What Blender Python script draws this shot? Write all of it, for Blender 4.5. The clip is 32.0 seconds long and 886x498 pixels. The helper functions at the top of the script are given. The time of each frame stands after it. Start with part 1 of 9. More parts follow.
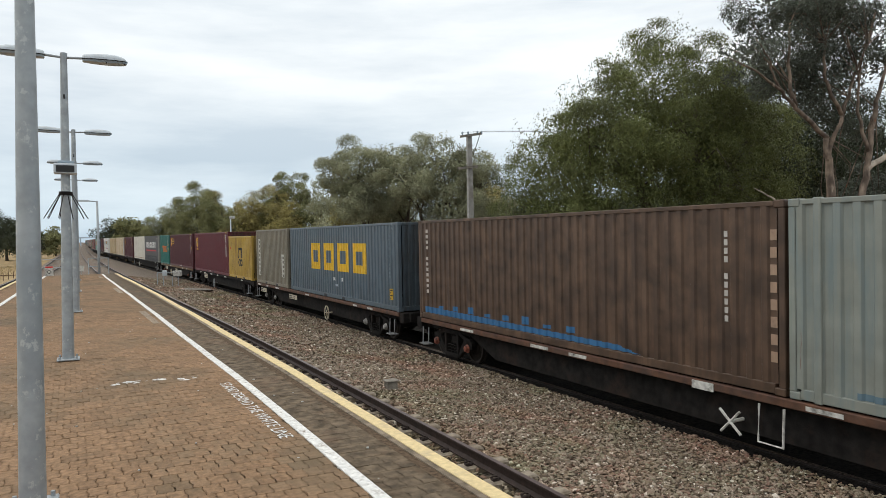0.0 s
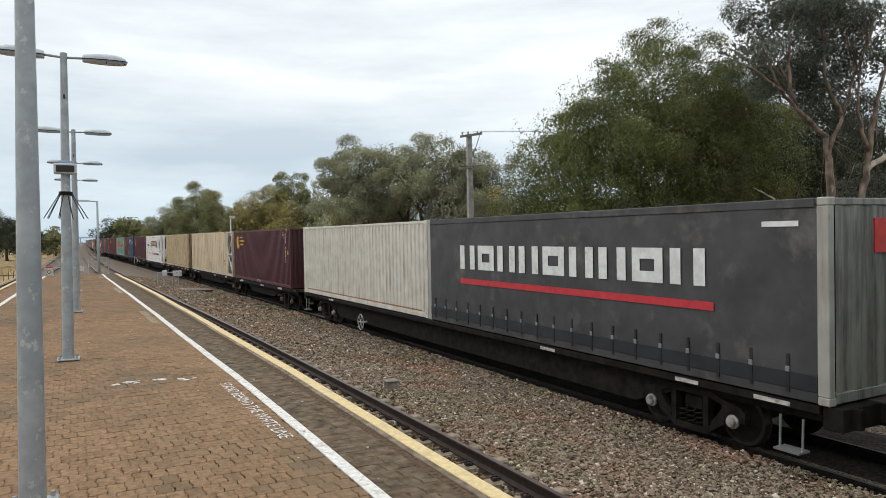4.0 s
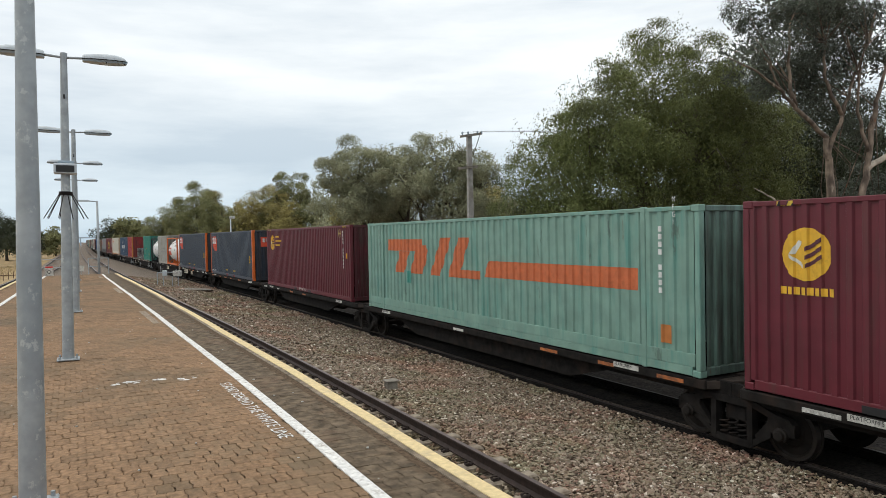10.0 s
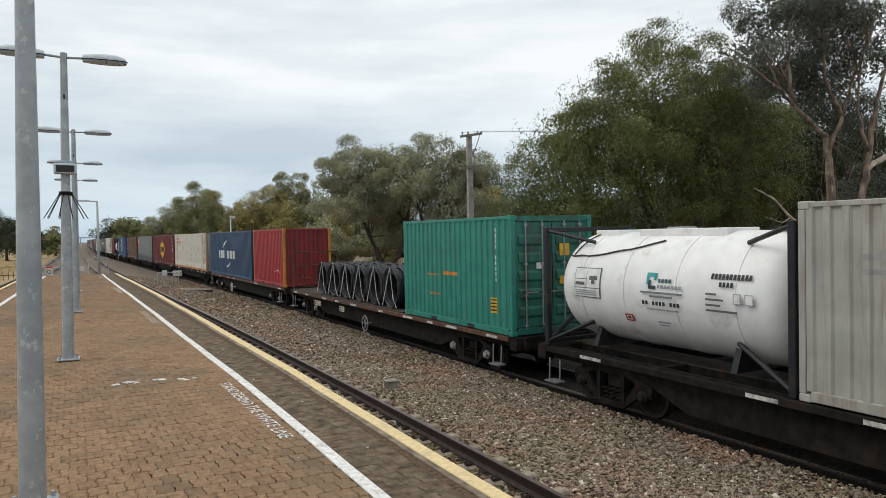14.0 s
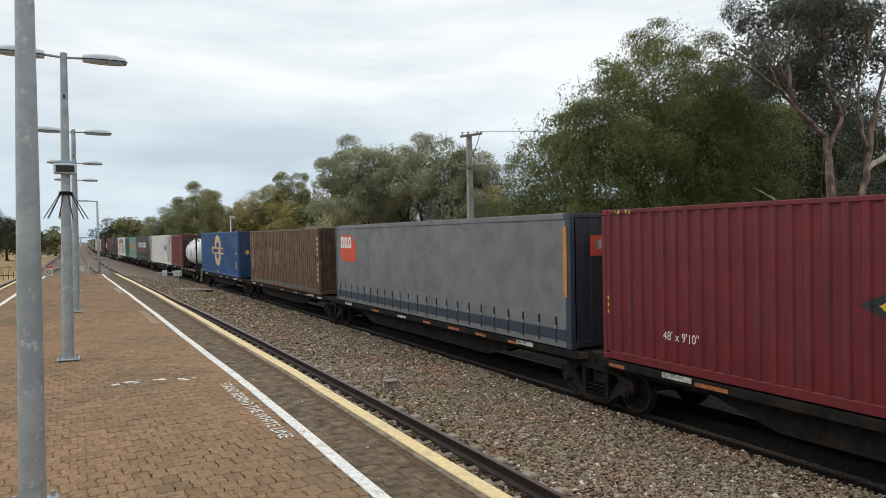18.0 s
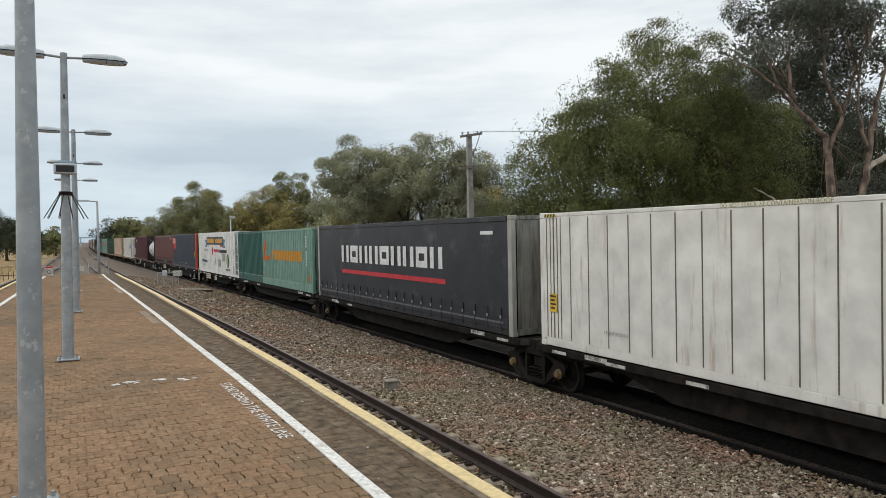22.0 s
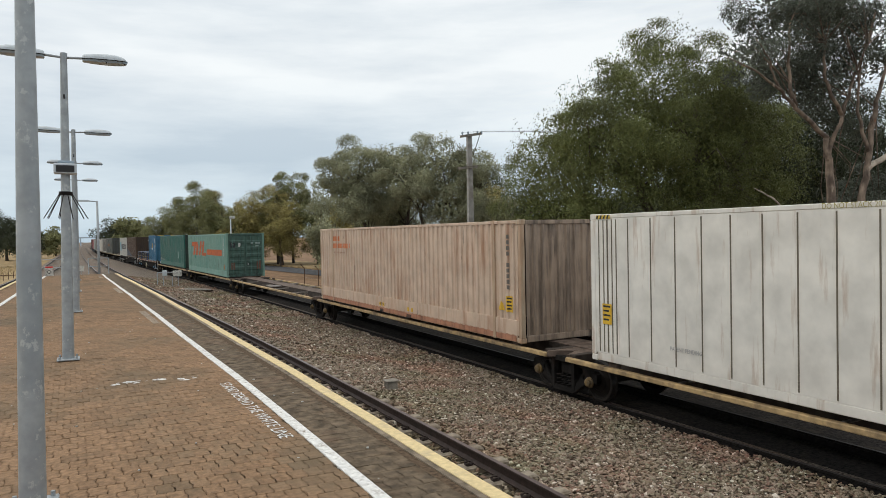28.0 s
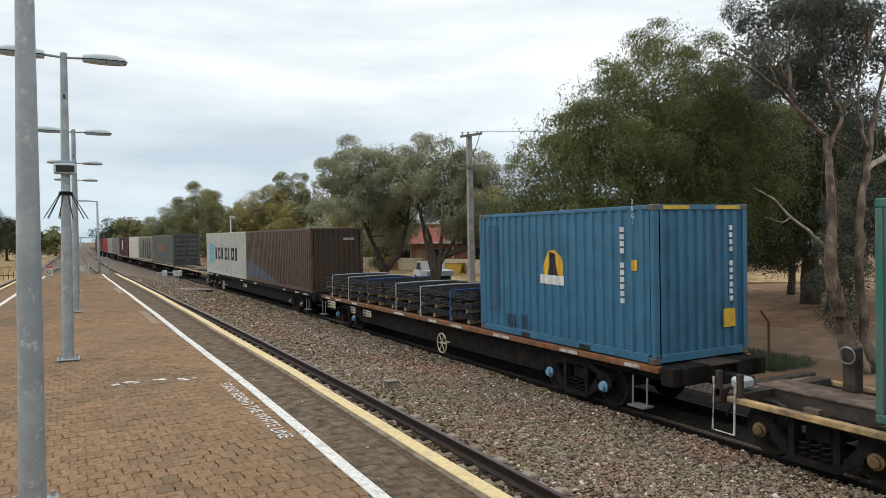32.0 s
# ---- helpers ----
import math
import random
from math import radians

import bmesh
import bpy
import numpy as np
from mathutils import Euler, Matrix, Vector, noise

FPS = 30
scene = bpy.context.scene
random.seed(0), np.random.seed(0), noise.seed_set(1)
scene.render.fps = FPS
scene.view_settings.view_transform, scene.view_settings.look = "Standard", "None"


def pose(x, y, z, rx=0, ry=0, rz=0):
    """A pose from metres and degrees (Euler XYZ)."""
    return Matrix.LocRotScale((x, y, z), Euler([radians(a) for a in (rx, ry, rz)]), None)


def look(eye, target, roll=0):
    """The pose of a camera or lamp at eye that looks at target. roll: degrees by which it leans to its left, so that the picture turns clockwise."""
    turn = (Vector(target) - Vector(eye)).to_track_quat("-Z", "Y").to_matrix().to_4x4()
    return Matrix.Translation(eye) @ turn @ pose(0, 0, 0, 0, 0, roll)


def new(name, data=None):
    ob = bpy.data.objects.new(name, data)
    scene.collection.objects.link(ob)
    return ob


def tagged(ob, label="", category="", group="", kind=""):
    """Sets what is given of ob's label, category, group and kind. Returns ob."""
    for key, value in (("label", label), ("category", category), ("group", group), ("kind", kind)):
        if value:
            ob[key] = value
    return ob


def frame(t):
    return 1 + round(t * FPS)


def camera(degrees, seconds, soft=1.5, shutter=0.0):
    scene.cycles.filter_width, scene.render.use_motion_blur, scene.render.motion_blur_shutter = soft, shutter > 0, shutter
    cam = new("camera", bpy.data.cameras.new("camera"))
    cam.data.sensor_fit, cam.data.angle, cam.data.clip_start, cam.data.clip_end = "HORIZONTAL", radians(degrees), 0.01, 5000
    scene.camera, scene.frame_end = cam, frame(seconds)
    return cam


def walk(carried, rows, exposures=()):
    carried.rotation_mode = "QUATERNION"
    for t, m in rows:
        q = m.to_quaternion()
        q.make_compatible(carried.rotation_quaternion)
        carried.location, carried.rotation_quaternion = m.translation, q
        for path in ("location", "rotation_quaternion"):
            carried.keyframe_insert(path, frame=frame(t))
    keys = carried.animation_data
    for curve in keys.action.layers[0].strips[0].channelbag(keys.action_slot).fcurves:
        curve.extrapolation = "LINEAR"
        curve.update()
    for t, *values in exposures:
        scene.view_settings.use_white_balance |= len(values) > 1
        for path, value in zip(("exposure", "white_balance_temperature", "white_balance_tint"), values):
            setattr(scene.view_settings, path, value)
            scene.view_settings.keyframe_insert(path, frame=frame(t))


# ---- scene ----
# Camera: stands still on an island platform, 1.65 m above the paving.
# World: x across the tracks, y along them, z = 0 at the platform surface.
EYE = (0.0, 0.0, 1.65)
YAW, PITCH, ROLL = radians(27.425), radians(-1.269), -1.135
AIM = (math.sin(YAW) * math.cos(PITCH), math.cos(YAW) * math.cos(PITCH), 1.65 + math.sin(PITCH))
cam = camera(65.05, 32.0, soft=0.85)
walk(cam, [(0.0, look(EYE, AIM, ROLL)), (32.0, look(EYE, AIM, ROLL))], exposures=[(0.0, -0.030), (1.0, -0.050), (2.0, -0.050), (3.0, -0.030), (6.0, -0.070), (7.0, -0.115), (8.0, -0.150), (9.0, -0.035), (10.0, -0.030), (12.0, -0.025), (13.0, -0.065), (14.0, -0.140), (17.0, -0.145),
      (18.0, -0.080), (19.0, -0.035), (20.0, -0.045), (21.0, -0.115), (22.0, -0.155), (23.0, -0.115), (24.0, -0.105), (25.0, -0.105), (28.0, -0.155), (29.0, -0.125), (30.0, -0.040), (31.0, -0.045), (32.0, -0.030)])

# ---------------------------------------------------------------- light
SUN_EL, SUN_AZ = radians(50), radians(-66)
world = bpy.data.worlds.new("sky")
scene.world = world
world.use_nodes = True
wn, wl = world.node_tree.nodes, world.node_tree.links
wn.clear()
w_out = wn.new("ShaderNodeOutputWorld")
w_bg = wn.new("ShaderNodeBackground")
w_sky = wn.new("ShaderNodeTexSky")
w_sky.sky_type = "NISHITA"
w_sky.sun_disc = False
w_sky.sun_elevation, w_sky.sun_rotation = SUN_EL, SUN_AZ
w_co = wn.new("ShaderNodeTexCoord")
w_map = wn.new("ShaderNodeMapping")
w_map.inputs["Scale"].default_value = (1.0, 1.0, 5.5)
w_map.inputs["Location"].default_value = (3.1, 1.7, 0.4)
w_n1 = wn.new("ShaderNodeTexNoise")
w_n1.inputs["Scale"].default_value = 1.7
w_n1.inputs["Detail"].default_value = 8.0
w_n1.inputs["Roughness"].default_value = 0.56
w_ramp = wn.new("ShaderNodeValToRGB")
w_ramp.color_ramp.elements[0].position, w_ramp.color_ramp.elements[0].color = 0.38, (6.95, 7.7, 8.3, 1)
w_ramp.color_ramp.elements[1].position, w_ramp.color_ramp.elements[1].color = 0.62, (10.0, 10.4, 10.5, 1)
w_mix = wn.new("ShaderNodeMix")
w_mix.data_type = "RGBA"
w_mix.inputs["Factor"].default_value = 0.93
wl.new(w_co.outputs["Generated"], w_map.inputs["Vector"])
wl.new(w_map.outputs["Vector"], w_n1.inputs["Vector"])
wl.new(w_n1.outputs["Fac"], w_ramp.inputs["Fac"])
wl.new(w_sky.outputs["Color"], w_mix.inputs[6])
wl.new(w_ramp.outputs["Color"], w_mix.inputs[7])
w_sep = wn.new("ShaderNodeSeparateXYZ")
w_low = wn.new("ShaderNodeValToRGB")
w_low.color_ramp.elements[0].position, w_low.color_ramp.elements[0].color = 0.0, (0.66, 0.76, 0.84, 1)
w_low.color_ramp.elements[1].position, w_low.color_ramp.elements[1].color = 0.22, (1, 1, 1, 1)
w_top = w_low.color_ramp.elements.new(0.95)
w_top.color = (1.50, 1.40, 1.29, 1)
w_low.color_ramp.elements.new(0.45).color = (1.03, 1.03, 1.03, 1)
w_mul = wn.new("ShaderNodeMix")
w_mul.data_type, w_mul.blend_type = "RGBA", "MULTIPLY"
w_mul.inputs["Factor"].default_value = 1.0
wl.new(w_co.outputs["Generated"], w_sep.inputs["Vector"])
wl.new(w_sep.outputs["Z"], w_low.inputs["Fac"])
wl.new(w_mix.outputs[2], w_mul.inputs[6])
wl.new(w_low.outputs["Color"], w_mul.inputs[7])
wl.new(w_mul.outputs[2], w_bg.inputs["Color"])
w_bg.inputs["Strength"].default_value = 0.108
wl.new(w_bg.outputs["Background"], w_out.inputs["Surface"])
sun = new("sun", bpy.data.lights.new("sun", "SUN"))
sun.data.energy, sun.data.angle, sun.data.color = 0.9, radians(24), (1.0, 0.96, 0.9)
sun.matrix_world = look((math.sin(SUN_AZ) * math.cos(SUN_EL), math.cos(SUN_AZ) * math.cos(SUN_EL), math.sin(SUN_EL)), (0, 0, 0))


# ---------------------------------------------------------------- materials
def mat(name, color, rough=0.6, metal=0.0, vary=0.12, scale=6.0, dirt=None, dirt_amount=0.0, dirt_scale=1.5, streak=1.0,
        bump=0.0, bump_scale=40.0, rand=0.0, island=0.0, coords="Object", spec=0.5, translucent=0.0, chips=()):
    """A painted, stony or woody surface: grain at a small scale, stains of a second colour at a larger one, fine relief."""
    m = bpy.data.materials.new(name)
    m.use_nodes = True
    n, l = m.node_tree.nodes, m.node_tree.links
    b = n["Principled BSDF"]
    b.inputs["Roughness"].default_value, b.inputs["Metallic"].default_value = rough, metal
    b.inputs["Specular IOR Level"].default_value = spec
    co = n.new("ShaderNodeNewGeometry" if coords == "Position" else "ShaderNodeTexCoord")
    n1 = n.new("ShaderNodeTexNoise")
    n1.inputs["Scale"].default_value, n1.inputs["Detail"].default_value = scale, 6.0
    l.new(co.outputs[coords], n1.inputs["Vector"])
    ramp = n.new("ShaderNodeValToRGB")
    lo, hi = [max(0.0, c * (1 - vary * 1.6)) for c in color], [min(1.0, c * (1 + vary * 1.3)) for c in color]
    ramp.color_ramp.elements[0].position, ramp.color_ramp.elements[0].color = 0.33, (*lo, 1)
    ramp.color_ramp.elements[1].position, ramp.color_ramp.elements[1].color = 0.68, (*hi, 1)
    l.new(n1.outputs["Fac"], ramp.inputs["Fac"])
    out = ramp.outputs["Color"]
    if dirt:
        mp = n.new("ShaderNodeMapping")
        mp.inputs["Scale"].default_value = (1.0, 1.0, streak)
        n2 = n.new("ShaderNodeTexNoise")
        n2.inputs["Scale"].default_value, n2.inputs["Detail"].default_value, n2.inputs["Roughness"].default_value = dirt_scale, 8.0, 0.65
        info = n.new("ShaderNodeObjectInfo")
        add = n.new("ShaderNodeVectorMath")
        add.operation = "ADD"
        l.new(co.outputs[coords], add.inputs[0])
        l.new(info.outputs["Random"], add.inputs[1])
        l.new(add.outputs["Vector"], mp.inputs["Vector"])
        l.new(mp.outputs["Vector"], n2.inputs["Vector"])
        r2 = n.new("ShaderNodeValToRGB")
        r2.color_ramp.elements[0].position = 0.62 - dirt_amount * 0.35
        r2.color_ramp.elements[1].position = 0.80 - dirt_amount * 0.18
        l.new(n2.outputs["Fac"], r2.inputs["Fac"])
        mx = n.new("ShaderNodeMix")
        mx.data_type = "RGBA"
        mx.inputs[7].default_value = (*dirt, 1)
        l.new(r2.outputs["Color"], mx.inputs["Factor"])
        l.new(out, mx.inputs[6])
        out = mx.outputs[2]
    for col, where, size, tall in chips:
        # chipped paint and scrape marks with hard edges
        cm = n.new("ShaderNodeMapping")
        cm.inputs["Scale"].default_value = (1.0, 1.0, tall)
        ca = n.new("ShaderNodeVectorMath")
        ca.operation = "ADD"
        ci = n.new("ShaderNodeObjectInfo")
        cs = n.new("ShaderNodeMath")
        cs.operation = "MULTIPLY"
        cs.inputs[1].default_value = 37.0
        l.new(ci.outputs["Random"], cs.inputs[0])
        l.new(co.outputs[coords], ca.inputs[0])
        l.new(cs.outputs["Value"], ca.inputs[1])
        l.new(ca.outputs["Vector"], cm.inputs["Vector"])
        cn = n.new("ShaderNodeTexNoise")
        cn.inputs["Scale"].default_value, cn.inputs["Detail"].default_value, cn.inputs["Roughness"].default_value = size, 9.0, 0.7
        l.new(cm.outputs["Vector"], cn.inputs["Vector"])
        cr = n.new("ShaderNodeValToRGB")
        cr.color_ramp.elements[0].position, cr.color_ramp.elements[1].position = where, where + 0.045
        l.new(cn.outputs["Fac"], cr.inputs["Fac"])
        cx = n.new("ShaderNodeMix")
        cx.data_type = "RGBA"
        cx.inputs[7].default_value = (*col, 1)
        l.new(cr.outputs["Color"], cx.inputs["Factor"])
        l.new(out, cx.inputs[6])
        out = cx.outputs[2]
    if rand or island:
        hsv = n.new("ShaderNodeHueSaturation")
        mr = n.new("ShaderNodeMapRange")
        a = rand or island
        mr.inputs["To Min"].default_value, mr.inputs["To Max"].default_value = 1 - a, 1 + a
        if rand:
            oi = n.new("ShaderNodeObjectInfo")
            l.new(oi.outputs["Random"], mr.inputs["Value"])
        else:
            ge = n.new("ShaderNodeNewGeometry")
            l.new(ge.outputs["Random Per Island"], mr.inputs["Value"])
        l.new(mr.outputs["Result"], hsv.inputs["Value"])
        l.new(out, hsv.inputs["Color"])
        out = hsv.outputs["Color"]
    l.new(out, b.inputs["Base Color"])
    if bump:
        n3 = n.new("ShaderNodeTexNoise")
        n3.inputs["Scale"].default_value, n3.inputs["Detail"].default_value = bump_scale, 4.0
        l.new(co.outputs[coords], n3.inputs["Vector"])
        bp = n.new("ShaderNodeBump")
        bp.inputs["Strength"].default_value, bp.inputs["Distance"].default_value = bump, 0.02
        l.new(n3.outputs["Fac"], bp.inputs["Height"])
        l.new(bp.outputs["Normal"], b.inputs["Normal"])
    if translucent:
        tr = n.new("ShaderNodeBsdfTranslucent")
        l.new(out, tr.inputs["Color"])
        ms = n.new("ShaderNodeMixShader")
        ms.inputs["Fac"].default_value = translucent
        l.new(b.outputs["BSDF"], ms.inputs[1])
        l.new(tr.outputs["BSDF"], ms.inputs[2])
        l.new(ms.outputs["Shader"], n["Material Output"].inputs["Surface"])
    return m


RUST = (0.13, 0.055, 0.03)
GRIME = (0.045, 0.036, 0.03)
made_paints, paint_tones = {}, {}


def paint(color, dirt=RUST, amount=0.25, rough=0.55, vary=0.05, sheen=0.42):
    """Container paint, weathered; one material for each colour and state."""
    key = (color, dirt, amount)
    if key not in made_paints:
        pale = tuple(min(0.6, 0.6 * c + 0.12) for c in color)
        light = min(color) > 0.40
        made_paints[key] = mat("container_paint", tuple(c * 0.97 for c in color), rough - 0.05, 0.0, max(vary, 0.09), 2.2, dirt, (0.06 if light else 0.2) + amount * 0.7, 5.5, 0.10, 0.12, 2.5, spec=sheen,
                               chips=((RUST, 0.74, 6.0, 0.4),) if light else ((tuple(0.5 * a + 0.3 * b for a, b in zip(color, GRIME)), 0.64, 2.4, 0.22), (pale, 0.68, 5.0, 0.35), (RUST, 0.70, 9.0, 0.5), (RUST, 0.675, 3.0, 0.12)))
        paint_tones[made_paints[key].name] = color
    return made_paints[key]


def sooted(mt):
    """The same paint darkened for shade on the leading end, under gathered brown dirt."""
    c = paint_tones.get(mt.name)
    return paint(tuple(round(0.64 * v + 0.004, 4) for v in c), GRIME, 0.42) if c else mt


M_PAVER = mat("paver_clay", (0.270, 0.168, 0.097), 0.88, vary=0.18, scale=22, dirt=(0.165, 0.122, 0.077), dirt_amount=0.46, dirt_scale=0.55, bump=0.4, bump_scale=120, island=0.13, coords="Object", spec=0.2)
M_PAVER_ONE = mat("paver_clay_single", (0.270, 0.168, 0.097), 0.88, vary=0.18, scale=22, dirt=(0.165, 0.122, 0.077), dirt_amount=0.46, dirt_scale=0.55, bump=0.4, bump_scale=120, rand=0.13, coords="Position", spec=0.2)
M_PAVER_DARK = mat("paver_worn_dark", (0.138, 0.103, 0.069), 0.9, vary=0.30, scale=9, dirt=(0.22, 0.135, 0.085), dirt_amount=0.30, dirt_scale=1.1, bump=0.35, bump_scale=110, island=0.05, spec=0.2)
M_GRIME_FILL = mat("grime_filled_joint", (0.128, 0.096, 0.066), 0.95, vary=0.35, scale=9, dirt=(0.17, 0.115, 0.075), dirt_amount=0.3, dirt_scale=1.1, bump=0.3, bump_scale=90, spec=0.1)
M_JOINT = mat("joint_sand", (0.110, 0.076, 0.050), 0.95, vary=0.3, scale=30, spec=0.1)
M_COPING = mat("cracked_coping", (0.200, 0.155, 0.110), 0.92, vary=0.35, scale=7, dirt=(0.34, 0.28, 0.22), dirt_amount=0.35, dirt_scale=2.0, bump=0.4, bump_scale=60)
M_WHITE_LINE = mat("white_line_paint", (0.74, 0.73, 0.70), 0.75, vary=0.10, scale=30, dirt=(0.24, 0.19, 0.145), dirt_amount=0.30, dirt_scale=17.0, bump=0.3, bump_scale=90, chips=(((0.22, 0.17, 0.125), 0.625, 13.0, 1.0),))
M_YELLOW_LINE = mat("yellow_line_paint", (0.70, 0.55, 0.29), 0.75, vary=0.08, scale=25, dirt=(0.46, 0.37, 0.24), dirt_amount=0.26, dirt_scale=6.0, bump=0.3, bump_scale=90)
M_CONCRETE = mat("concrete", (0.24, 0.215, 0.18), 0.9, vary=0.2, scale=5, dirt=(0.10, 0.085, 0.07), dirt_amount=0.35, dirt_scale=2.0, bump=0.4, bump_scale=60)
def ballast_mat():
    """Each stone takes one of several rock colours; broad drifts of rust and of grey-green run over them."""
    m = mat("ballast_stone", (0.30, 0.25, 0.20), 0.9, bump=0.3, bump_scale=50, spec=0.25)
    n, l = m.node_tree.nodes, m.node_tree.links
    b = n["Principled BSDF"]
    ge = n.new("ShaderNodeNewGeometry")
    ramp = n.new("ShaderNodeValToRGB")
    ramp.color_ramp.interpolation = "CONSTANT"
    tones = ((0.0, (0.110, 0.082, 0.058)), (0.18, (0.205, 0.158, 0.110)), (0.36, (0.260, 0.200, 0.155)), (0.52, (0.310, 0.250, 0.190)), (0.66, (0.235, 0.205, 0.145)), (0.79, (0.235, 0.150, 0.115)), (0.89, (0.38, 0.315, 0.245)), (0.968, (0.60, 0.54, 0.46)))
    for i, (p, c) in enumerate(tones):
        e = ramp.color_ramp.elements[i] if i < 2 else ramp.color_ramp.elements.new(p)
        e.position, e.color = p, (*c, 1)
    l.new(ge.outputs["Random Per Island"], ramp.inputs["Fac"])
    out = ramp.outputs["Color"]
    for size, lo, hi, tint in ((0.45, 0.50, 0.68, (1.12, 0.90, 0.86)), (0.33, 0.52, 0.66, (0.86, 0.94, 0.80))):
        no = n.new("ShaderNodeTexNoise")
        no.inputs["Scale"].default_value, no.inputs["Detail"].default_value = size, 4.0
        l.new(ge.outputs["Position"], no.inputs["Vector"])
        r = n.new("ShaderNodeMapRange")
        r.inputs["From Min"].default_value, r.inputs["From Max"].default_value = lo, hi
        l.new(no.outputs["Fac"], r.inputs["Value"])
        mx = n.new("ShaderNodeMix")
        mx.data_type, mx.blend_type = "RGBA", "MULTIPLY"
        mx.inputs[7].default_value = (*tint, 1)
        l.new(r.outputs["Result"], mx.inputs["Factor"])
        l.new(out, mx.inputs[6])
        out = mx.outputs[2]
    l.new(out, b.inputs["Base Color"])
    return m


M_BALLAST_BED = mat("ballast_bed", (0.190, 0.155, 0.125), 0.95, vary=0.55, scale=22, dirt=(0.19, 0.11, 0.07), dirt_amount=0.25, dirt_scale=0.5, bump=0.9, bump_scale=24, spec=0.15)
M_BED_DARK = mat("oily_shaded_bed", (0.030, 0.025, 0.022), 0.95, vary=0.5, scale=18, dirt=(0.075, 0.058, 0.045), dirt_amount=0.22, dirt_scale=2.2, bump=0.9, bump_scale=24, spec=0.15)
# rail side colour with the under-train shade painted in
M_RAIL_DARK = mat("rail_side_shaded", (0.013, 0.011, 0.010), 0.85, vary=0.4, scale=12, spec=0.15, bump=0.2)
M_TIE_DARK = mat("dark_timber_sleeper", (0.050, 0.038, 0.030), 0.95, vary=0.5, scale=6, dirt=(0.11, 0.085, 0.062), dirt_amount=0.35, dirt_scale=2.5, bump=0.6, bump_scale=20, spec=0.15)
M_RAIL = mat("rail_side_rust", (0.040, 0.026, 0.022), 0.7, 0.3, 0.2, 12, bump=0.2)
M_RAILTOP_DARK = mat("rail_head_shaded", (0.045, 0.038, 0.034), 0.6, 0.3, 0.2, 8)
M_RAILTOP = mat("rail_head_worn", (0.15, 0.11, 0.10), 0.4, 0.8, 0.1, 8)
M_SLEEPER = mat("sleeper_concrete", (0.30, 0.25, 0.19), 0.9, vary=0.25, scale=8, dirt=(0.13, 0.09, 0.06), dirt_amount=0.4, dirt_scale=3.0, bump=0.4)
M_GALV = mat("galvanised_steel", (0.34, 0.365, 0.38), 0.55, 0.35, 0.10, 9, dirt=(0.27, 0.30, 0.32), dirt_amount=0.36, dirt_scale=5.0, streak=0.6, bump=0.05, chips=(((0.47, 0.49, 0.49), 0.575, 8.0, 0.8),))
M_LAMP_GREY = mat("lamp_housing_grey", (0.50, 0.54, 0.57), 0.5, 0.2, 0.06, 8)
# Blue added to the colour to cancel warm bounce light off the paving.
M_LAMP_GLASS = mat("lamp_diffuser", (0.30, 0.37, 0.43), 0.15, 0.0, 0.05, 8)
M_BLACK = mat("black_paint", (0.016, 0.016, 0.017), 0.55, 0.0, 0.2, 8)
M_DARKSTEEL = mat("dark_wagon_steel", (0.015, 0.0135, 0.0125), 0.85, 0.0, 0.3, 5, spec=0.12, dirt=(0.034, 0.023, 0.018), dirt_amount=0.3, dirt_scale=2.0, bump=0.2)
M_SILL_RUST = mat("rust_brown_sill", (0.105, 0.048, 0.026), 0.75, 0.1, 0.25, 4, dirt=(0.05, 0.035, 0.03), dirt_amount=0.45, dirt_scale=1.5, bump=0.2)
M_SILL_YELLOW = mat("yellow_sill", (0.42, 0.29, 0.14), 0.7, 0.0, 0.25, 4, dirt=(0.07, 0.05, 0.035), dirt_amount=0.42, dirt_scale=2.5, bump=0.2)
M_DECK = mat("worn_deck_steel", (0.060, 0.047, 0.039), 0.8, 0.0, 0.25, 4, spec=0.25, dirt=(0.05, 0.04, 0.035), dirt_amount=0.4, dirt_scale=1.2, bump=0.2)
M_CROSSROD = mat("worn_cross_rod", (0.26, 0.23, 0.20), 0.6, 0.2, 0.25, 6, dirt=(0.08, 0.06, 0.045), dirt_amount=0.35, dirt_scale=4.0)
M_SPINE = mat("scuffed_spine_steel", (0.150, 0.112, 0.090), 0.8, 0.0, 0.3, 5, spec=0.25, dirt=(0.075, 0.050, 0.038), dirt_amount=0.42, dirt_scale=2.2, bump=0.2)
M_WHEEL = mat("wheel_steel", (0.018, 0.015, 0.013), 0.75, 0.1, 0.2, 6, spec=0.2)
M_TREAD = mat("wheel_rim_bright", (0.07, 0.065, 0.062), 0.45, 0.9, 0.1, 6)
M_CAP_WHITE = mat("axle_cap_white", (0.30, 0.29, 0.27), 0.6, 0.0, 0.2, 8, dirt=GRIME, dirt_amount=0.55, dirt_scale=6)
M_CAP_ORANGE = mat("axle_cap_orange", (0.20, 0.055, 0.03), 0.6, 0.0, 0.2, 8, dirt=GRIME, dirt_amount=0.6, dirt_scale=6)
M_CAP_YELLOW = mat("axle_cap_yellow", (0.17, 0.11, 0.04), 0.6, 0.0, 0.2, 8, dirt=GRIME, dirt_amount=0.55, dirt_scale=6)
M_CAP_BLUE = mat("axle_cap_blue", (0.16, 0.33, 0.50), 0.6, 0.0, 0.2, 8, dirt=GRIME, dirt_amount=0.3, dirt_scale=6)
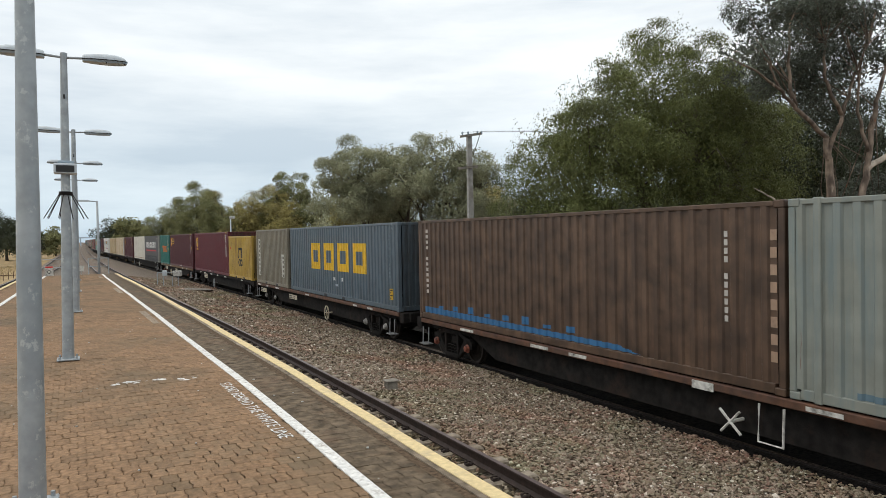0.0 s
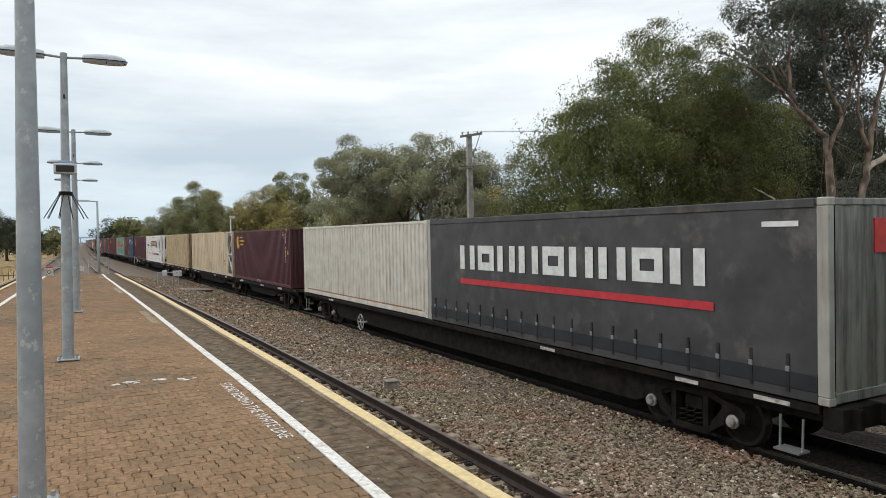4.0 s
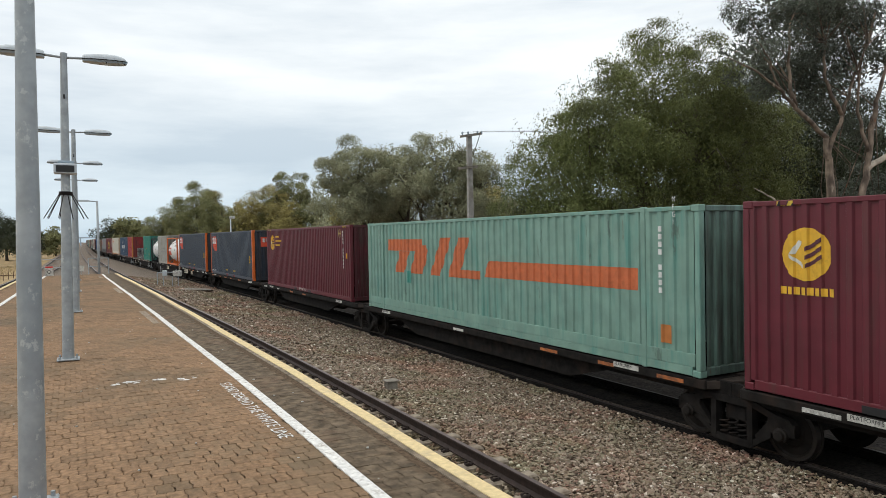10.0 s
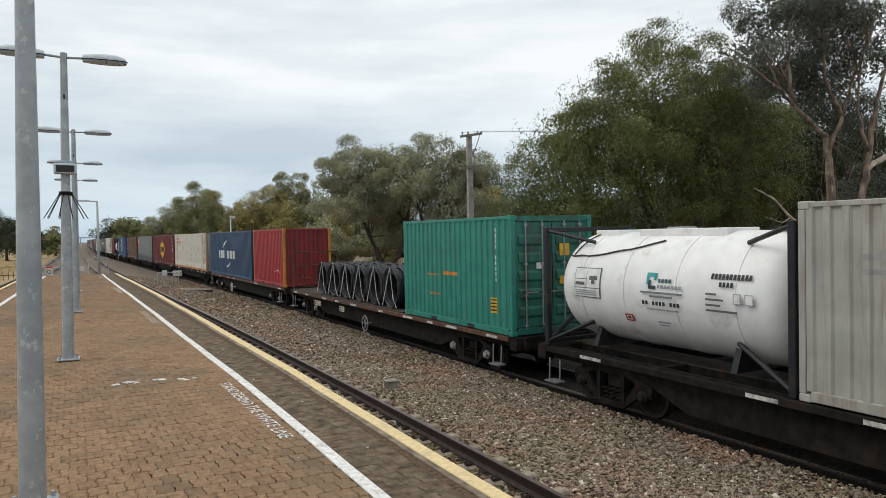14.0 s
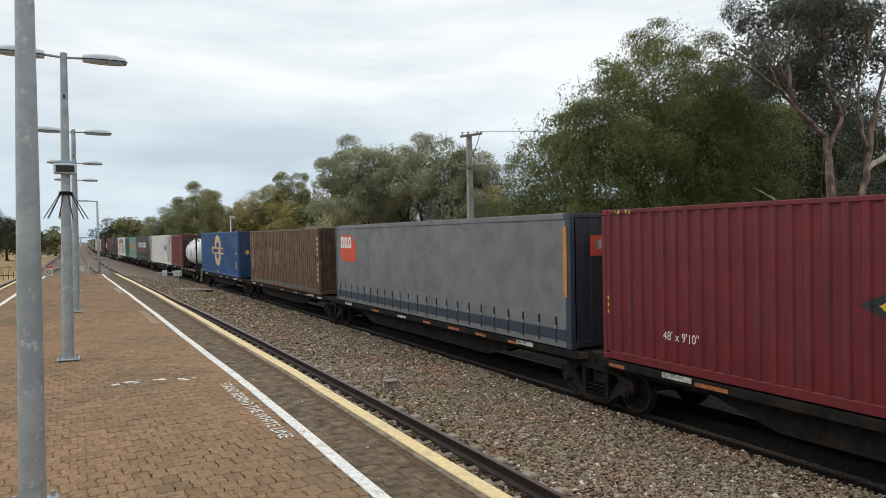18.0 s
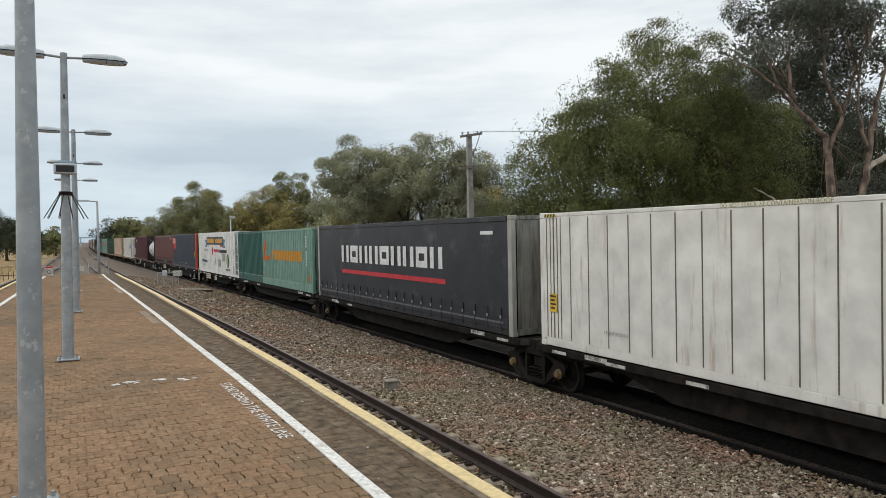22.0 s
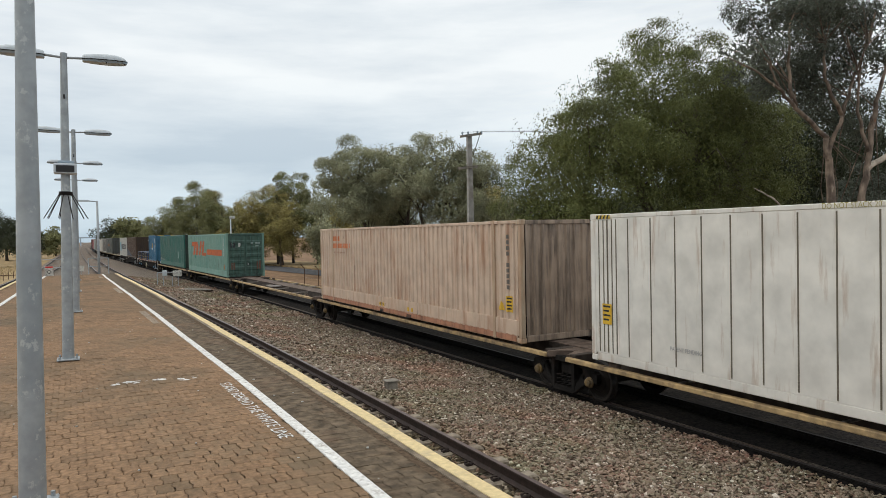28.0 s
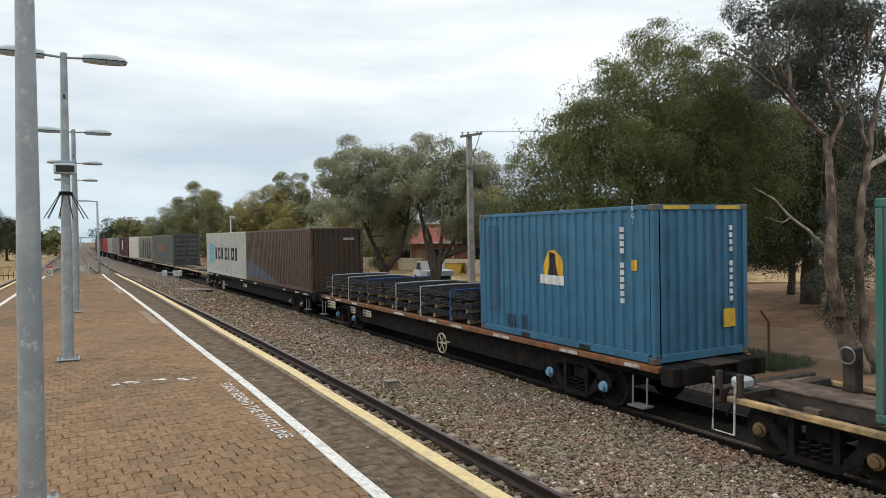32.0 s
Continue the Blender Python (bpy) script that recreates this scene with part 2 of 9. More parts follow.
M_PLATE = mat("number_board", (0.50, 0.45, 0.34), 0.7, 0.0, 0.12, 6, dirt=(0.18, 0.11, 0.07), dirt_amount=0.3, dirt_scale=4)
M_REFLECT = mat("reflective_strip", (0.56, 0.55, 0.51), 0.5, 0.0, 0.15, 10, dirt=GRIME, dirt_amount=0.38, dirt_scale=6)
M_STRIP_ORANGE = mat("orange_strip", (0.42, 0.13, 0.035), 0.6, 0.0, 0.15, 10, dirt=GRIME, dirt_amount=0.45, dirt_scale=6)
M_TIMBER = mat("timber_dunnage", (0.36, 0.25, 0.13), 0.8, 0.0, 0.2, 12, bump=0.3)
M_WIRE = mat("wire_rod_steel", (0.045, 0.048, 0.055), 0.55, 0.6, 0.3, 30, bump=0.5, bump_scale=90)
M_STRAP = mat("blue_strap", (0.03, 0.10, 0.32), 0.7)
M_PALESTRAP = mat("pale_strap", (0.42, 0.44, 0.46), 0.7)
made_inks = {}


def ink(color):
    """Paint of marks and lettering."""
    if color not in made_inks:
        made_inks[color] = mat("marking_paint", color, 0.6, 0.0, 0.08, 6, dirt=tuple(c * 0.55 for c in color), dirt_amount=0.15, dirt_scale=4.0)
    return made_inks[color]


WHITE, BLACK, ORANGE, YELLOW, RED, BLUE = (0.68, 0.68, 0.66), (0.02, 0.02, 0.022), (0.62, 0.16, 0.03), (0.66, 0.40, 0.03), (0.55, 0.035, 0.03), (0.03, 0.10, 0.36)


# ---------------------------------------------------------------- mesh helpers
class Shape:
    """Collects faces of one mesh, with a material slot for each face."""

    def __init__(self):
        self.v, self.f, self.m = [], [], []

    def face(self, pts, slot=0):
        k = len(self.v)
        self.v.extend(pts)
        self.f.append(tuple(range(k, k + len(pts))))
        self.m.append(slot)
        return self

    def box(self, x0, x1, y0, y1, z0, z1, slot=0):
        k = len(self.v)
        self.v.extend([(x0, y0, z0), (x1, y0, z0), (x1, y1, z0), (x0, y1, z0), (x0, y0, z1), (x1, y0, z1), (x1, y1, z1), (x0, y1, z1)])
        for q in ((0, 3, 2, 1), (4, 5, 6, 7), (0, 1, 5, 4), (1, 2, 6, 5), (2, 3, 7, 6), (3, 0, 4, 7)):
            self.f.append(tuple(k + i for i in q))
            self.m.append(slot)
        return self

    def chamfer_box(self, x0, x1, y0, y1, z0, z1, c=0.01, slot=0):
        """A box whose twelve edges are broken by a chamfer c."""
        k = len(self.v)
        xs, ys, zs = (x0, x1), (y0, y1), (z0, z1)
        ids = {}
        for i in (0, 1):
            for j in (0, 1):
                for h in (0, 1):
                    sx, sy, sz = (1, -1)[i] * c, (1, -1)[j] * c, (1, -1)[h] * c
                    for a, p in enumerate(((xs[i], ys[j] + sy, zs[h] + sz), (xs[i] + sx, ys[j], zs[h] + sz), (xs[i] + sx, ys[j] + sy, zs[h]))):
                        ids[i, j, h, a] = len(self.v)
                        self.v.append(p)
        add = []
        for a in range(3):
            for s in (0, 1):
                q = []
                for b, d in ((0, 0), (1, 0), (1, 1), (0, 1)):
                    c3 = [0, 0, 0]
                    c3[a], c3[(a + 1) % 3], c3[(a + 2) % 3] = s, b, d
                    q.append(ids[(*c3, a)])
                add.append(q if s else q[::-1])
        for a in range(3):
            b, d = (a + 1) % 3, (a + 2) % 3
            for s in (0, 1):
                for r in (0, 1):
                    p, q = [0, 0, 0], [0, 0, 0]
                    p[b] = q[b] = s
                    p[d] = q[d] = r
                    q[a] = 1
                    add.append([ids[(*p, b)], ids[(*q, b)], ids[(*q, d)], ids[(*p, d)]])
        for i in (0, 1):
            for j in (0, 1):
                for h in (0, 1):
                    add.append([ids[i, j, h, 0], ids[i, j, h, 1], ids[i, j, h, 2]])
        for q in add:
            self.f.append(tuple(q))
            self.m.append(slot)
        return self

    def tube(self, path, radius, sides=8, slot=0, closed=False, cap=True):
        """A round bar along a path of points; radius may be a list."""
        k = len(self.v)
        pts = [Vector(p) for p in path]
        n = len(pts)
        rs = radius if isinstance(radius, (list, tuple)) else [radius] * n
        for i, p in enumerate(pts):
            d = (pts[(i + 1) % n] - pts[i - 1]) if closed else (pts[min(i + 1, n - 1)] - pts[max(i - 1, 0)])
            d.normalize()
            ref = Vector((0, 0, 1)) if abs(d.z) < 0.9 else Vector((0, 1, 0))
            a = d.cross(ref).normalized()
            b = d.cross(a)
            for s in range(sides):
                w = 2 * math.pi * s / sides
                self.v.append(tuple(p + (a * math.cos(w) + b * math.sin(w)) * rs[i]))
        for i in range(n if closed else n - 1):
            j = (i + 1) % n
            for s in range(sides):
                s2 = (s + 1) % sides
                self.f.append((k + i * sides + s, k + i * sides + s2, k + j * sides + s2, k + j * sides + s))
                self.m.append(slot)
        if cap and not closed:
            self.f.append(tuple(k + s for s in range(sides)))
            self.f.append(tuple(k + (n - 1) * sides + s for s in reversed(range(sides))))
            self.m.extend([slot, slot])
        return self

    def lathe(self, profile, sides=20, axis="x", origin=(0, 0, 0), slot=0):
        """Turns a profile of (along, radius) round an axis."""
        k = len(self.v)
        for a, r in profile:
            for s in range(sides):
                w = 2 * math.pi * s / sides
                c, d = r * math.cos(w), r * math.sin(w)
                p = (a, c, d) if axis == "x" else ((c, a, d) if axis == "y" else (c, d, a))
                self.v.append(tuple(p[i] + origin[i] for i in range(3)))
        for i in range(len(profile) - 1):
            for s in range(sides):
                s2 = (s + 1) % sides
                self.f.append((k + i * sides + s, k + i * sides + s2, k + (i + 1) * sides + s2, k + (i + 1) * sides + s))
                self.m.append(slot)
        return self

    def prism(self, outline, axis, a0, a1, slot=0):
        """Extrudes an outline of 2D points along an axis, from a0 to a1."""
        def at(p, a):
            return (a, p[0], p[1]) if axis == "x" else ((p[0], a, p[1]) if axis == "y" else (p[0], p[1], a))
        n = len(outline)
        k = len(self.v)
        self.v.extend([at(p, a0) for p in outline] + [at(p, a1) for p in outline])
        self.f.append(tuple(range(k, k + n)))
        self.f.append(tuple(range(k + 2 * n - 1, k + n - 1, -1)))
        self.m.extend([slot, slot])
        for i in range(n):
            j = (i + 1) % n
            self.f.append((k + i, k + j, k + n + j, k + n + i))
            self.m.append(slot)
        return self

    def weld(self):
        """Joins corners that lie in one place."""
        at, ids, v = {}, [], []
        for p in self.v:
            k = (round(p[0], 4), round(p[1], 4), round(p[2], 4))
            if k not in at:
                at[k] = len(v)
                v.append(p)
            ids.append(at[k])
        self.v = v
        keep = [(tuple(dict.fromkeys(ids[i] for i in f)), m) for f, m in zip(self.f, self.m)]
        keep = [(f, m) for f, m in keep if len(f) > 2]
        self.f, self.m = [f for f, m in keep], [m for f, m in keep]
        return self

    def mesh(self, name, materials, smooth=False, fix=True):
        me = bpy.data.meshes.new(name)
        me.from_pydata(self.v, [], self.f)
        for x in materials:
            me.materials.append(x)
        me.polygons.foreach_set("material_index", self.m)
        if fix:
            b = bmesh.new()
            b.from_mesh(me)
            bmesh.ops.recalc_face_normals(b, faces=b.faces)
            b.to_mesh(me)
            b.free()
        me.polygons.foreach_set("use_smooth", [smooth] * len(me.polygons))
        me.update()
        return me


def part(name, shape, material, parent, label="", smooth=False, at=None, fix=True):
    """Links a shape (or a ready mesh) as one mesh object under a thing or part."""
    mats = material if isinstance(material, (list, tuple)) else [material]
    me = shape if isinstance(shape, bpy.types.Mesh) else shape.mesh(name, mats, smooth, fix)
    ob = new(name, me)
    ob.parent = parent
    if at is not None:
        ob.matrix_basis = at
    if label:
        tagged(ob, label)
    return ob


def thing(name, label, category, at=None, group="", kind=""):
    ob = new(name)
    ob.empty_display_size = 0.2
    if at is not None:
        ob.matrix_basis = at
    return tagged(ob, label, category, group, kind)


def solid(name, shape, material, label, category="", group="", kind="", at=None, smooth=False, fix=True):
    mats = material if isinstance(material, (list, tuple)) else [material]
    ob = new(name, shape.mesh(name, mats, smooth, fix))
    if at is not None:
        ob.matrix_basis = at
    return tagged(ob, label, category, group, kind)


def big_mesh(name, verts, faces, materials, slots=None, smooth=False):
    """A mesh from numpy arrays; all faces have the same number of corners."""
    me = bpy.data.meshes.new(name)
    nf, k = faces.shape
    me.vertices.add(len(verts))
    me.vertices.foreach_set("co", np.asarray(verts, dtype=np.float32).ravel())
    me.loops.add(nf * k)
    me.loops.foreach_set("vertex_index", faces.astype(np.int32).ravel())
    me.polygons.add(nf)
    me.polygons.foreach_set("loop_start", np.arange(0, nf * k, k, dtype=np.int32))
    for m in materials:
        me.materials.append(m)
    if slots is not None:
        me.polygons.foreach_set("material_index", np.asarray(slots, dtype=np.int32))
    me.polygons.foreach_set("use_smooth", np.full(nf, smooth))
    me.update(calc_edges=True)
    me.validate()
    return me


def words(text, size, material, parent, m, name="lettering", squeeze=1.0):
    """Words in the built-in font, as a thin mesh part; its x runs along the line and its z is outward."""
    cu = bpy.data.curves.new(name, "FONT")
    cu.body, cu.size, cu.align_x, cu.align_y = text, size, "LEFT", "BOTTOM"
    tmp = bpy.data.objects.new(name, cu)
    scene.collection.objects.link(tmp)
    me = bpy.data.meshes.new_from_object(tmp.evaluated_get(bpy.context.evaluated_depsgraph_get()))
    bpy.data.objects.remove(tmp)
    bpy.data.curves.remove(cu)
    if squeeze != 1.0:
        me.transform(Matrix.Diagonal((squeeze, 1, 1, 1)))
    me.materials.clear()
    me.materials.append(material)
    ob = new(name, me)
    ob.parent = parent
    ob.matrix_basis = m
    return ob


# ---------------------------------------------------------------- alignment of the line
RAIL_Z = -1.91          # head of the freight track
NEAR_RAIL_Z = -1.25     # head of the platform track
FREIGHT_X = 10.29       # centre of the freight track beside the camera


def bend(y):
    """How far the freight line has swung across, y metres along it."""
    y = max(0.0, y)
    x = -3.05e-4 * y * y
    if y > 60:
        x += 3.05e-4 * (y - 60) ** 2
    if y > 150:
        x += 1.83e-4 * (min(y, 250) - 150) ** 2
    if y > 250:
        x += 0.0366 * (y - 250)
    return x


def near_bend(y):
    """The same for the platform and its track, which swing a little sooner and run back alongside."""
    y = max(0.0, y)
    if y < 34:
        return -6e-4 * y * y
    return float(np.interp(y, (34, 51, 76, 101, 138, 213, 300, 500), (-0.694, -1.22, -1.98, -2.43, -2.96, -3.4, -3.55, -3.4)))


def left_line(y):
    """The track on the other side of the island swings in past its end."""
    return float(np.interp(y, (0, 40, 55, 64, 76, 89, 102, 178, 250), (0.0, 0.0, 0.05, 0.3, 0.7, 1.0, 1.05, 0.95, 0.95)))


def swung(f, y):
    d = 0.5
    return math.atan2(f(y + d) - f(y - d), 2 * d)


def ribbon(shape, f, outline, y0, y1, step, slot=0):
    """Sweeps a cross-section of (x, z) points along a bent line."""
    ys = np.arange(y0, y1 + step * 0.5, step)
    n = len(outline)
    k = len(shape.v)
    for y in ys:
        shape.v.extend([(x + f(y), y, z) for x, z in outline])
    for i in range(len(ys) - 1):
        for j in range(n - 1):
            a = k + i * n + j
            shape.f.append((a, a + 1, a + n + 1, a + n))
            shape.m.append(slot)
    return shape


# ---------------------------------------------------------------- ground
M_DIRT = mat("dry_earth", (0.250, 0.160, 0.098), 0.95, vary=0.25, scale=1.6, dirt=(0.15, 0.095, 0.058), dirt_amount=0.45, dirt_scale=0.25, bump=0.6, bump_scale=9, spec=0.1)
M_ASPHALT = mat("road_asphalt", (0.085, 0.085, 0.09), 0.9, vary=0.2, scale=2, bump=0.3, spec=0.2)
M_DRYGRASS = mat("dry_grass_ground", (0.36, 0.26, 0.14), 0.95, vary=0.3, scale=1.2, dirt=(0.22, 0.17, 0.09), dirt_amount=0.4, dirt_scale=0.3, bump=0.7, bump_scale=12, spec=0.1)

g = Shape()
prof = [(-900, -2.6), (-60, -2.4), (-8, -2.2), (-6.0, -1.62), (-2.6, -1.52), (2.2, -1.52), (5.2, -1.52), (8.3, -2.07), (9.40, -2.06), (12.4, -2.16), (13.2, -2.28), (14.2, -2.0), (60, -1.8), (900, -1.8)]
ys = [-60, -20, -5, 0, 5, 10, 15, 20, 25, 30, 35, 40, 50, 60, 80, 100, 130, 160, 200, 260, 340, 450, 700, 1500]
for y in ys:
    g.v.extend([(x + (0 if abs(x) > 100 else bend(y) if x > 6 else near_bend(y) if x > 0 else left_line(y)), y, z) for x, z in prof])
for i in range(len(ys) - 1):
    for j in range(len(prof) - 1):
        a = i * len(prof) + j
        g.f.append((a, a + 1, a + len(prof) + 1, a + len(prof)))
        g.m.append(1 if 3 <= j <= 10 else (2 if j < 3 else 0))
ground = solid("ground", g, [M_DIRT, M_BALLAST_BED, M_DRYGRASS], "dry brown earth with gravel between the railway tracks", "ground", kind="structure")

# oily bed under the freight train; its near-black also holds the wagons' shade
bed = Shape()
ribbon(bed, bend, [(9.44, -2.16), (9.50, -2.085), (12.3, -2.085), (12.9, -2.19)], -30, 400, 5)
solid("track_bed", bed, M_BED_DARK, "dark oily ballast bed, shade of the freight wagons put in its colour", "track bed", kind="structure")

# rails
RAIL_OUT = [(-0.070, -0.16), (-0.070, -0.145), (-0.012, -0.12), (-0.012, -0.045), (-0.036, -0.032), (-0.036, -0.004), (-0.030, 0.0), (0.030, 0.0), (0.036, -0.004), (0.036, -0.032), (0.012, -0.045), (0.012, -0.12), (0.070, -0.145), (0.070, -0.16)]


def rail(f, x, z, y0, y1, label, mts=None):
    s = Shape()
    ribbon(s, f, [(x + a, z + b) for a, b in RAIL_OUT], y0, y1, 4.0)
    n = len(RAIL_OUT) - 1
    s.m = [1 if i % n == 6 else 0 for i in range(len(s.f))]
    return solid("rail", s, mts or [M_RAIL, M_RAILTOP], label, "rail", "rails", "structure")


# freight rails use blackened copies of the rail colours, for shade below the train
for x in (FREIGHT_X - 0.75, FREIGHT_X + 0.75):
    rail(bend, x, RAIL_Z, -30, 620, "steel rail of the freight track, blackened for shade under the wagons", [M_RAIL_DARK, M_RAILTOP_DARK])
for x in (3.02, 4.62):
    rail(near_bend, x, NEAR_RAIL_Z, -8, 420, "rust-brown steel rail beside the platform edge")
for x in (-3.4, -5.0):
    rail(left_line, x, NEAR_RAIL_Z, -8, 250, "rust-brown steel rail on the far side of the island platform")


# ---------------------------------------------------------------- containers
def clip(poly, lo, hi):
    """The part of a convex polygon of (u, z) between two uprights."""
    for edge, keep in ((lo, 1), (hi, -1)):
        out = []
        for i, p in enumerate(poly):
            q = poly[(i + 1) % len(poly)]
            pin, qin = (p[0] - edge) * keep >= 0, (q[0] - edge) * keep >= 0
            if pin:
                out.append(p)
            if pin != qin:
                t = (edge - p[0]) / (q[0] - p[0])
                out.append((edge, p[1] + t * (q[1] - p[1])))
        poly = out
        if len(poly) < 3:
            return []
    return poly


def corrugation(length, pitch, depth, margin):
    """Break points (u, inset) of a trapezoidal sheet between its two posts."""
    n = max(2, round((length - 2 * margin) / pitch))
    p = (length - 2 * margin) / n
    pts = []
    for i in range(n):
        a = margin + i * p
        pts += [(a, 0.0), (a + p * 0.36, 0.0), (a + p * 0.47, depth), (a + p * 0.89, depth)]
    pts.append((length - margin, 0.0))
    return pts


def sheet(profile, z0, z1):
    """A folded sheet in (u, inset, z)."""
    s = Shape()
    for u, d in profile:
        s.v.extend([(u, d, z0), (u, d, z1)])
    for i in range(len(profile) - 1):
        s.f.append((2 * i, 2 * i + 2, 2 * i + 3, 2 * i + 1))
        s.m.append(0)
    return s


sheet_cache = {}


def side_mesh(length, height, pitch, depth, margin, mats, low, high, back=False):
    key = (length, height, pitch, depth, margin, mats, low, back)
    if key not in sheet_cache:
        s = sheet(corrugation(length, pitch, depth, margin), low, high)
        sheet_cache[key] = s.mesh("side_panel", [mats], fix=False)
    return sheet_cache[key]


SPLIT_MARKS = ("emblem", "ghost_bar", "scuff", "worn_patch", "rust_mark", "yellow_band", "grey_patch", "ribbon", "empty_label", "lower_scuff")


def decal(ob_parent, name, label, shapes, L, W, profile, lift=0.005):
    """Marks painted on the side that faces the platform, following its folds. Coordinates: u from the far end, z from the floor."""
    s, mats = Shape(), []
    seen = []

    def put(poly, slot):
        lo, hi = min(p[0] for p in poly), max(p[0] for p in poly)
        zl, zh = min(p[1] for p in poly), max(p[1] for p in poly)
        over = [q[4] for q in seen if q[5] is not sh and q[0] < hi - 1e-4 and q[1] > lo + 1e-4 and q[2] < zh - 1e-4 and q[3] > zl + 1e-4]
        rise = max(over) + 0.004 if over else 0.0
        seen.append((lo, hi, zl, zh, rise, sh))
        out = lift + rise
        for (u0, d0), (u1, d1) in zip(profile[:-1], profile[1:]):
            if u1 <= lo or u0 >= hi:
                continue
            c = clip(poly, u0, u1)
            if len(c) >= 3:
                s.face([(-W / 2 - out + d0 + (d1 - d0) * (p[0] - u0) / max(1e-6, u1 - u0), L / 2 - p[0], p[1]) for p in c], slot)

    for sh in shapes:
        kind, col = sh[0], sh[1]
        mt = ink(col)
        if mt not in mats:
            mats.append(mt)
        k = mats.index(mt)
        if kind == "rect":
            u0, u1, z0, z1 = sh[2:6]
            put([(u0, z0), (u1, z0), (u1, z1), (u0, z1)], k)
        elif kind == "poly":
            put(list(sh[2]), k)
        elif kind == "disc":
            cu, cz, r, sq = (*sh[2:5], sh[5] if len(sh) > 5 else 1.0)
            put([(cu + r * math.cos(a) * sq, cz + r * math.sin(a)) for a in np.linspace(0, 2 * math.pi, 25)[:-1]], k)
        elif kind == "ring":
            cu, cz, r0, r1 = sh[2:6]
            sq = sh[6] if len(sh) > 6 else 1.0
            an = np.linspace(0, 2 * math.pi, 33)
            for a, b in zip(an[:-1], an[1:]):
                put([(cu + r1 * math.cos(a) * sq, cz + r1 * math.sin(a)), (cu + r1 * math.cos(b) * sq, cz + r1 * math.sin(b)), (cu + r0 * math.cos(b) * sq, cz + r0 * math.sin(b)), (cu + r0 * math.cos(a) * sq, cz + r0 * math.sin(a))], k)
        elif kind == "frame":
            u0, u1, z0, z1, w = sh[2:7]
            for q in ((u0, u1, z1 - w, z1), (u0, u1, z0, z0 + w), (u0, u0 + w, z0 + w, z1 - w), (u1 - w, u1, z0 + w, z1 - w)):
                put([(q[0], q[2]), (q[1], q[2]), (q[1], q[3]), (q[0], q[3])], k)
        if name in SPLIT_MARKS:
            part(name, s.weld(), list(mats), ob_parent, label, fix=False)
            s = Shape()
    if s.f:
        ob = part(name, s.weld(), mats, ob_parent, label, fix=False)
        if len(shapes) > 3 and name in ("name_marking", "serial", "leaf_marking", "name_strip", "serial_strip", "edge_marking", "roof_hazard", "scuff", "name_marking", "grey_patch"):
            tagged(ob, label, kind="stuff")
        return ob


def side_words(c, text, u, z, size, color, L, W, squeeze=0.85, name="lettering"):
    m = Matrix(((0, 0, -1, -W / 2 - 0.012), (-1, 0, 0, L / 2 - u), (0, 1, 0, z), (0, 0, 0, 1)))
    return words(text, size, ink(color), c, m, name, squeeze)


def id_bars(color, u, z_top, n=10, step=0.135, w=0.07, h=0.095):
    """A serial number that is not spelled out: one bar for each character, in a column."""
    return [("rect", color, u, u + w, z_top - i * step - h, z_top - i * step) for i in range(n) if i not in (4,)]


HAZ_Y = (0.60, 0.42, 0.05)


def hazard(u0, u1, z, h=0.07):
    out = [("rect", HAZ_Y, u0, u1, z, z + h)]
    n = max(2, int((u1 - u0) / 0.09))
    for i in range(n):
        a = u0 + (u1 - u0) * i / n
        out.append(("poly", BLACK, [(a, z), (a + 0.045, z), (a + 0.08, z + h), (a + 0.035, z + h)]))
    return out


def frame_parts(c, L, W, H, mt, post=0.10, castings=None, inset=0.0, rail_mt=None):
    """Corner posts, rails and castings of a container."""
    cast = castings or mt
    for sx in (-1, 1):
        for y0, y1 in ((-L / 2, -L / 2 + post), (L / 2 - post, L / 2)):
            part("corner_post", Shape().chamfer_box(*sorted((sx * W / 2, sx * (W / 2 - 0.13))), y0, y1, 0.118, H - 0.118, 0.012), mt, c)
        for y in (-L / 2 + inset, L / 2 - inset - 0.178):
            for z in (0, H - 0.118):
                part("corner_casting", Shape().chamfer_box(*sorted((sx * (W / 2 + 0.004), sx * (W / 2 - 0.16))), y, y + 0.178, z, z + 0.118, 0.014), cast, c)
        part("bottom_rail", Shape().chamfer_box(*sorted((sx * W / 2 - sx * 0.004, sx * (W / 2 - 0.1))), -L / 2 + 0.178, L / 2 - 0.178, 0.015, 0.17, 0.01), rail_mt or mt, c)
        part("top_rail", Shape().chamfer_box(*sorted((sx * W / 2 - sx * 0.004, sx * (W / 2 - 0.08))), -L / 2 + 0.178, L / 2 - 0.178, H - 0.09, H - 0.012, 0.01), rail_mt or mt, c)


def roof_sheet(L, W, H, folds=True):
    s = Shape()
    n = int(L / 0.42) if folds else 1
    ys = [-L / 2 + 0.15]
    zs = [H - 0.03]
    p = (L - 0.3) / n
    for i in range(n):
        a = -L / 2 + 0.15 + i * p
        if folds:
            ys += [a + p * 0.2, a + p * 0.3, a + p * 0.7, a + p * 0.8]
            zs += [H - 0.03, H - 0.008, H - 0.008, H - 0.03]
    ys.append(L / 2 - 0.15)
    zs.append(H - 0.03)
    for y, z in zip(ys, zs):
        s.v.extend([(-W / 2 + 0.03, y, H - 0.035), (-W / 2 + 0.14, y, z), (W / 2 - 0.14, y, z), (W / 2 - 0.03, y, H - 0.035)])
    for i in range(len(ys) - 1):
        for j in range(3):
            a = i * 4 + j
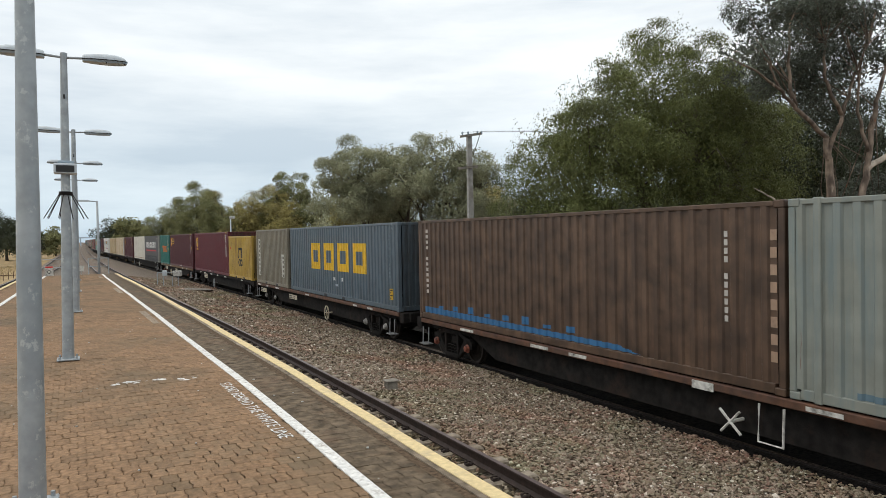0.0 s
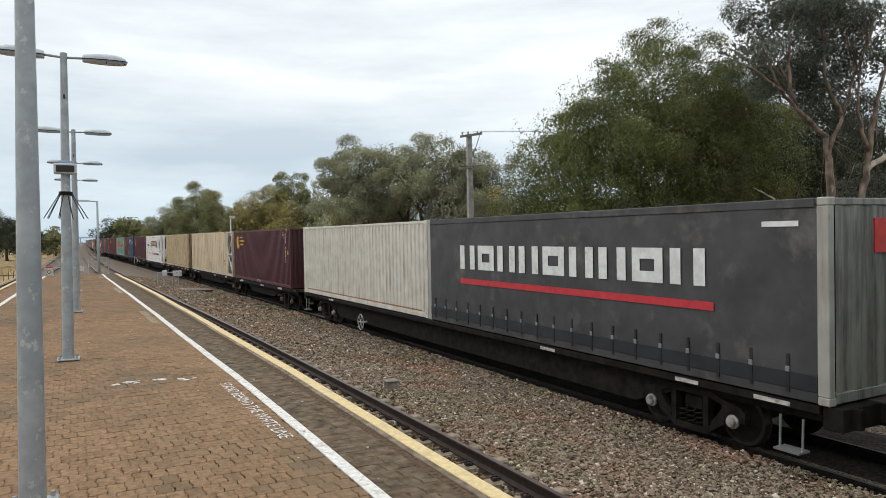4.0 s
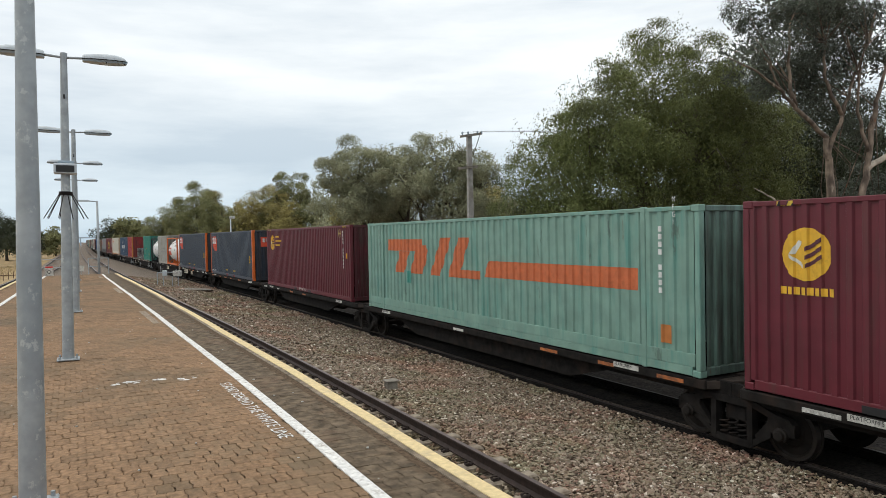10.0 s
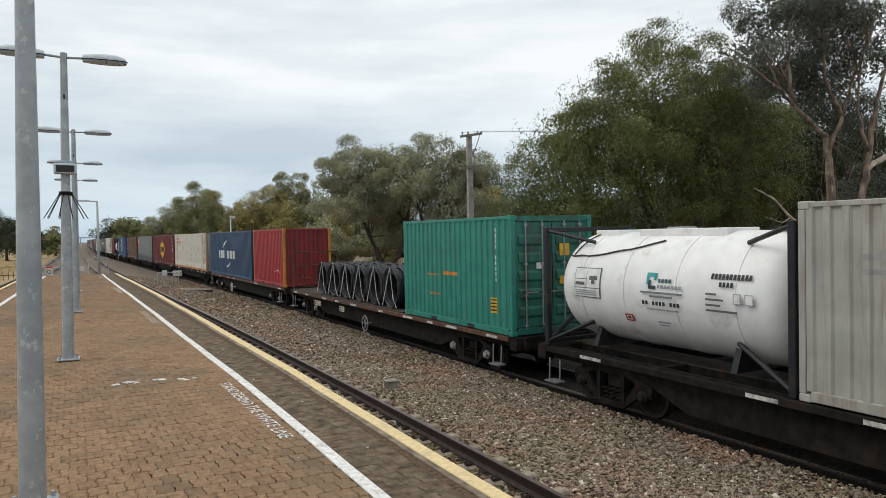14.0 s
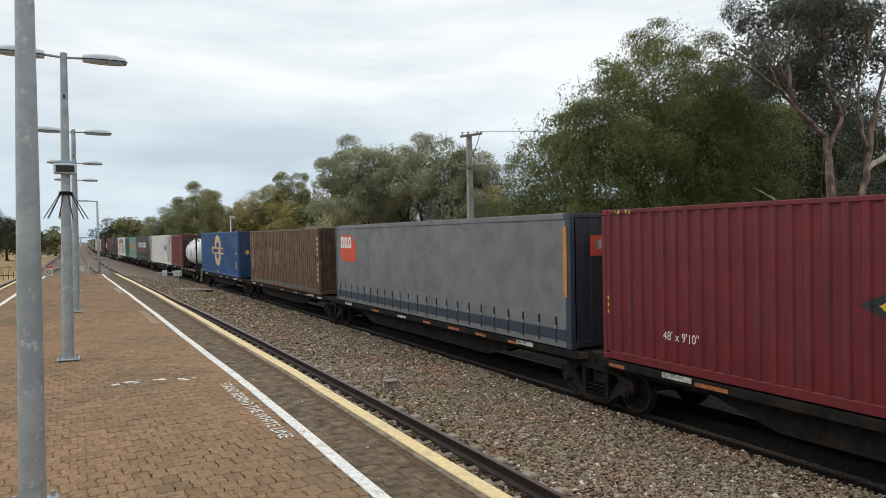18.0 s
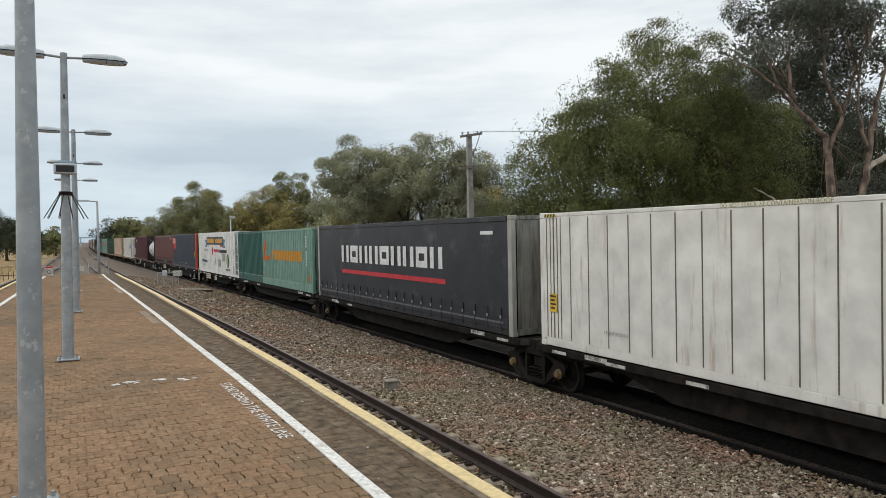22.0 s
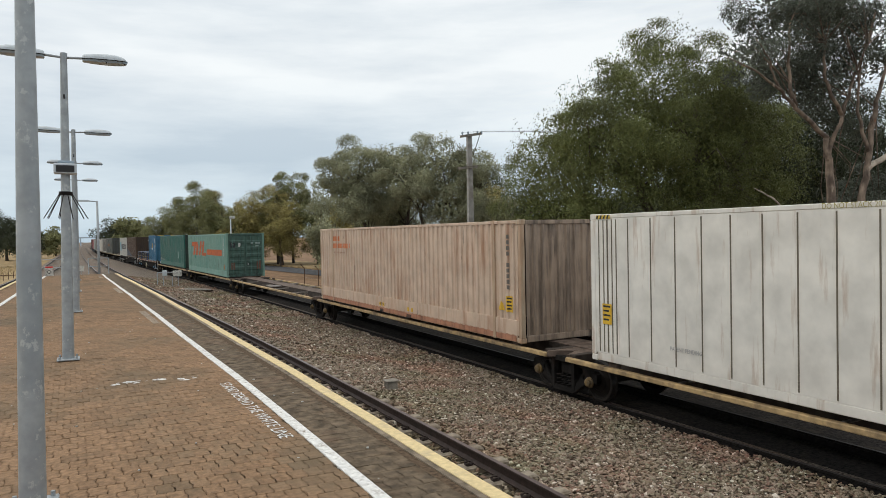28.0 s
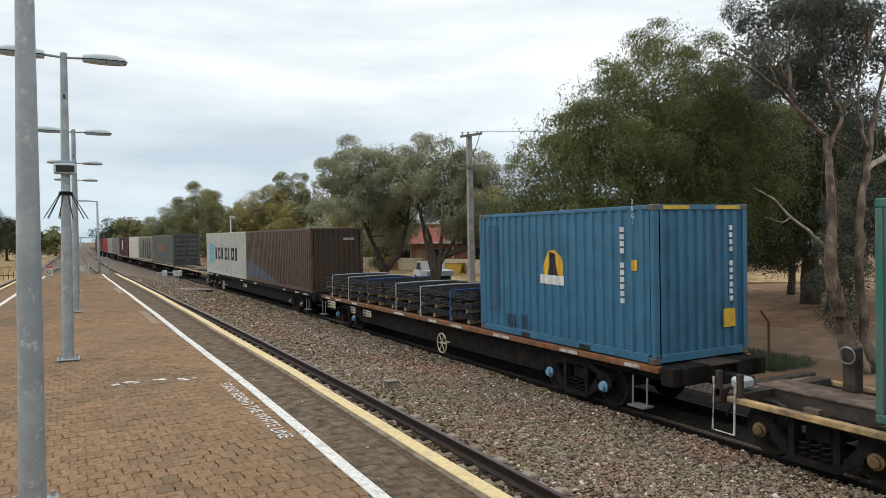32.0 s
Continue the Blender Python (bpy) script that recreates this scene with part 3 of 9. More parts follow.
            s.f.append((a, a + 1, a + 5, a + 4))
            s.m.append(0)
    return s


def door_end(c, L, W, H, mt, rod_mt, hatches=False):
    """Two door leaves with ribs, seals, locking rods, keepers and handles at the end that leads."""
    for sx in (-1, 1):
        s = Shape()
        x0, x1 = sorted((sx * 0.012, sx * (W / 2 - 0.13)))
        s.chamfer_box(x0, x1, -L / 2 + 0.03, -L / 2 + 0.075, 0.2, H - 0.16, 0.008)
        if not hatches:
            for i in range(5):
                z = 0.42 + i * (H - 0.9) / 4.6
                s.prism([(z, -L / 2 + 0.03), (z + 0.06, -L / 2 - 0.006), (z + 0.22, -L / 2 - 0.006), (z + 0.28, -L / 2 + 0.03)][::1], "x", x0 + 0.09, x1 - 0.09)
                for k in range(-8, 0):
                    v = s.v[k]
                    s.v[k] = (v[0], v[2], v[1])
        d = part("door", s, mt, c)
        if hatches:
            part("hatch", Shape().chamfer_box(x0 + 0.3, x1 - 0.28, -L / 2 + 0.005, -L / 2 + 0.03, 0.62, 1.1, 0.01), mt, d)
        for fx in (0.28, 0.78):
            x = sx * (0.06 + fx * (W / 2 - 0.25))
            part("lock_rod", Shape().tube([(x, -L / 2 - 0.022, 0.16), (x, -L / 2 - 0.022, H - 0.12)], 0.018, 6), rod_mt, d)
            h = Shape()
            for z in (0.22, 0.95, 1.7, H - 0.25):
                h.box(x - 0.05, x + 0.05, -L / 2 - 0.034, -L / 2 + 0.03, z, z + 0.045)
            part("rod_bracket", h, rod_mt, d)
            part("door_handle", Shape().chamfer_box(*sorted((x, x - sx * 0.34)), -L / 2 - 0.05, -L / 2 - 0.032, 1.02, 1.055, 0.005), rod_mt, d)
    part("door_sill", Shape().chamfer_box(-W / 2 + 0.16, W / 2 - 0.16, -L / 2 + 0.005, -L / 2 + 0.1, 0.02, 0.185, 0.01), mt, c)
    part("door_header", Shape().chamfer_box(-W / 2 + 0.16, W / 2 - 0.16, -L / 2 + 0.005, -L / 2 + 0.1, H - 0.15, H - 0.012, 0.01), mt, c)


def folded_end(c, y, W, H, mt, outward, pitch=0.25, depth=0.045):
    s = sheet(corrugation(W - 0.1, pitch, depth, 0.11), 0.15, H - 0.1)
    s.v = [(u - W / 2 + 0.05, y - outward * (d + 0.012), z) for u, d, z in s.v]
    part("end_panel", s, mt, c, fix=False)
    part("end_sill", Shape().chamfer_box(-W / 2 + 0.16, W / 2 - 0.16, *sorted((y, y - outward * 0.09)), 0.02, 0.17, 0.01), mt, c)
    part("end_header", Shape().chamfer_box(-W / 2 + 0.16, W / 2 - 0.16, *sorted((y, y - outward * 0.09)), H - 0.11, H - 0.012, 0.01), mt, c)


def fork_pockets(c, L, W, color, us, mt_edge=None):
    for u in us:
        part("fork_pocket", Shape().box(-W / 2 - 0.006, -W / 2 + 0.02, L / 2 - u - 0.17, L / 2 - u + 0.17, 0.02, 0.125), M_BLACK, c)
        if mt_edge:
            for a in (-0.23, 0.17):
                part("pocket_edge", Shape().box(-W / 2 - 0.008, -W / 2 + 0.01, L / 2 - u + a, L / 2 - u + a + 0.06, 0.02, 0.16), mt_edge, c)


def box_container(label, L, H, mt, marks=(), W=2.45, pitch=0.278, depth=0.036, near="fold", post_mt=None, posts=(), rod_mt=None, cast_mt=None,
                  text=(), pockets=(), pocket_edge=None, band=0.0, end_marks=(), hatches=False, name="shipping_container", near_mt=None):
    """A corrugated steel freight container. near: what its leading end shows; posts: extra uprights on the sides; band: a plain strip above the floor rail."""
    c = thing(name, label, "container", group="containers on the train")
    pm = post_mt or mt
    frame_parts(c, L, W, H, pm, 0.11, cast_mt, rail_mt=mt)
    profile = corrugation(L, pitch, depth, 0.12)
    low = 0.165 + band
    for sx in (-1, 1):
        me = side_mesh(L, H, pitch, depth, 0.12, mt, low, H - 0.085)
        ob = part("side_panel", me, mt, c)
        if sx < 0:
            ob.matrix_basis = Matrix(((0, 1, 0, -W / 2 + 0.008), (-1, 0, 0, L / 2), (0, 0, 1, 0), (0, 0, 0, 1)))
        else:
            ob.matrix_basis = Matrix(((0, -1, 0, W / 2 - 0.008), (1, 0, 0, -L / 2), (0, 0, 1, 0), (0, 0, 0, 1)))
        if band:
            part("skirt_panel", Shape().chamfer_box(*sorted((sx * (W / 2 - 0.002), sx * (W / 2 - 0.05))), -L / 2 + 0.12, L / 2 - 0.12, 0.172, low + 0.006, 0.006), mt, c)
    for u in posts:
        for sx in (-1, 1):
            part("lifting_post", Shape().chamfer_box(*sorted((sx * (W / 2 + 0.012), sx * (W / 2 - 0.08))), L / 2 - u - 0.06, L / 2 - u + 0.06, 0.0, H + 0.004, 0.012), post_mt or mt, c)
    part("roof_panel", roof_sheet(L, W, H), mt, c, fix=False)
    part("floor_panel", Shape().box(-W / 2 + 0.1, W / 2 - 0.1, -L / 2 + 0.1, L / 2 - 0.1, 0.1, 0.14), M_DARKSTEEL, c)
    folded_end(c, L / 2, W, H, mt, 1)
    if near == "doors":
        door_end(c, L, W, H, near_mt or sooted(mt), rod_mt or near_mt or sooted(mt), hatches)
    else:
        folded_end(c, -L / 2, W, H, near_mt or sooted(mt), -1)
    for k, (nm, lb, shapes) in enumerate(marks):
        decal(c, nm, lb, shapes, L, W - 0.016, profile, 0.005 + 0.0045 * min(k, 3))
    for t in text:
        side_words(c, t[0], t[1], t[2], t[3], t[4], L, W)
    for t in end_marks:
        x0, x1, z0, z1, col = t
        part("end_mark", Shape().box(x0, x1, -L / 2 - 0.008, -L / 2 + 0.02, z0, z1), ink(col), c)
    fork_pockets(c, L, W, BLACK, pockets, pocket_edge)
    return c


def plain_container(label, L, H, mt, marks=(), W=2.5, seam=0.61, near="genset", text=(), post_mt=None, seam_mt=None, sill_mt=None, tail=0.0, name="refrigerated_container", seams_close=()):
    """An insulated container: flat sides with narrow upright seams. tail: length of the cooling unit's frame at the leading end."""
    c = thing(name, label, "container", group="containers on the train")
    frame_parts(c, L, W, H, post_mt or mt, 0.14)
    B = L - tail
    y0 = L / 2 - B
    for sx in (-1, 1):
        part("side_panel", Shape().box(*sorted((sx * (W / 2 - 0.006), sx * (W / 2 - 0.06))), y0 + 0.02, L / 2 - 0.14, 0.172, H - 0.092), mt, c)
        n = int((B - 0.3) / seam)
        us = [0.2 + (i + 0.5) * (B - 0.4) / n for i in range(n)] + list(seams_close)
        for u in us:
            part("seam", Shape().box(*sorted((sx * (W / 2 + 0.001), sx * (W / 2 - 0.01))), L / 2 - u - 0.011, L / 2 - u + 0.011, 0.2, H - 0.12), seam_mt or mt, c)
    part("roof_panel", roof_sheet(L - tail, W, H, False), mt, c, at=pose(0, tail / 2, 0), fix=False)
    part("floor_panel", Shape().box(-W / 2 + 0.1, W / 2 - 0.1, y0, L / 2 - 0.1, 0.1, 0.16), M_DARKSTEEL, c)
    part("end_panel", Shape().chamfer_box(-W / 2 + 0.1, W / 2 - 0.1, L / 2 - 0.06, L / 2 - 0.01, 0.1, H - 0.05, 0.01), mt, c)
    part("bulkhead", Shape().chamfer_box(-W / 2 + 0.02, W / 2 - 0.02, y0, y0 + 0.06, 0.05, H - 0.03, 0.01), mt, c)
    if tail:
        cooling_unit(c, L, W, H, y0, mt)
    flat = [(0.0, 0.0), (L, 0.0)]
    for nm, lb, shapes in marks:
        decal(c, nm, lb, shapes, L, W - 0.012, flat, 0.010 + 0.003 * marks.index((nm, lb, shapes)))
    for t in text:
        side_words(c, t[0], t[1], t[2], t[3], t[4], L, W)
    return c


M_UNIT = mat("cooling_unit_white", (0.60, 0.60, 0.58), 0.45, 0.0, 0.05, 5, dirt=(0.2, 0.17, 0.14), dirt_amount=0.15, dirt_scale=2)


def cooling_unit(c, L, W, H, y0, mt):
    """The diesel cooling unit hung on the end: white housing, black louvre, ladder rails and a mesh guard below."""
    u = part("cooling_unit", Shape().chamfer_box(-W / 2 + 0.22, W / 2 - 0.22, y0 - 0.55, y0 + 0.01, 0.62, H - 0.12, 0.09), M_UNIT, c, "white cooling unit housing")
    part("louvre_frame", Shape().chamfer_box(-W / 2 + 0.30, W / 2 - 0.30, y0 - 0.58, y0 - 0.5, 1.42, H - 0.16, 0.03), M_BLACK, u)
    for i in range(7):
        z = 1.58 + i * 0.15
        part("louvre_slat", Shape().prism([(y0 - 0.615, z), (y0 - 0.58, z + 0.07), (y0 - 0.57, z + 0.06), (y0 - 0.60, z - 0.01)], "x", -W / 2 + 0.4, W / 2 - 0.4), M_STRAPSTEEL, u)
    part("side_grille", Shape().chamfer_box(-W / 2 + 0.195, -W / 2 + 0.24, y0 - 0.5, y0 - 0.08, 1.55, H - 0.3, 0.02), M_BLACK, u)
    part("fuel_tank", Shape().chamfer_box(-W / 2 + 0.3, W / 2 - 0.3, y0 - 0.5, y0 - 0.05, 0.16, 0.58, 0.06), M_BLACK, c)
    part("switch_box", Shape().chamfer_box(-W / 2 + 0.185, -W / 2 + 0.24, y0 - 0.32, y0 - 0.12, 0.95, 1.2, 0.01), M_DARKSTEEL, u)
    deep = y0 + L / 2 > 1.2
    for sx in (-1, 1):
        x = sx * (W / 2 - 0.05)
        part("guard_rail", Shape().chamfer_box(x - 0.04, x + 0.04, -L / 2 + 0.02, -L / 2 + 0.10, 0.12, H - 0.1, 0.012), M_UNIT, c)
        part("guard_rail", Shape().chamfer_box(x - 0.04, x + 0.04, y0 - 0.10, y0 - 0.01, 0.05, H - 0.05, 0.012), M_UNIT, c)
        if deep:
            part("guard_brace", Shape().tube([(x, -L / 2 + 0.08, H - 0.30), (x, y0 - 0.22, 1.42)], 0.034, 8), M_UNIT, c)
            part("guard_brace", Shape().tube([(x, y0 - 0.22, 1.38), (x, -L / 2 + 0.10, 0.20)], 0.034, 8), M_UNIT, c)
            part("brace_node", Shape().chamfer_box(x - 0.05, x + 0.05, y0 - 0.36, y0 - 0.05, 1.34, 1.48, 0.02), M_UNIT, c)
            part("rung", Shape().tube([(x, y0 - 0.3, 1.42), (x, -L / 2 + 0.06, 1.42)], 0.024, 6), M_UNIT, c)
        else:
            for z in (0.45, 0.95, 1.45, 1.95):
                part("rung", Shape().tube([(x, y0, z), (x, -L / 2 + 0.06, z)], 0.024, 6), M_UNIT, c)
    for z in (0.1, 0.5, H - 0.07):
        part("cross_rail", Shape().chamfer_box(-W / 2 + 0.092, W / 2 - 0.092, -L / 2 + 0.02, -L / 2 + 0.1, z - 0.04, z + 0.04, 0.01), M_UNIT, c)


M_STRAPSTEEL = mat("buckle_steel", (0.30, 0.31, 0.32), 0.45, 0.6, 0.1, 10)


def curtain_container(label, L, H, mt, marks=(), W=2.5, post_mt=None, hem_mt=None, text=(), end_mt=None, near_marks=(), rail_mt=None):
    """A container with fabric side curtains, a steel roof rail and a row of buckled straps along the hem."""
    c = thing("curtain_sided_container", label, "container", group="containers on the train")
    frame_parts(c, L, W, H, post_mt or mt, 0.18, rail_mt=mt)
    prof = []
    n = 60
    for i in range(n + 1):
        u = 0.18 + (L - 0.36) * i / n
        prof.append((u, 0.006 + 0.010 * math.sin(u * 2.1 + 0.6) * math.sin(u * 0.7)))
    for sx in (-1, 1):
        s = sheet(prof, 0.30, H - 0.10)
        s.v = [(sx * (W / 2 - d), L / 2 - u, z) for u, d, z in s.v]
        part("curtain", s, mt, c, smooth=True, fix=False)
        h = Shape().box(*sorted((sx * (W / 2 + 0.006), sx * (W / 2 - 0.04))), -L / 2 + 0.18, L / 2 - 0.18, 0.172, 0.40)
        part("hem", h, hem_mt or mt, c)
    for i in range(int(L / 0.62)):
        u = 0.45 + i * 0.62
        if u > L - 0.4:
            break
        st = part("strap", Shape().box(-W / 2 - 0.012, -W / 2 + 0.002, L / 2 - u - 0.025, L / 2 - u + 0.025, 0.10, 0.66), M_BLACK, c)
        part("buckle", Shape().chamfer_box(-W / 2 - 0.026, -W / 2 - 0.010, L / 2 - u - 0.035, L / 2 - u + 0.035, 0.40, 0.48, 0.004), M_STRAPSTEEL, st)
    part("roof_panel", roof_sheet(L, W, H, False), post_mt or mt, c, fix=False)
    part("roof_rail", Shape().chamfer_box(-W / 2 - 0.014, -W / 2 + 0.05, -L / 2 + 0.2, L / 2 - 0.2, H - 0.14, H - 0.004, 0.012), rail_mt or mt, c)
    folded_end(c, L / 2, W, H, end_mt or post_mt or mt, 1, 0.4, 0.03)
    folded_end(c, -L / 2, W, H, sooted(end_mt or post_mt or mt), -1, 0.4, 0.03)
    part("floor_panel", Shape().box(-W / 2 + 0.1, W / 2 - 0.1, -L / 2 + 0.1, L / 2 - 0.1, 0.1, 0.16), M_DARKSTEEL, c)
    for nm, lb, shapes in marks:
        decal(c, nm, lb, shapes, L, W, [(0.0, 0.0), (L, 0.0)], 0.012)
    for t in text:
        side_words(c, t[0], t[1], t[2], t[3], t[4], L, W)
    for x0, x1, z0, z1, col in near_marks:
        part("end_mark", Shape().box(x0, x1, -L / 2 - 0.01, -L / 2 + 0.02, z0, z1), ink(col), c)
    return c


M_TANK = mat("tank_white", (0.76, 0.755, 0.735), 0.4, 0.0, 0.04, 3, dirt=(0.36, 0.32, 0.27), dirt_amount=0.10, dirt_scale=1.2, spec=0.4)


def tank_container(label, frame_mt, marks=(), L=6.058, W=2.44, H=2.591, tank_mt=None, box_frame=False):
    """A tank in an open steel frame: barrel with domed ends, bands, cradle, walkway, manhole and diagonal braces."""
    c = thing("tank_container", label, "tank container", group="containers on the train")
    r, zc = 1.12, 1.33
    half = [(0.13, 0.02), (0.15, 0.3), (0.20, 0.58), (0.28, 0.8), (0.36, 0.93), (0.46, 1.03), (0.57, 1.09), (0.70, r)]
    prof = [(-L / 2 + a, b) for a, b in half] + [(L / 2 - a, b) for a, b in reversed(half)]
    part("barrel", Shape().lathe(prof, 40, "y", (0, 0, zc)), tank_mt or M_TANK, c, smooth=True)
    for y in (-1.9, -0.65, 0.65, 1.9):
        part("band", Shape().lathe([(y - 0.03, r), (y - 0.03, r + 0.012), (y + 0.03, r + 0.012), (y + 0.03, r)], 40, "y", (0, 0, zc)), tank_mt or M_TANK, c)
    for sx in (-1, 1):
        for y in (-L / 2 + 0.06, L / 2 - 0.06):
            part("corner_post", Shape().chamfer_box(*sorted((sx * W / 2, sx * (W / 2 - 0.12))), y - 0.06, y + 0.06, 0.0, H, 0.015), frame_mt, c)
        if box_frame:
            part("bottom_rail", Shape().chamfer_box(*sorted((sx * W / 2, sx * (W / 2 - 0.1))), -L / 2 + 0.12, L / 2 - 0.12, 0.04, 0.18, 0.012), frame_mt, c)
            part("top_rail", Shape().chamfer_box(*sorted((sx * W / 2, sx * (W / 2 - 0.09))), -L / 2 + 0.12, L / 2 - 0.12, H - 0.1, H - 0.01, 0.012), frame_mt, c)
        else:
            for s in (-1, 1):
                part("diagonal_brace", Shape().tube([(sx * (W / 2 - 0.06), s * (L / 2 - 0.1), 0.10), (sx * 0.86, s * (L / 2 - 1.25), 0.62)], 0.045, 6), frame_mt, c)
                part("diagonal_brace", Shape().tube([(sx * (W / 2 - 0.06), s * (L / 2 - 0.1), H - 0.08), (sx * 0.72, s * (L / 2 - 1.15), zc + 0.92)], 0.04, 6), frame_mt, c)
    for y in (-L / 2 + 0.06, L / 2 - 0.06):
        for z in (0.08, H - 0.06):
            part("end_rail", Shape().chamfer_box(-W / 2 + 0.12, W / 2 - 0.12, y - 0.05, y + 0.05, z - 0.05, z + 0.05, 0.012), frame_mt, c)
        for sx in (-1, 1):
            part("end_brace", Shape().tube([(sx * (W / 2 - 0.1), y, 0.1), (sx * 0.45, y, 0.62)], 0.05, 6), frame_mt, c)
    for y in (-1.7, 1.7):
        part("cradle", Shape().prism([(-0.9, 0.12), (0.9, 0.12), (0.75, 0.55), (0.4, 0.33), (-0.4, 0.33), (-0.75, 0.55)], "y", y - 0.06, y + 0.06), frame_mt, c)
    part("end_walk", Shape().chamfer_box(-0.3, 0.3, -L / 2 + 0.12, -L / 2 + 1.1, zc + r + 0.02, zc + r + 0.05, 0.006), frame_mt, c)
    part("spill_box", Shape().chamfer_box(-0.42, 0.42, -1.2, 0.9, zc + r - 0.09, zc + r + 0.055, 0.012), tank_mt or M_TANK, c)
    part("spill_box", Shape().chamfer_box(-0.38, 0.38, 1.5, 2.25, zc + r - 0.09, zc + r + 0.05, 0.012), tank_mt or M_TANK, c)
    part("manhole", Shape().lathe([(zc + r - 0.02, 0.28), (zc + r + 0.07, 0.28), (zc + r + 0.09, 0.24), (zc + r + 0.09, 0.0)], 18, "z", (0.0, 0.2, 0)), M_STRAPSTEEL, c)
    hoops = [(-1.14 * math.sin(a), 2.50 - 2.5 * k, zc + 1.14 * math.cos(a)) for k, a in zip(np.linspace(0, 1, 12), (0.95, 0.98, 0.96, 0.97, 0.95, 0.92, 0.87, 0.83, 0.80, 0.74, 0.66, 0.58))]
    part("cable", Shape().tube(hoops, 0.017, 5), M_BLACK, c)
    part("cable", Shape().tube([(-1.14 * math.sin(a), 2.3 - 0.3 * (0.95 - a), zc + 1.14 * math.cos(a)) for a in np.linspace(0.95, 0.2, 7)], 0.014, 5), M_BLACK, c)
    part("valve_wheel", Shape().tube([(0.15 * math.cos(a), -L / 2 + 0.16, 0.75 + 0.15 * math.sin(a)) for a in np.linspace(0, 2 * math.pi, 15)[:-1]], 0.016, 5, closed=True), M_BLACK, c)
    if marks:
        for nm, lb, shapes in marks:
            s, mats = Shape(), []
            for k, sh in enumerate(shapes):
                mt = ink(sh[1])
                if mt not in mats:
                    mats.append(mt)
                slot = mats.index(mt)
                u0, u1, z0, z1 = sh[2:6]
                zs = np.linspace(z0, z1, 6)
                rr = r + 0.014 + 0.002 * k
                for a, b in zip(zs[:-1], zs[1:]):
                    xa = -math.sqrt(max(0.01, rr * rr - (a - zc) ** 2))
                    xb = -math.sqrt(max(0.01, rr * rr - (b - zc) ** 2))
                    s.face([(xa, L / 2 - u0, a), (xa, L / 2 - u1, a), (xb, L / 2 - u1, b), (xb, L / 2 - u0, b)], slot)
            part(nm, s, mats, c, lb, fix=False)
    return c


# ---------------------------------------------------------------- wagons
def build_bogie_meshes():
    d = {}
    wheel = [(0.075, 0.10), (0.075, 0.19), (0.045, 0.22), (0.03, 0.33), (0.065, 0.365), (0.065, 0.420), (-0.03, 0.427), (-0.045, 0.452), (-0.065, 0.452), (-0.07, 0.365), (-0.03, 0.33), (-0.01, 0.22), (-0.06, 0.16), (-0.06, 0.10)]
    s = Shape().lathe(wheel, 28, "x")
    s.m = [1 if 4 * 28 <= i < 6 * 28 else 0 for i in range(len(s.f))]
    d["wheel"] = s.mesh("wheel", [M_WHEEL, M_TREAD], smooth=False)
    # side frame: two spring windows between the axle arches
    f = Shape()
    top = [(-1.12, 0.50), (-1.05, 0.62), (-0.80, 0.66), (-0.45, 0.78), (0.45, 0.78), (0.80, 0.66), (1.05, 0.62), (1.12, 0.50)]
    bot = [(-1.12, 0.40), (-0.72, 0.40), (-0.62, 0.34), (-0.34, 0.14), (0.34, 0.14), (0.62, 0.34), (0.72, 0.40), (1.12, 0.40)]
    ring = lambda y0, z0, y1, z1, w: f.prism([(y0, z0 - w), (y1, z1 - w), (y1, z1 + w), (y0, z0 + w)], "x", -0.06, 0.06)
    for (a, b), (c, e) in zip(top[:-1], top[1:]):
        ring(a, b, c, e, 0.055)
    for (a, b), (c, e) in zip(bot[1:-2], bot[2:-1]):
        ring(a, b, c, e, 0.055)
    for s_ in (-1, 1):
        f.prism([(s_ * 0.30, 0.16), (s_ * 0.40, 0.16), (s_ * 0.40, 0.76), (s_ * 0.30, 0.76)], "x", -0.07, 0.07)
        f.prism([(s_ * 0.66, 0.42), (s_ * 1.12, 0.42), (s_ * 1.12, 0.62), (s_ * 0.66, 0.64)], "x", -0.05, 0.05)
        f.prism([(s_ * 0.42, 0.30), (s_ * 0.52, 0.24), (s_ * 0.74, 0.52), (s_ * 0.66, 0.58)], "x", -0.05, 0.05)
    d["frame"] = f.mesh("side_frame", [M_DARKSTEEL])
    sp = Shape()
    for y in (-0.18, 0.0, 0.18):
        coil = [(0.055 * math.cos(a), y + 0.075 * math.sin(a), 0.20 + a * 0.0135) for a in np.linspace(0, 6 * math.pi, 40)]
        sp.tube(coil, 0.018, 5)
    d["spring"] = sp.mesh("spring", [M_DARKSTEEL])
    b = Shape().chamfer_box(-0.95, 0.95, -0.22, 0.22, 0.42, 0.70, 0.04)
    b.lathe([(0.68, 0.3), (0.78, 0.3), (0.80, 0.25), (0.80, 0.0)], 16, "z")
    d["bolster"] = b.mesh("bogie", [M_DARKSTEEL])
    d["axle"] = Shape().tube([(-1.0, 0, 0), (1.0, 0, 0)], 0.075, 10).mesh("axle", [M_WHEEL])
    cap = [(0.0, 0.115), (0.04, 0.115), (0.05, 0.085), (0.095, 0.08), (0.105, 0.055), (0.105, 0.0)]
    for k, m in (("dark", M_WHEEL), ("white", M_CAP_WHITE), ("orange", M_CAP_ORANGE), ("yellow", M_CAP_YELLOW), ("blue", M_CAP_BLUE)):
        d["cap_" + k] = Shape().lathe(cap, 12, "x").mesh("axle_cap", [m])
    return d


BOGIE = build_bogie_meshes()


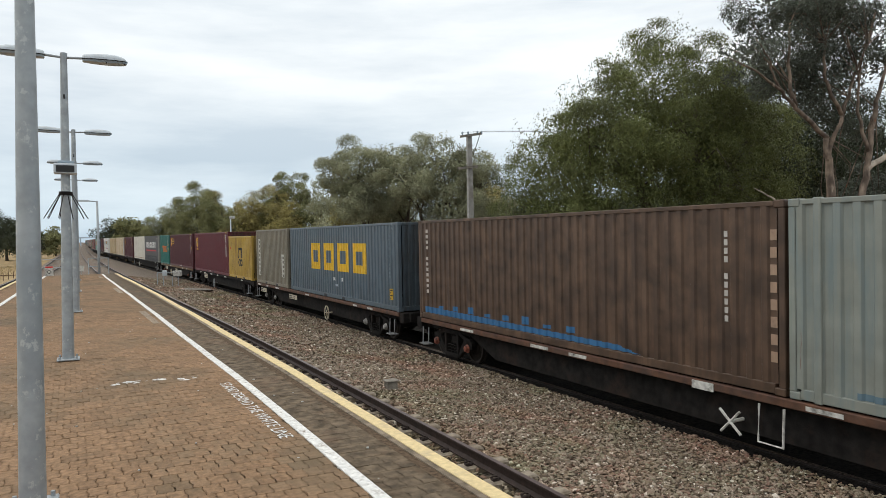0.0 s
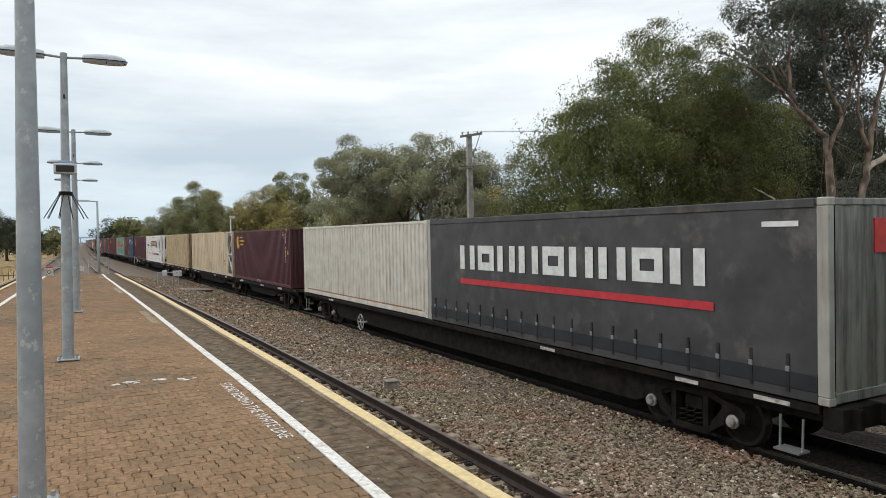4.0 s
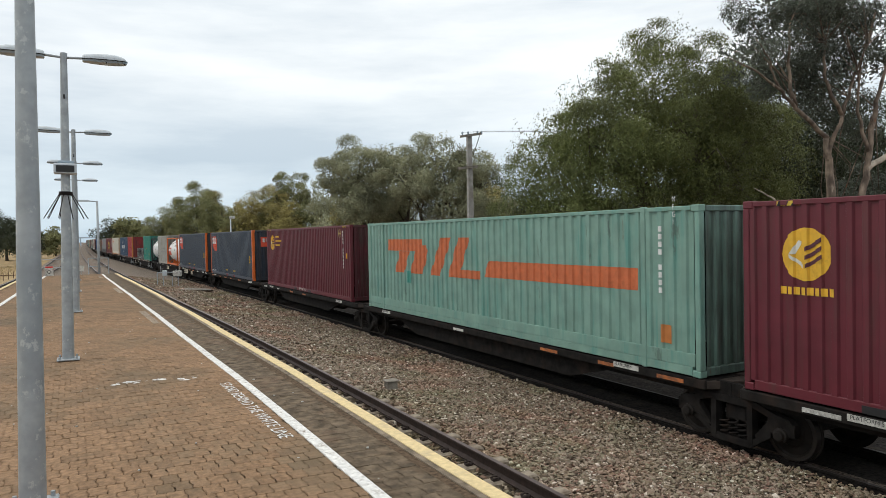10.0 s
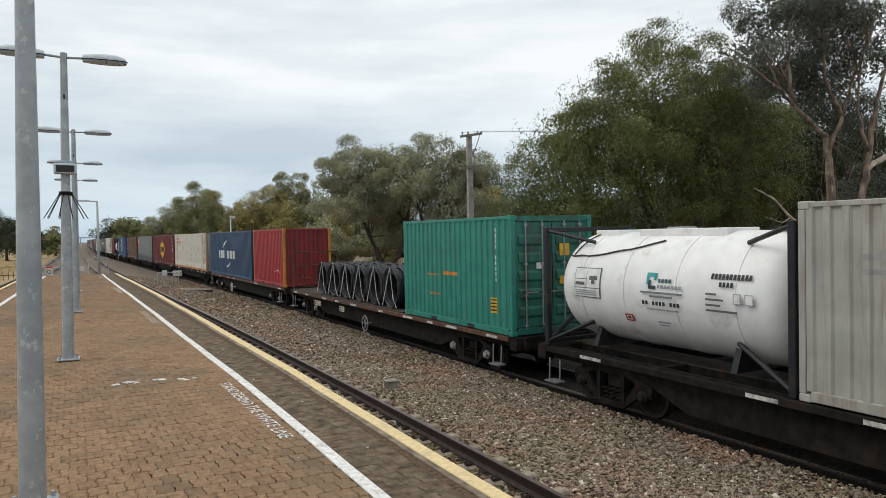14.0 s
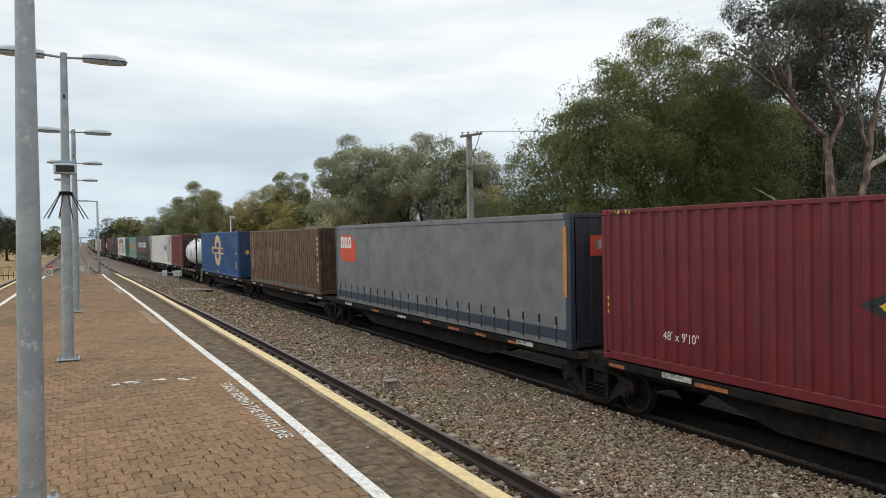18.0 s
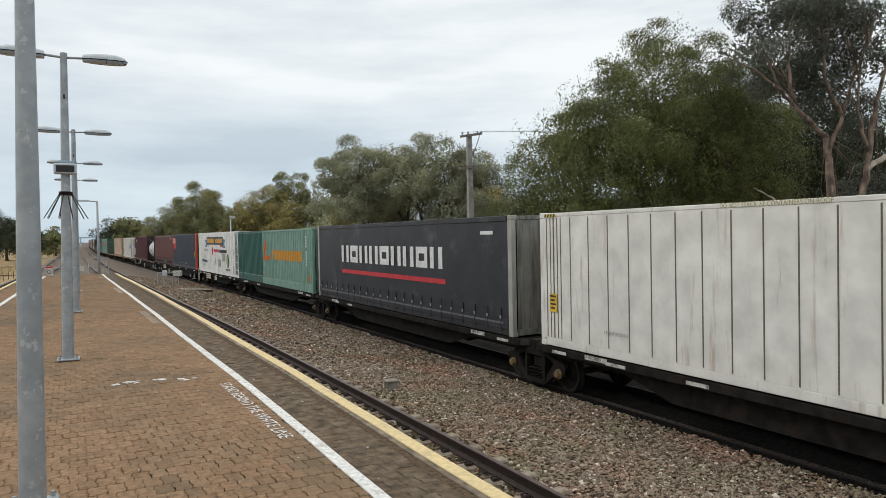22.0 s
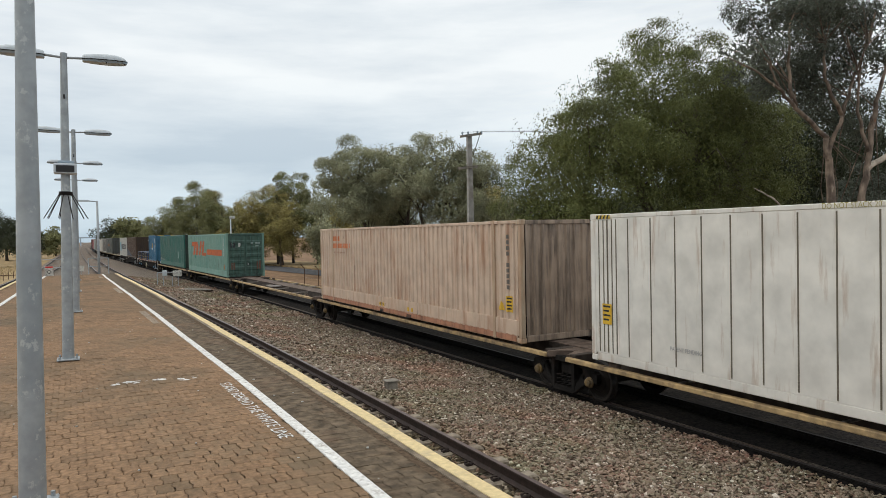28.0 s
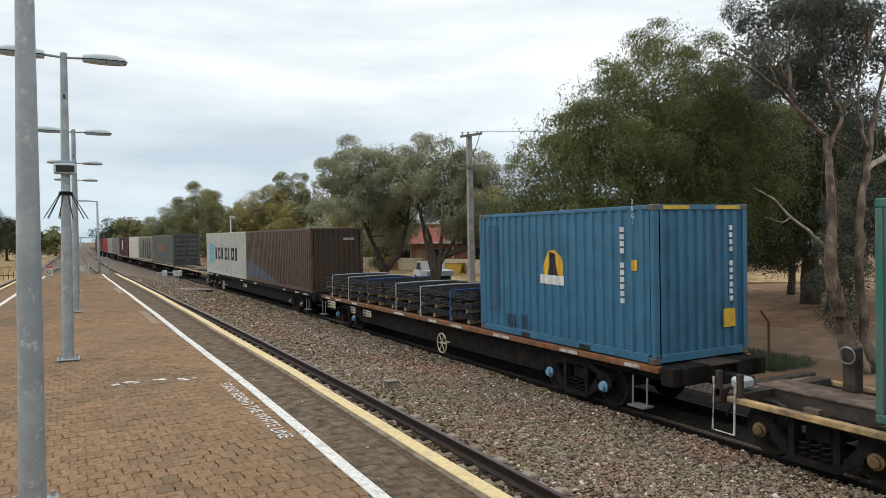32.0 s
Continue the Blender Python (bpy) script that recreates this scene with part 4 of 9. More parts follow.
def bogie(w, y, cap="dark"):
    """A three-piece bogie: bolster, two side frames with springs, two axles, four wheels and their bearing caps."""
    b = part("bogie", BOGIE["bolster"], M_DARKSTEEL, w, at=pose(0, y, 0))
    for sx in (-1, 1):
        part("side_frame", BOGIE["frame"], M_DARKSTEEL, b, at=pose(sx * 0.99, 0, 0))
        part("spring", BOGIE["spring"], M_DARKSTEEL, b, at=pose(sx * 0.99, 0, 0))
    for dy in (-0.89, 0.89):
        part("axle", BOGIE["axle"], M_WHEEL, b, at=pose(0, dy, 0.425))
        for sx in (-1, 1):
            part("wheel", BOGIE["wheel"], M_WHEEL, b, at=pose(sx * 0.745, dy, 0.425, 0, 0, 0 if sx > 0 else 180))
            part("axle_cap", BOGIE["cap_" + cap], M_WHEEL, b, at=pose(sx * 1.03, dy, 0.425, 0, 0, 0 if sx > 0 else 180))
    return b


def hand_wheel(w, y, z, mt, x=-1.34):
    s = Shape().tube([(x, y + 0.27 * math.cos(a), z + 0.27 * math.sin(a)) for a in np.linspace(0, 2 * math.pi, 21)[:-1]], 0.020, 6, closed=True)
    for k in range(3):
        a = k * math.pi / 3
        s.tube([(x, y + 0.26 * math.cos(a), z + 0.26 * math.sin(a)), (x, y - 0.26 * math.cos(a), z - 0.26 * math.sin(a))], 0.014, 5)
    s.tube([(x - 0.03, y, z), (-1.1, y, z)], 0.03, 6)
    return part("brake_wheel", s, mt, w)


def step(w, y, top, mt=None):
    """A hanging footstep: two legs and a tread."""
    s = Shape()
    for dy in (-0.18, 0.18):
        s.tube([(-1.28, y + dy, top), (-1.30, y + dy, 0.34)], 0.018, 5)
    s.box(-1.42, -1.16, y - 0.2, y + 0.2, 0.32, 0.35)
    return part("footstep", s, mt or M_STRAPSTEEL, w)


def number_board(w, y, z, length=1.3, h=0.30, x=-1.33):
    b = part("number_board", Shape().chamfer_box(x, x + 0.02, y - length / 2, y + length / 2, z, z + h, 0.004), M_PLATE, w)
    s = Shape()
    for r in (0.57, 0.13):
        for i in range(5):
            a = y + length / 2 - 0.06 - i * length * 0.07
            s.box(x - 0.004, x + 0.002, a - length * 0.05, a, z + h * r, z + h * (r + 0.33))
        for i in range(4):
            a = y + length / 2 - 0.06 - length * 0.42 - i * length * 0.09
            s.box(x - 0.004, x + 0.002, a - length * 0.06, a, z + h * (r + 0.1), z + h * (r + 0.24))
    tagged(part("board_mark", s, ink(BLACK), b), "small dark bars", kind="stuff")
    return b


strip_rng = random.Random(5)


def edge_strips(w, L, z, orange=False):
    """Reflective patches along the sill, some of them dirty orange."""
    y = -L / 2 + 0.8
    while y < L / 2 - 0.9:
        long = strip_rng.uniform(0.35, 0.7)
        if strip_rng.random() < 0.62:
            mt = M_STRIP_ORANGE if orange and strip_rng.random() < 0.6 else M_REFLECT
            part("reflector", Shape().box(-1.255, -1.245, y, y + long, z, z + 0.065), mt, w)
        y += strip_rng.uniform(1.3, 2.6)


def wagon(label, L, deck, kind, sill_mt, cap="dark", bogies=(), extras=(), strips=False, orange=False, name="flat_wagon"):
    """A container wagon: deck is its height above the rail; bogies are places along it."""
    w = thing(name, label, "freight wagon", group="wagons of the train")
    h = 0.16 if kind == "pack" else (0.09 if kind == "skel" else 0.13)
    for sx in (-1, 1):
        x0, x1 = sorted((sx * 1.245, sx * 1.12))
        drop = 0.075 if kind == "skel" else 0.015
        part("side_sill", Shape().chamfer_box(x0, x1, -L / 2 + 0.35, L / 2 - 0.35, deck - h - drop, deck - drop, 0.012), sill_mt, w)
        if kind != "flat":
            part("sill_flange", Shape().box(*sorted((sx * 1.12, sx * 0.98)), -L / 2 + 0.35, L / 2 - 0.35, deck - h - drop, deck - h - drop + 0.02), M_DARKSTEEL, w)
    depth = 0.74 if kind == "flat" else (0.62 if kind == "pack" else 0.36)
    e = min(3.0, L * 0.24)
    q = L / 2 - (0.012 if kind != "flat" else -0.1)
    belly = [(-q, deck - 0.02), (q, deck - 0.02), (q, deck - 0.30), (L / 2 - e, deck - 0.30), (L / 2 - e - 1.2, deck - depth), (-L / 2 + e + 1.2, deck - depth), (-L / 2 + e, deck - 0.30), (-q, deck - 0.30)]
    for x in (-0.36, 0.27) if kind == "skel" else (-1.02, -0.36, 0.27, 0.93):
        part("centre_sill" if abs(x) < 0.5 else "belly_girder", Shape().prism(belly, "x", x, x + 0.09), M_DECK if kind == "skel" else M_DARKSTEEL, w)
    part("sill_top", Shape().box(-0.38, 0.38, -q, q, deck - 0.026, deck - 0.004), M_SPINE if kind == "skel" else M_DECK, w)
    if kind == "skel":
        part("valve_box", Shape().chamfer_box(-0.98, -0.42, -0.45, 0.35, deck - 0.30, deck - 0.06, 0.02), M_SPINE, w)
        part("valve_lid", Shape().chamfer_box(-1.02, -0.40, -0.55, 0.45, deck - 0.058, deck - 0.03, 0.008), M_CROSSROD, w)
        for s in (-1, 1):
            for x in (-1.12, 1.0):
                part("twist_lock", Shape().chamfer_box(x, x + 0.12, s * (L / 2 - 1.7) - 0.12, s * (L / 2 - 1.7) + 0.12, deck - 0.10, deck - 0.004, 0.012), M_SPINE, w)
    n = max(3, int(L / 3.0))
    for i in range(n + 1):
        y = -L / 2 + 0.45 + (L - 0.9) * i / n
        if kind == "skel" and 0 < i < n:
            part("cross_rod", Shape().tube([(-1.12, y, deck - 0.09), (1.12, y, deck - 0.09)], 0.028, 8), M_CROSSROD, w)
            continue
        part("cross_bearer", Shape().chamfer_box(-1.12, 1.12, y - 0.09, y + 0.09, deck - 0.2, deck - 0.018, 0.01), M_DECK if kind == "skel" else M_DARKSTEEL, w)
    if kind == "flat":
        for s in (-1, 1):
            part("headstock", Shape().chamfer_box(-1.22, 1.22, *sorted((s * (L / 2 - 0.02), s * (L / 2 - 0.32))), deck - 0.34, deck - 0.015, 0.015), M_DARKSTEEL, w)
            part("coupler", Shape().chamfer_box(-0.11, 0.11, *sorted((s * (L / 2 - 0.3), s * (L / 2 + 0.62))), deck - 0.42, deck - 0.16, 0.03), M_DARKSTEEL, w)
            step(w, s * (L / 2 - 0.75), deck - 0.25)
        part("brake_cylinder", Shape().lathe([(-0.5, 0.0), (-0.5, 0.16), (0.1, 0.16), (0.2, 0.1), (0.2, 0.0)], 14, "y", (-0.75, 0.9, deck - 0.62)), M_DARKSTEEL, w)
        part("air_reservoir", Shape().lathe([(-0.6, 0.0), (-0.55, 0.15), (0.5, 0.15), (0.55, 0.0)], 14, "y", (-0.75, -1.4, deck - 0.62)), M_DARKSTEEL, w)
    else:
        for s in (-1, 1):
            part("end_arm", Shape().prism([(-1.2, s * (L / 2 - 0.35)), (1.2, s * (L / 2 - 0.35)), (0.7, s * (L / 2 - 0.015)), (-0.7, s * (L / 2 - 0.015))], "z", deck - 0.16, deck - 0.03), M_SPINE if kind == "skel" else M_DECK, w)
    for y in bogies:
        bogie(w, y, cap)
    if strips:
        edge_strips(w, L, deck - h * 0.75 - 0.02, orange)
    for x in extras:
        if x[0] == "wheel":
            hand_wheel(w, x[1], deck - 0.62, x[2] if len(x) > 2 else M_STRAPSTEEL)
        elif x[0] == "board":
            number_board(w, x[1], deck - 0.42, *(x[2:] if len(x) > 2 else ()))
        elif x[0] == "cross":
            s = Shape()
            for k in (0.75, 2.3):
                dy, dz = 0.27 * math.cos(k), 0.25 * math.sin(k)
                s.tube([(-1.32, x[1] - dy, 0.52 - dz), (-1.32, x[1] + dy, 0.52 + dz)], 0.022, 5)
            s.tube([(-1.33, x[1], 0.52), (-1.0, x[1], 0.52)], 0.03, 6)
            part("brake_handle", s, M_REFLECT, w, "pale crossed brake handle")
        elif x[0] == "hoop":
            part("footstep", Shape().tube([(-1.27, x[1] + 0.21, 0.9), (-1.30, x[1] + 0.21, 0.33), (-1.30, x[1] - 0.21, 0.33), (-1.27, x[1] - 0.21, 0.9)], 0.02, 6), M_REFLECT, w, "pale hoop-shaped footstep")
        elif x[0] == "plate":
            part("data_plate", Shape().box(-1.262, -1.246, x[1] - 0.22, x[1] + 0.22, deck - 0.165, deck - 0.03), M_REFLECT, w)
        elif x[0] == "platform":
            b = part("platform_board", Shape().box(-1.262, -1.246, x[1] - 0.33, x[1] + 0.33, deck - 0.115, deck - 0.025), M_REFLECT, w)
            m = Matrix(((0, 0, -1, -1.266), (-1, 0, 0, x[1] + 0.29), (0, 1, 0, deck - 0.098), (0, 0, 0, 1)))
            words("PLATFORM " + str(x[2]), 0.08, M_BLACK, b, m, "board_lettering")
    return w


# ---------------------------------------------------------------- the train
SPEED, EASE = 18.405, 0.0045
TRAIN = []            # (thing, place along the train of its middle, height, shift across)


def ride(ob, near, far, z, dx=0.0):
    TRAIN.append((ob, 0.5 * (near + far), z, dx))


DECK = -0.845          # floor of the containers on most wagons
SKEL = -0.955
DK, SK = DECK - RAIL_Z, SKEL - RAIL_Z
DARK = M_DARKSTEEL

MAROON = paint((0.080, 0.014, 0.020), (0.07, 0.03, 0.03), 0.22)
MAROON2 = paint((0.120, 0.017, 0.026), (0.09, 0.03, 0.03), 0.22)
BROWNOX = paint((0.098, 0.058, 0.036), (0.055, 0.034, 0.024), 0.40, vary=0.3)
CREAM = paint((0.515, 0.405, 0.248), (0.27, 0.15, 0.07), 0.25)
OFFWHITE = paint((0.62, 0.585, 0.51), (0.32, 0.21, 0.13), 0.12)
GREY_T = paint((0.368, 0.359, 0.322), (0.24, 0.20, 0.16), 0.25)
PALEGREY = paint((0.225, 0.236, 0.205), (0.16, 0.20, 0.20), 0.28)
SLATE = paint((0.088, 0.118, 0.142), (0.06, 0.07, 0.08), 0.25, rough=0.5, sheen=0.6)
KHAKI = paint((0.208, 0.184, 0.136), (0.15, 0.11, 0.08), 0.2)
YELLOWC = paint((0.440, 0.288, 0.056), (0.22, 0.12, 0.04), 0.22)
TEALC = paint((0.014, 0.135, 0.112), (0.10, 0.20, 0.17), 0.15)
PALEGREEN = paint((0.192, 0.320, 0.264), (0.09, 0.26, 0.22), 0.2)
DKGREEN = paint((0.026, 0.135, 0.105), (0.13, 0.15, 0.13), 0.42)
SLATEGREY = paint((0.036, 0.049, 0.072), (0.034, 0.038, 0.046), 0.2, rough=0.5, sheen=0.5)
DEEPRED = paint((0.140, 0.014, 0.019), (0.12, 0.03, 0.03), 0.18)
NAVY = paint((0.028, 0.060, 0.128), (0.10, 0.12, 0.16), 0.15)
INKBLUE = paint((0.016, 0.056, 0.120), (0.05, 0.06, 0.09), 0.2, sheen=0.6)
BRIGHTBLUE = paint((0.028, 0.092, 0.232), (0.03, 0.06, 0.13), 0.25)
SKYBLUE = paint((0.042, 0.148, 0.245), (0.03, 0.09, 0.15), 0.25)
CURTBLACK = mat("black_curtain", (0.022, 0.023, 0.027), 0.5, 0.0, 0.2, 2, dirt=(0.10, 0.10, 0.10), dirt_amount=0.12, dirt_scale=1.2)
CURTCHAR = mat("charcoal_curtain", (0.052, 0.050, 0.052), 0.55, 0.0, 0.2, 2, dirt=(0.14, 0.13, 0.12), dirt_amount=0.2, dirt_scale=1.2)
CURTGREY = mat("grey_curtain", (0.155, 0.160, 0.165), 0.55, 0.0, 0.12, 2, dirt=(0.10, 0.10, 0.10), dirt_amount=0.2, dirt_scale=1.2)
CURTMAR = mat("maroon_curtain", (0.094, 0.021, 0.019), 0.6, 0.0, 0.10, 5, dirt=(0.045, 0.022, 0.021), dirt_amount=0.22, dirt_scale=0.7, streak=0.3, spec=0.35)
HEMMAR = mat("soiled_hem", (0.040, 0.026, 0.023), 0.8, 0.0, 0.4, 6, dirt=(0.025, 0.023, 0.02), dirt_amount=0.5, dirt_scale=2.2, spec=0.2)
ORANGEF = paint((0.62, 0.13, 0.02), (0.22, 0.07, 0.03), 0.15)
BLACKF = mat("black_frame_paint", (0.014, 0.015, 0.018), 0.5, 0.0, 0.2, 4, dirt=(0.05, 0.04, 0.032), dirt_amount=0.2, dirt_scale=3.0, spec=0.35)
WHITEP = paint((0.74, 0.73, 0.70), (0.42, 0.34, 0.26), 0.03)
RIBWHITE = paint((0.72, 0.70, 0.65), (0.38, 0.25, 0.17), 0.07)
LEMON = (0.68, 0.39, 0.03)
CREAMINK = (0.66, 0.48, 0.29)


def disc_logo(u=1.07, z=2.2, r=0.37, bars=3):
    """A yellow disc with dark slanting stripes and a few bars beside it."""
    m = [("disc", LEMON, u, z, r)]
    for i in range(3):
        m.append(("poly", (0.08, 0.02, 0.03), [(u + 0.0, z - 0.20 + i * 0.12), (u + 0.25, z - 0.06 + i * 0.12), (u + 0.25, z + i * 0.12), (u + 0.0, z - 0.14 + i * 0.12)]))
    m.append(("poly", (0.60, 0.60, 0.55), [(u - 0.25, z - 0.05), (u - 0.03, z - 0.20), (u - 0.03, z - 0.14), (u - 0.25, z + 0.0)]))
    m.append(("poly", (0.60, 0.60, 0.55), [(u - 0.25, z + 0.0), (u - 0.17, z + 0.0), (u - 0.05, z + 0.18), (u - 0.12, z + 0.2)]))
    side = []
    for i in range(bars):
        side.append(("rect", LEMON, u + 0.62, u + 0.62 + (0.55, 1.0, 0.72)[i], z + 0.26 - i * 0.21, z + 0.34 - i * 0.21))
    return [("emblem", "yellow disc with dark slanting stripes", m)] + ([("name_marking", "yellow bars", side)] if side else [])


def oval_mark(u, z):
    return ("oval_mark", "thin pale ring", [("ring", (0.45, 0.35, 0.12), u, z, 0.13, 0.15, 1.25), ("rect", (0.45, 0.35, 0.12), u - 0.08, u + 0.08, z - 0.03, z + 0.03)])


def caution(u, z, color=YELLOW, w=0.28, h=0.36):
    s = [("rect", color, u, u + w, z, z + h)]
    for i in range(4):
        s.append(("rect", BLACK, u + 0.03, u + w - 0.03 - 0.04 * (i % 2), z + h - 0.07 - i * 0.085, z + h - 0.035 - i * 0.085))
    return ("caution_label", "yellow caution label", s)


def code_at(u, z=2.62, color=WHITE, code="4\nF\nG\n1"):
    return (code, u, z, 0.13, color)


def put(c, near, far, deck=DECK, dx=0.0):
    ride(c, near, far, deck, dx)
    return c


def maroon_box(near, far, label, bars=3, tone=None, u=1.07):
    L = 12.192
    c = box_container(label, L, 2.896, tone or MAROON, pitch=0.217, marks=disc_logo(u, 2.2, 0.38, bars) + [oval_mark(11.05, 2.58), ("serial", "pale serial marks", id_bars(WHITE, 11.42, 2.68, 11)), ("serial_box", "small yellow label", [("rect", LEMON, 11.72, 11.86, 1.62, 1.82)])] + ([("roof_hazard", "yellow and black stripes", hazard(11.3, 11.75, 2.80) + hazard(0.4, 0.8, 2.80))]),
                      text=[code_at(11.7), ("EMPTY LIFT ONLY", 5.62, 0.03, 0.15, WHITE)], pockets=(5.0, 7.1))
    return put(c, near, near + L)


# --- first wagon: weathered grey box and brown box
put(box_container("weathered pale grey-green steel container on the wagon", 12.192, 2.896, PALEGREY, [("stain", "blue streaks", [("rect", (0.10, 0.16, 0.20), 1.0, 11.5, 0.18, 0.27)])], posts=(0.45,), near="fold"), -301.20, -289.01)
put(box_container("brown weathered steel container with blue lower edge", 12.192, 2.896, BROWNOX,
                  [("blue_edge", "blue paint showing through at the floor", [("poly", (0.03, 0.13, 0.28), [(0.3, 0.19), (9.2, 0.19), (8.6, 0.30), (0.3, 0.36)])] + [("rect", (0.03, 0.13, 0.28), 1.2 + i * 0.83, 1.5 + i * 0.83, 0.36, 0.44 + 0.05 * (i % 3)) for i in range(8)]),
                   ("name_marking", "faded upright bars", [("rect", (0.33, 0.22, 0.15), 11.93, 12.06, 2.30 - i * 0.26, 2.46 - i * 0.26) for i in range(8)]),
                   ("serial", "white serial marks", id_bars((0.45, 0.42, 0.38), 11.1, 2.45, 11) + id_bars((0.55, 0.5, 0.45), 0.5, 2.62, 12, 0.16))],
                  near="fold", post_mt=BROWNOX), -288.95, -276.74)
ride(wagon("dark rusty flat wagon with orange bearing caps carrying two long boxes", 25.0, DK, "flat", M_SILL_RUST, "orange", (-10.4, 10.6), [("cross", 0.9), ("hoop", 0.2), ("plate", 1.5)], True), -301.4, -276.5, RAIL_Z)

# --- second wagon: slate box with orange blocks, khaki box
q = []
for u0, u1 in ((3.06, 4.38), (4.74, 6.06), (6.38, 7.72), (8.1, 9.42)):
    q += [("frame", (0.70, 0.42, 0.02), u0, u1, 1.10, 2.20, 0.30)]
put(box_container("slate-blue steel container with four orange block shapes", 12.192, 2.896, SLATE, [("emblem", "four orange block shapes", q), caution(11.4, 0.36), ("scuff", "pale scuffs", [("rect", WHITE, 6.0, 6.12, 0.72, 0.84), ("rect", WHITE, 6.9, 7.05, 0.72, 0.86), ("rect", (0.4, 0.45, 0.5), 6.2, 6.5, 0.5, 0.58)]), ("serial", "pale serial marks", id_bars((0.4, 0.45, 0.48), 11.45, 2.5, 11))], near="fold", pockets=(5.0, 7.1), text=[code_at(11.75, 2.5, (0.4, 0.45, 0.48))]), -275.23, -263.04)
put(box_container("khaki steel container with white upright strips", 6.058, 2.896, KHAKI,
                  [("name_strip", "white upright strip with dark bars", [("rect", (0.55, 0.53, 0.47), 0.45, 0.78, 0.42, 2.40)] + [("rect", (0.2, 0.18, 0.15), 0.52, 0.71, 2.16 - i * 0.24, 2.30 - i * 0.24) for i in range(8)]),
                   ("serial_strip", "white upright strip with dark bars", [("rect", (0.55, 0.53, 0.47), 5.02, 5.42, 0.50, 1.62)] + [("rect", (0.2, 0.18, 0.15), 5.10, 5.34, 1.40 - i * 0.22, 1.52 - i * 0.22) for i in range(5)])], near="fold", pitch=0.24, pockets=(2.0, 4.1)), -262.55, -256.43)
ride(wagon("rust-brown flat wagon with white brake wheel", 19.4, DK, "flat", M_SILL_RUST, "white", (-7.0, 7.2), [("wheel", -2.6, M_PLATE), ("board", 7.6, 1.1, 0.2), ("board", 2.2, 1.2, 0.2)], True), -275.5, -256.15, RAIL_Z)

# --- third wagon: yellow box, maroon box
put(box_container("yellow steel container with black lettering shapes and rust runs", 6.058, 2.591, YELLOWC,
                  [("emblem", "black arched shapes", [("rect", BLACK, 2.72, 2.92, 1.30, 1.88), ("rect", BLACK, 3.07, 3.25, 1.30, 1.85), ("rect", BLACK, 3.40, 3.58, 1.30, 1.85), ("rect", BLACK, 2.72, 3.5, 1.72, 1.88), ("rect", BLACK, 2.6, 2.86, 1.26, 1.34), ("rect", BLACK, 3.44, 3.75, 1.26, 1.34), ("ring", BLACK, 2.94, 0.98, 0.12, 0.22, 1.15), ("ring", BLACK, 3.42, 0.98, 0.13, 0.24, 1.05)]),
                   ("name_marking", "two upright rows of black bars", [("rect", BLACK, 0.86, 0.96, 2.20 - i * 0.135 - 0.09, 2.20 - i * 0.135) for i in range(13)] + [("rect", BLACK, 1.10, 1.20, 2.05 - i * 0.135 - 0.09, 2.05 - i * 0.135) for i in range(11) if i != 8]),
                   ("flammable_diamond", "red diamond placard", [("poly", RED, [(0.44, 1.82), (0.60, 1.66), (0.76, 1.82), (0.60, 1.98)])])], near="fold", pockets=(2.0, 4.1)), -255.31, -249.22)
put(box_container("maroon steel container with yellow disc emblem", 12.192, 2.896, MAROON2, pitch=0.217, marks=disc_logo(1.07, 2.2, 0.38, 0) + [("name_marking", "yellow bar", [("rect", LEMON, 0.72, 1.5, 1.62, 1.74)]), oval_mark(11.2, 2.55), ("serial", "pale serial marks", id_bars(WHITE, 11.45, 2.7, 11)), ("roof_hazard", "striped edge", hazard(11.4, 11.9, 2.80))], text=[code_at(11.75), ("EMPTY LIFT ONLY", 5.65, 0.04, 0.14, WHITE)], pockets=(5.0, 7.1)), -249.05, -236.82)
ride(wagon("dark flat wagon with number board and brake wheel", 19.0, DK, "flat", DARK, "dark", (-6.9, 7.0), [("wheel", 1.2, M_STRAPSTEEL), ("board", 4.4, 1.3, 0.3)], True), -255.5, -236.55, RAIL_Z)

# --- fourth wagon: maroon box, small teal box
maroon_box(-235.80, -223.6, "maroon steel container with yellow disc emblem and bars")
tq = [("poly", ORANGE, [(1.55, 1.62), (1.62, 1.84), (2.55, 1.84), (2.5, 1.62)])]
for i in range(4):
    a = 2.0 + i * 0.62
    tq.append(("poly", ORANGE, [(a, 1.20), (a + 0.35, 1.20), (a + 0.55, 1.80), (a + 0.2, 1.80)]))
tq.append(("poly", ORANGE, [(3.9, 1.20), (4.7, 1.20), (4.78, 1.36), (3.95, 1.36)]))
put(box_container("teal green steel container with orange slanting shapes", 6.058, 2.896, TEALC, [("emblem", "orange slanting block shapes", tq), ("serial", "white serial marks", id_bars(WHITE, 5.12, 2.55, 10)), caution(5.4, 1.42, YELLOW, 0.14, 0.2), caution(5.4, 1.85, YELLOW, 0.14, 0.14)], near="doors", rod_mt=TEALC, pockets=(2.0, 4.1), text=[code_at(5.42, 2.55, WHITE, "2\nE\nB\n0")]), -222.99, -216.93)
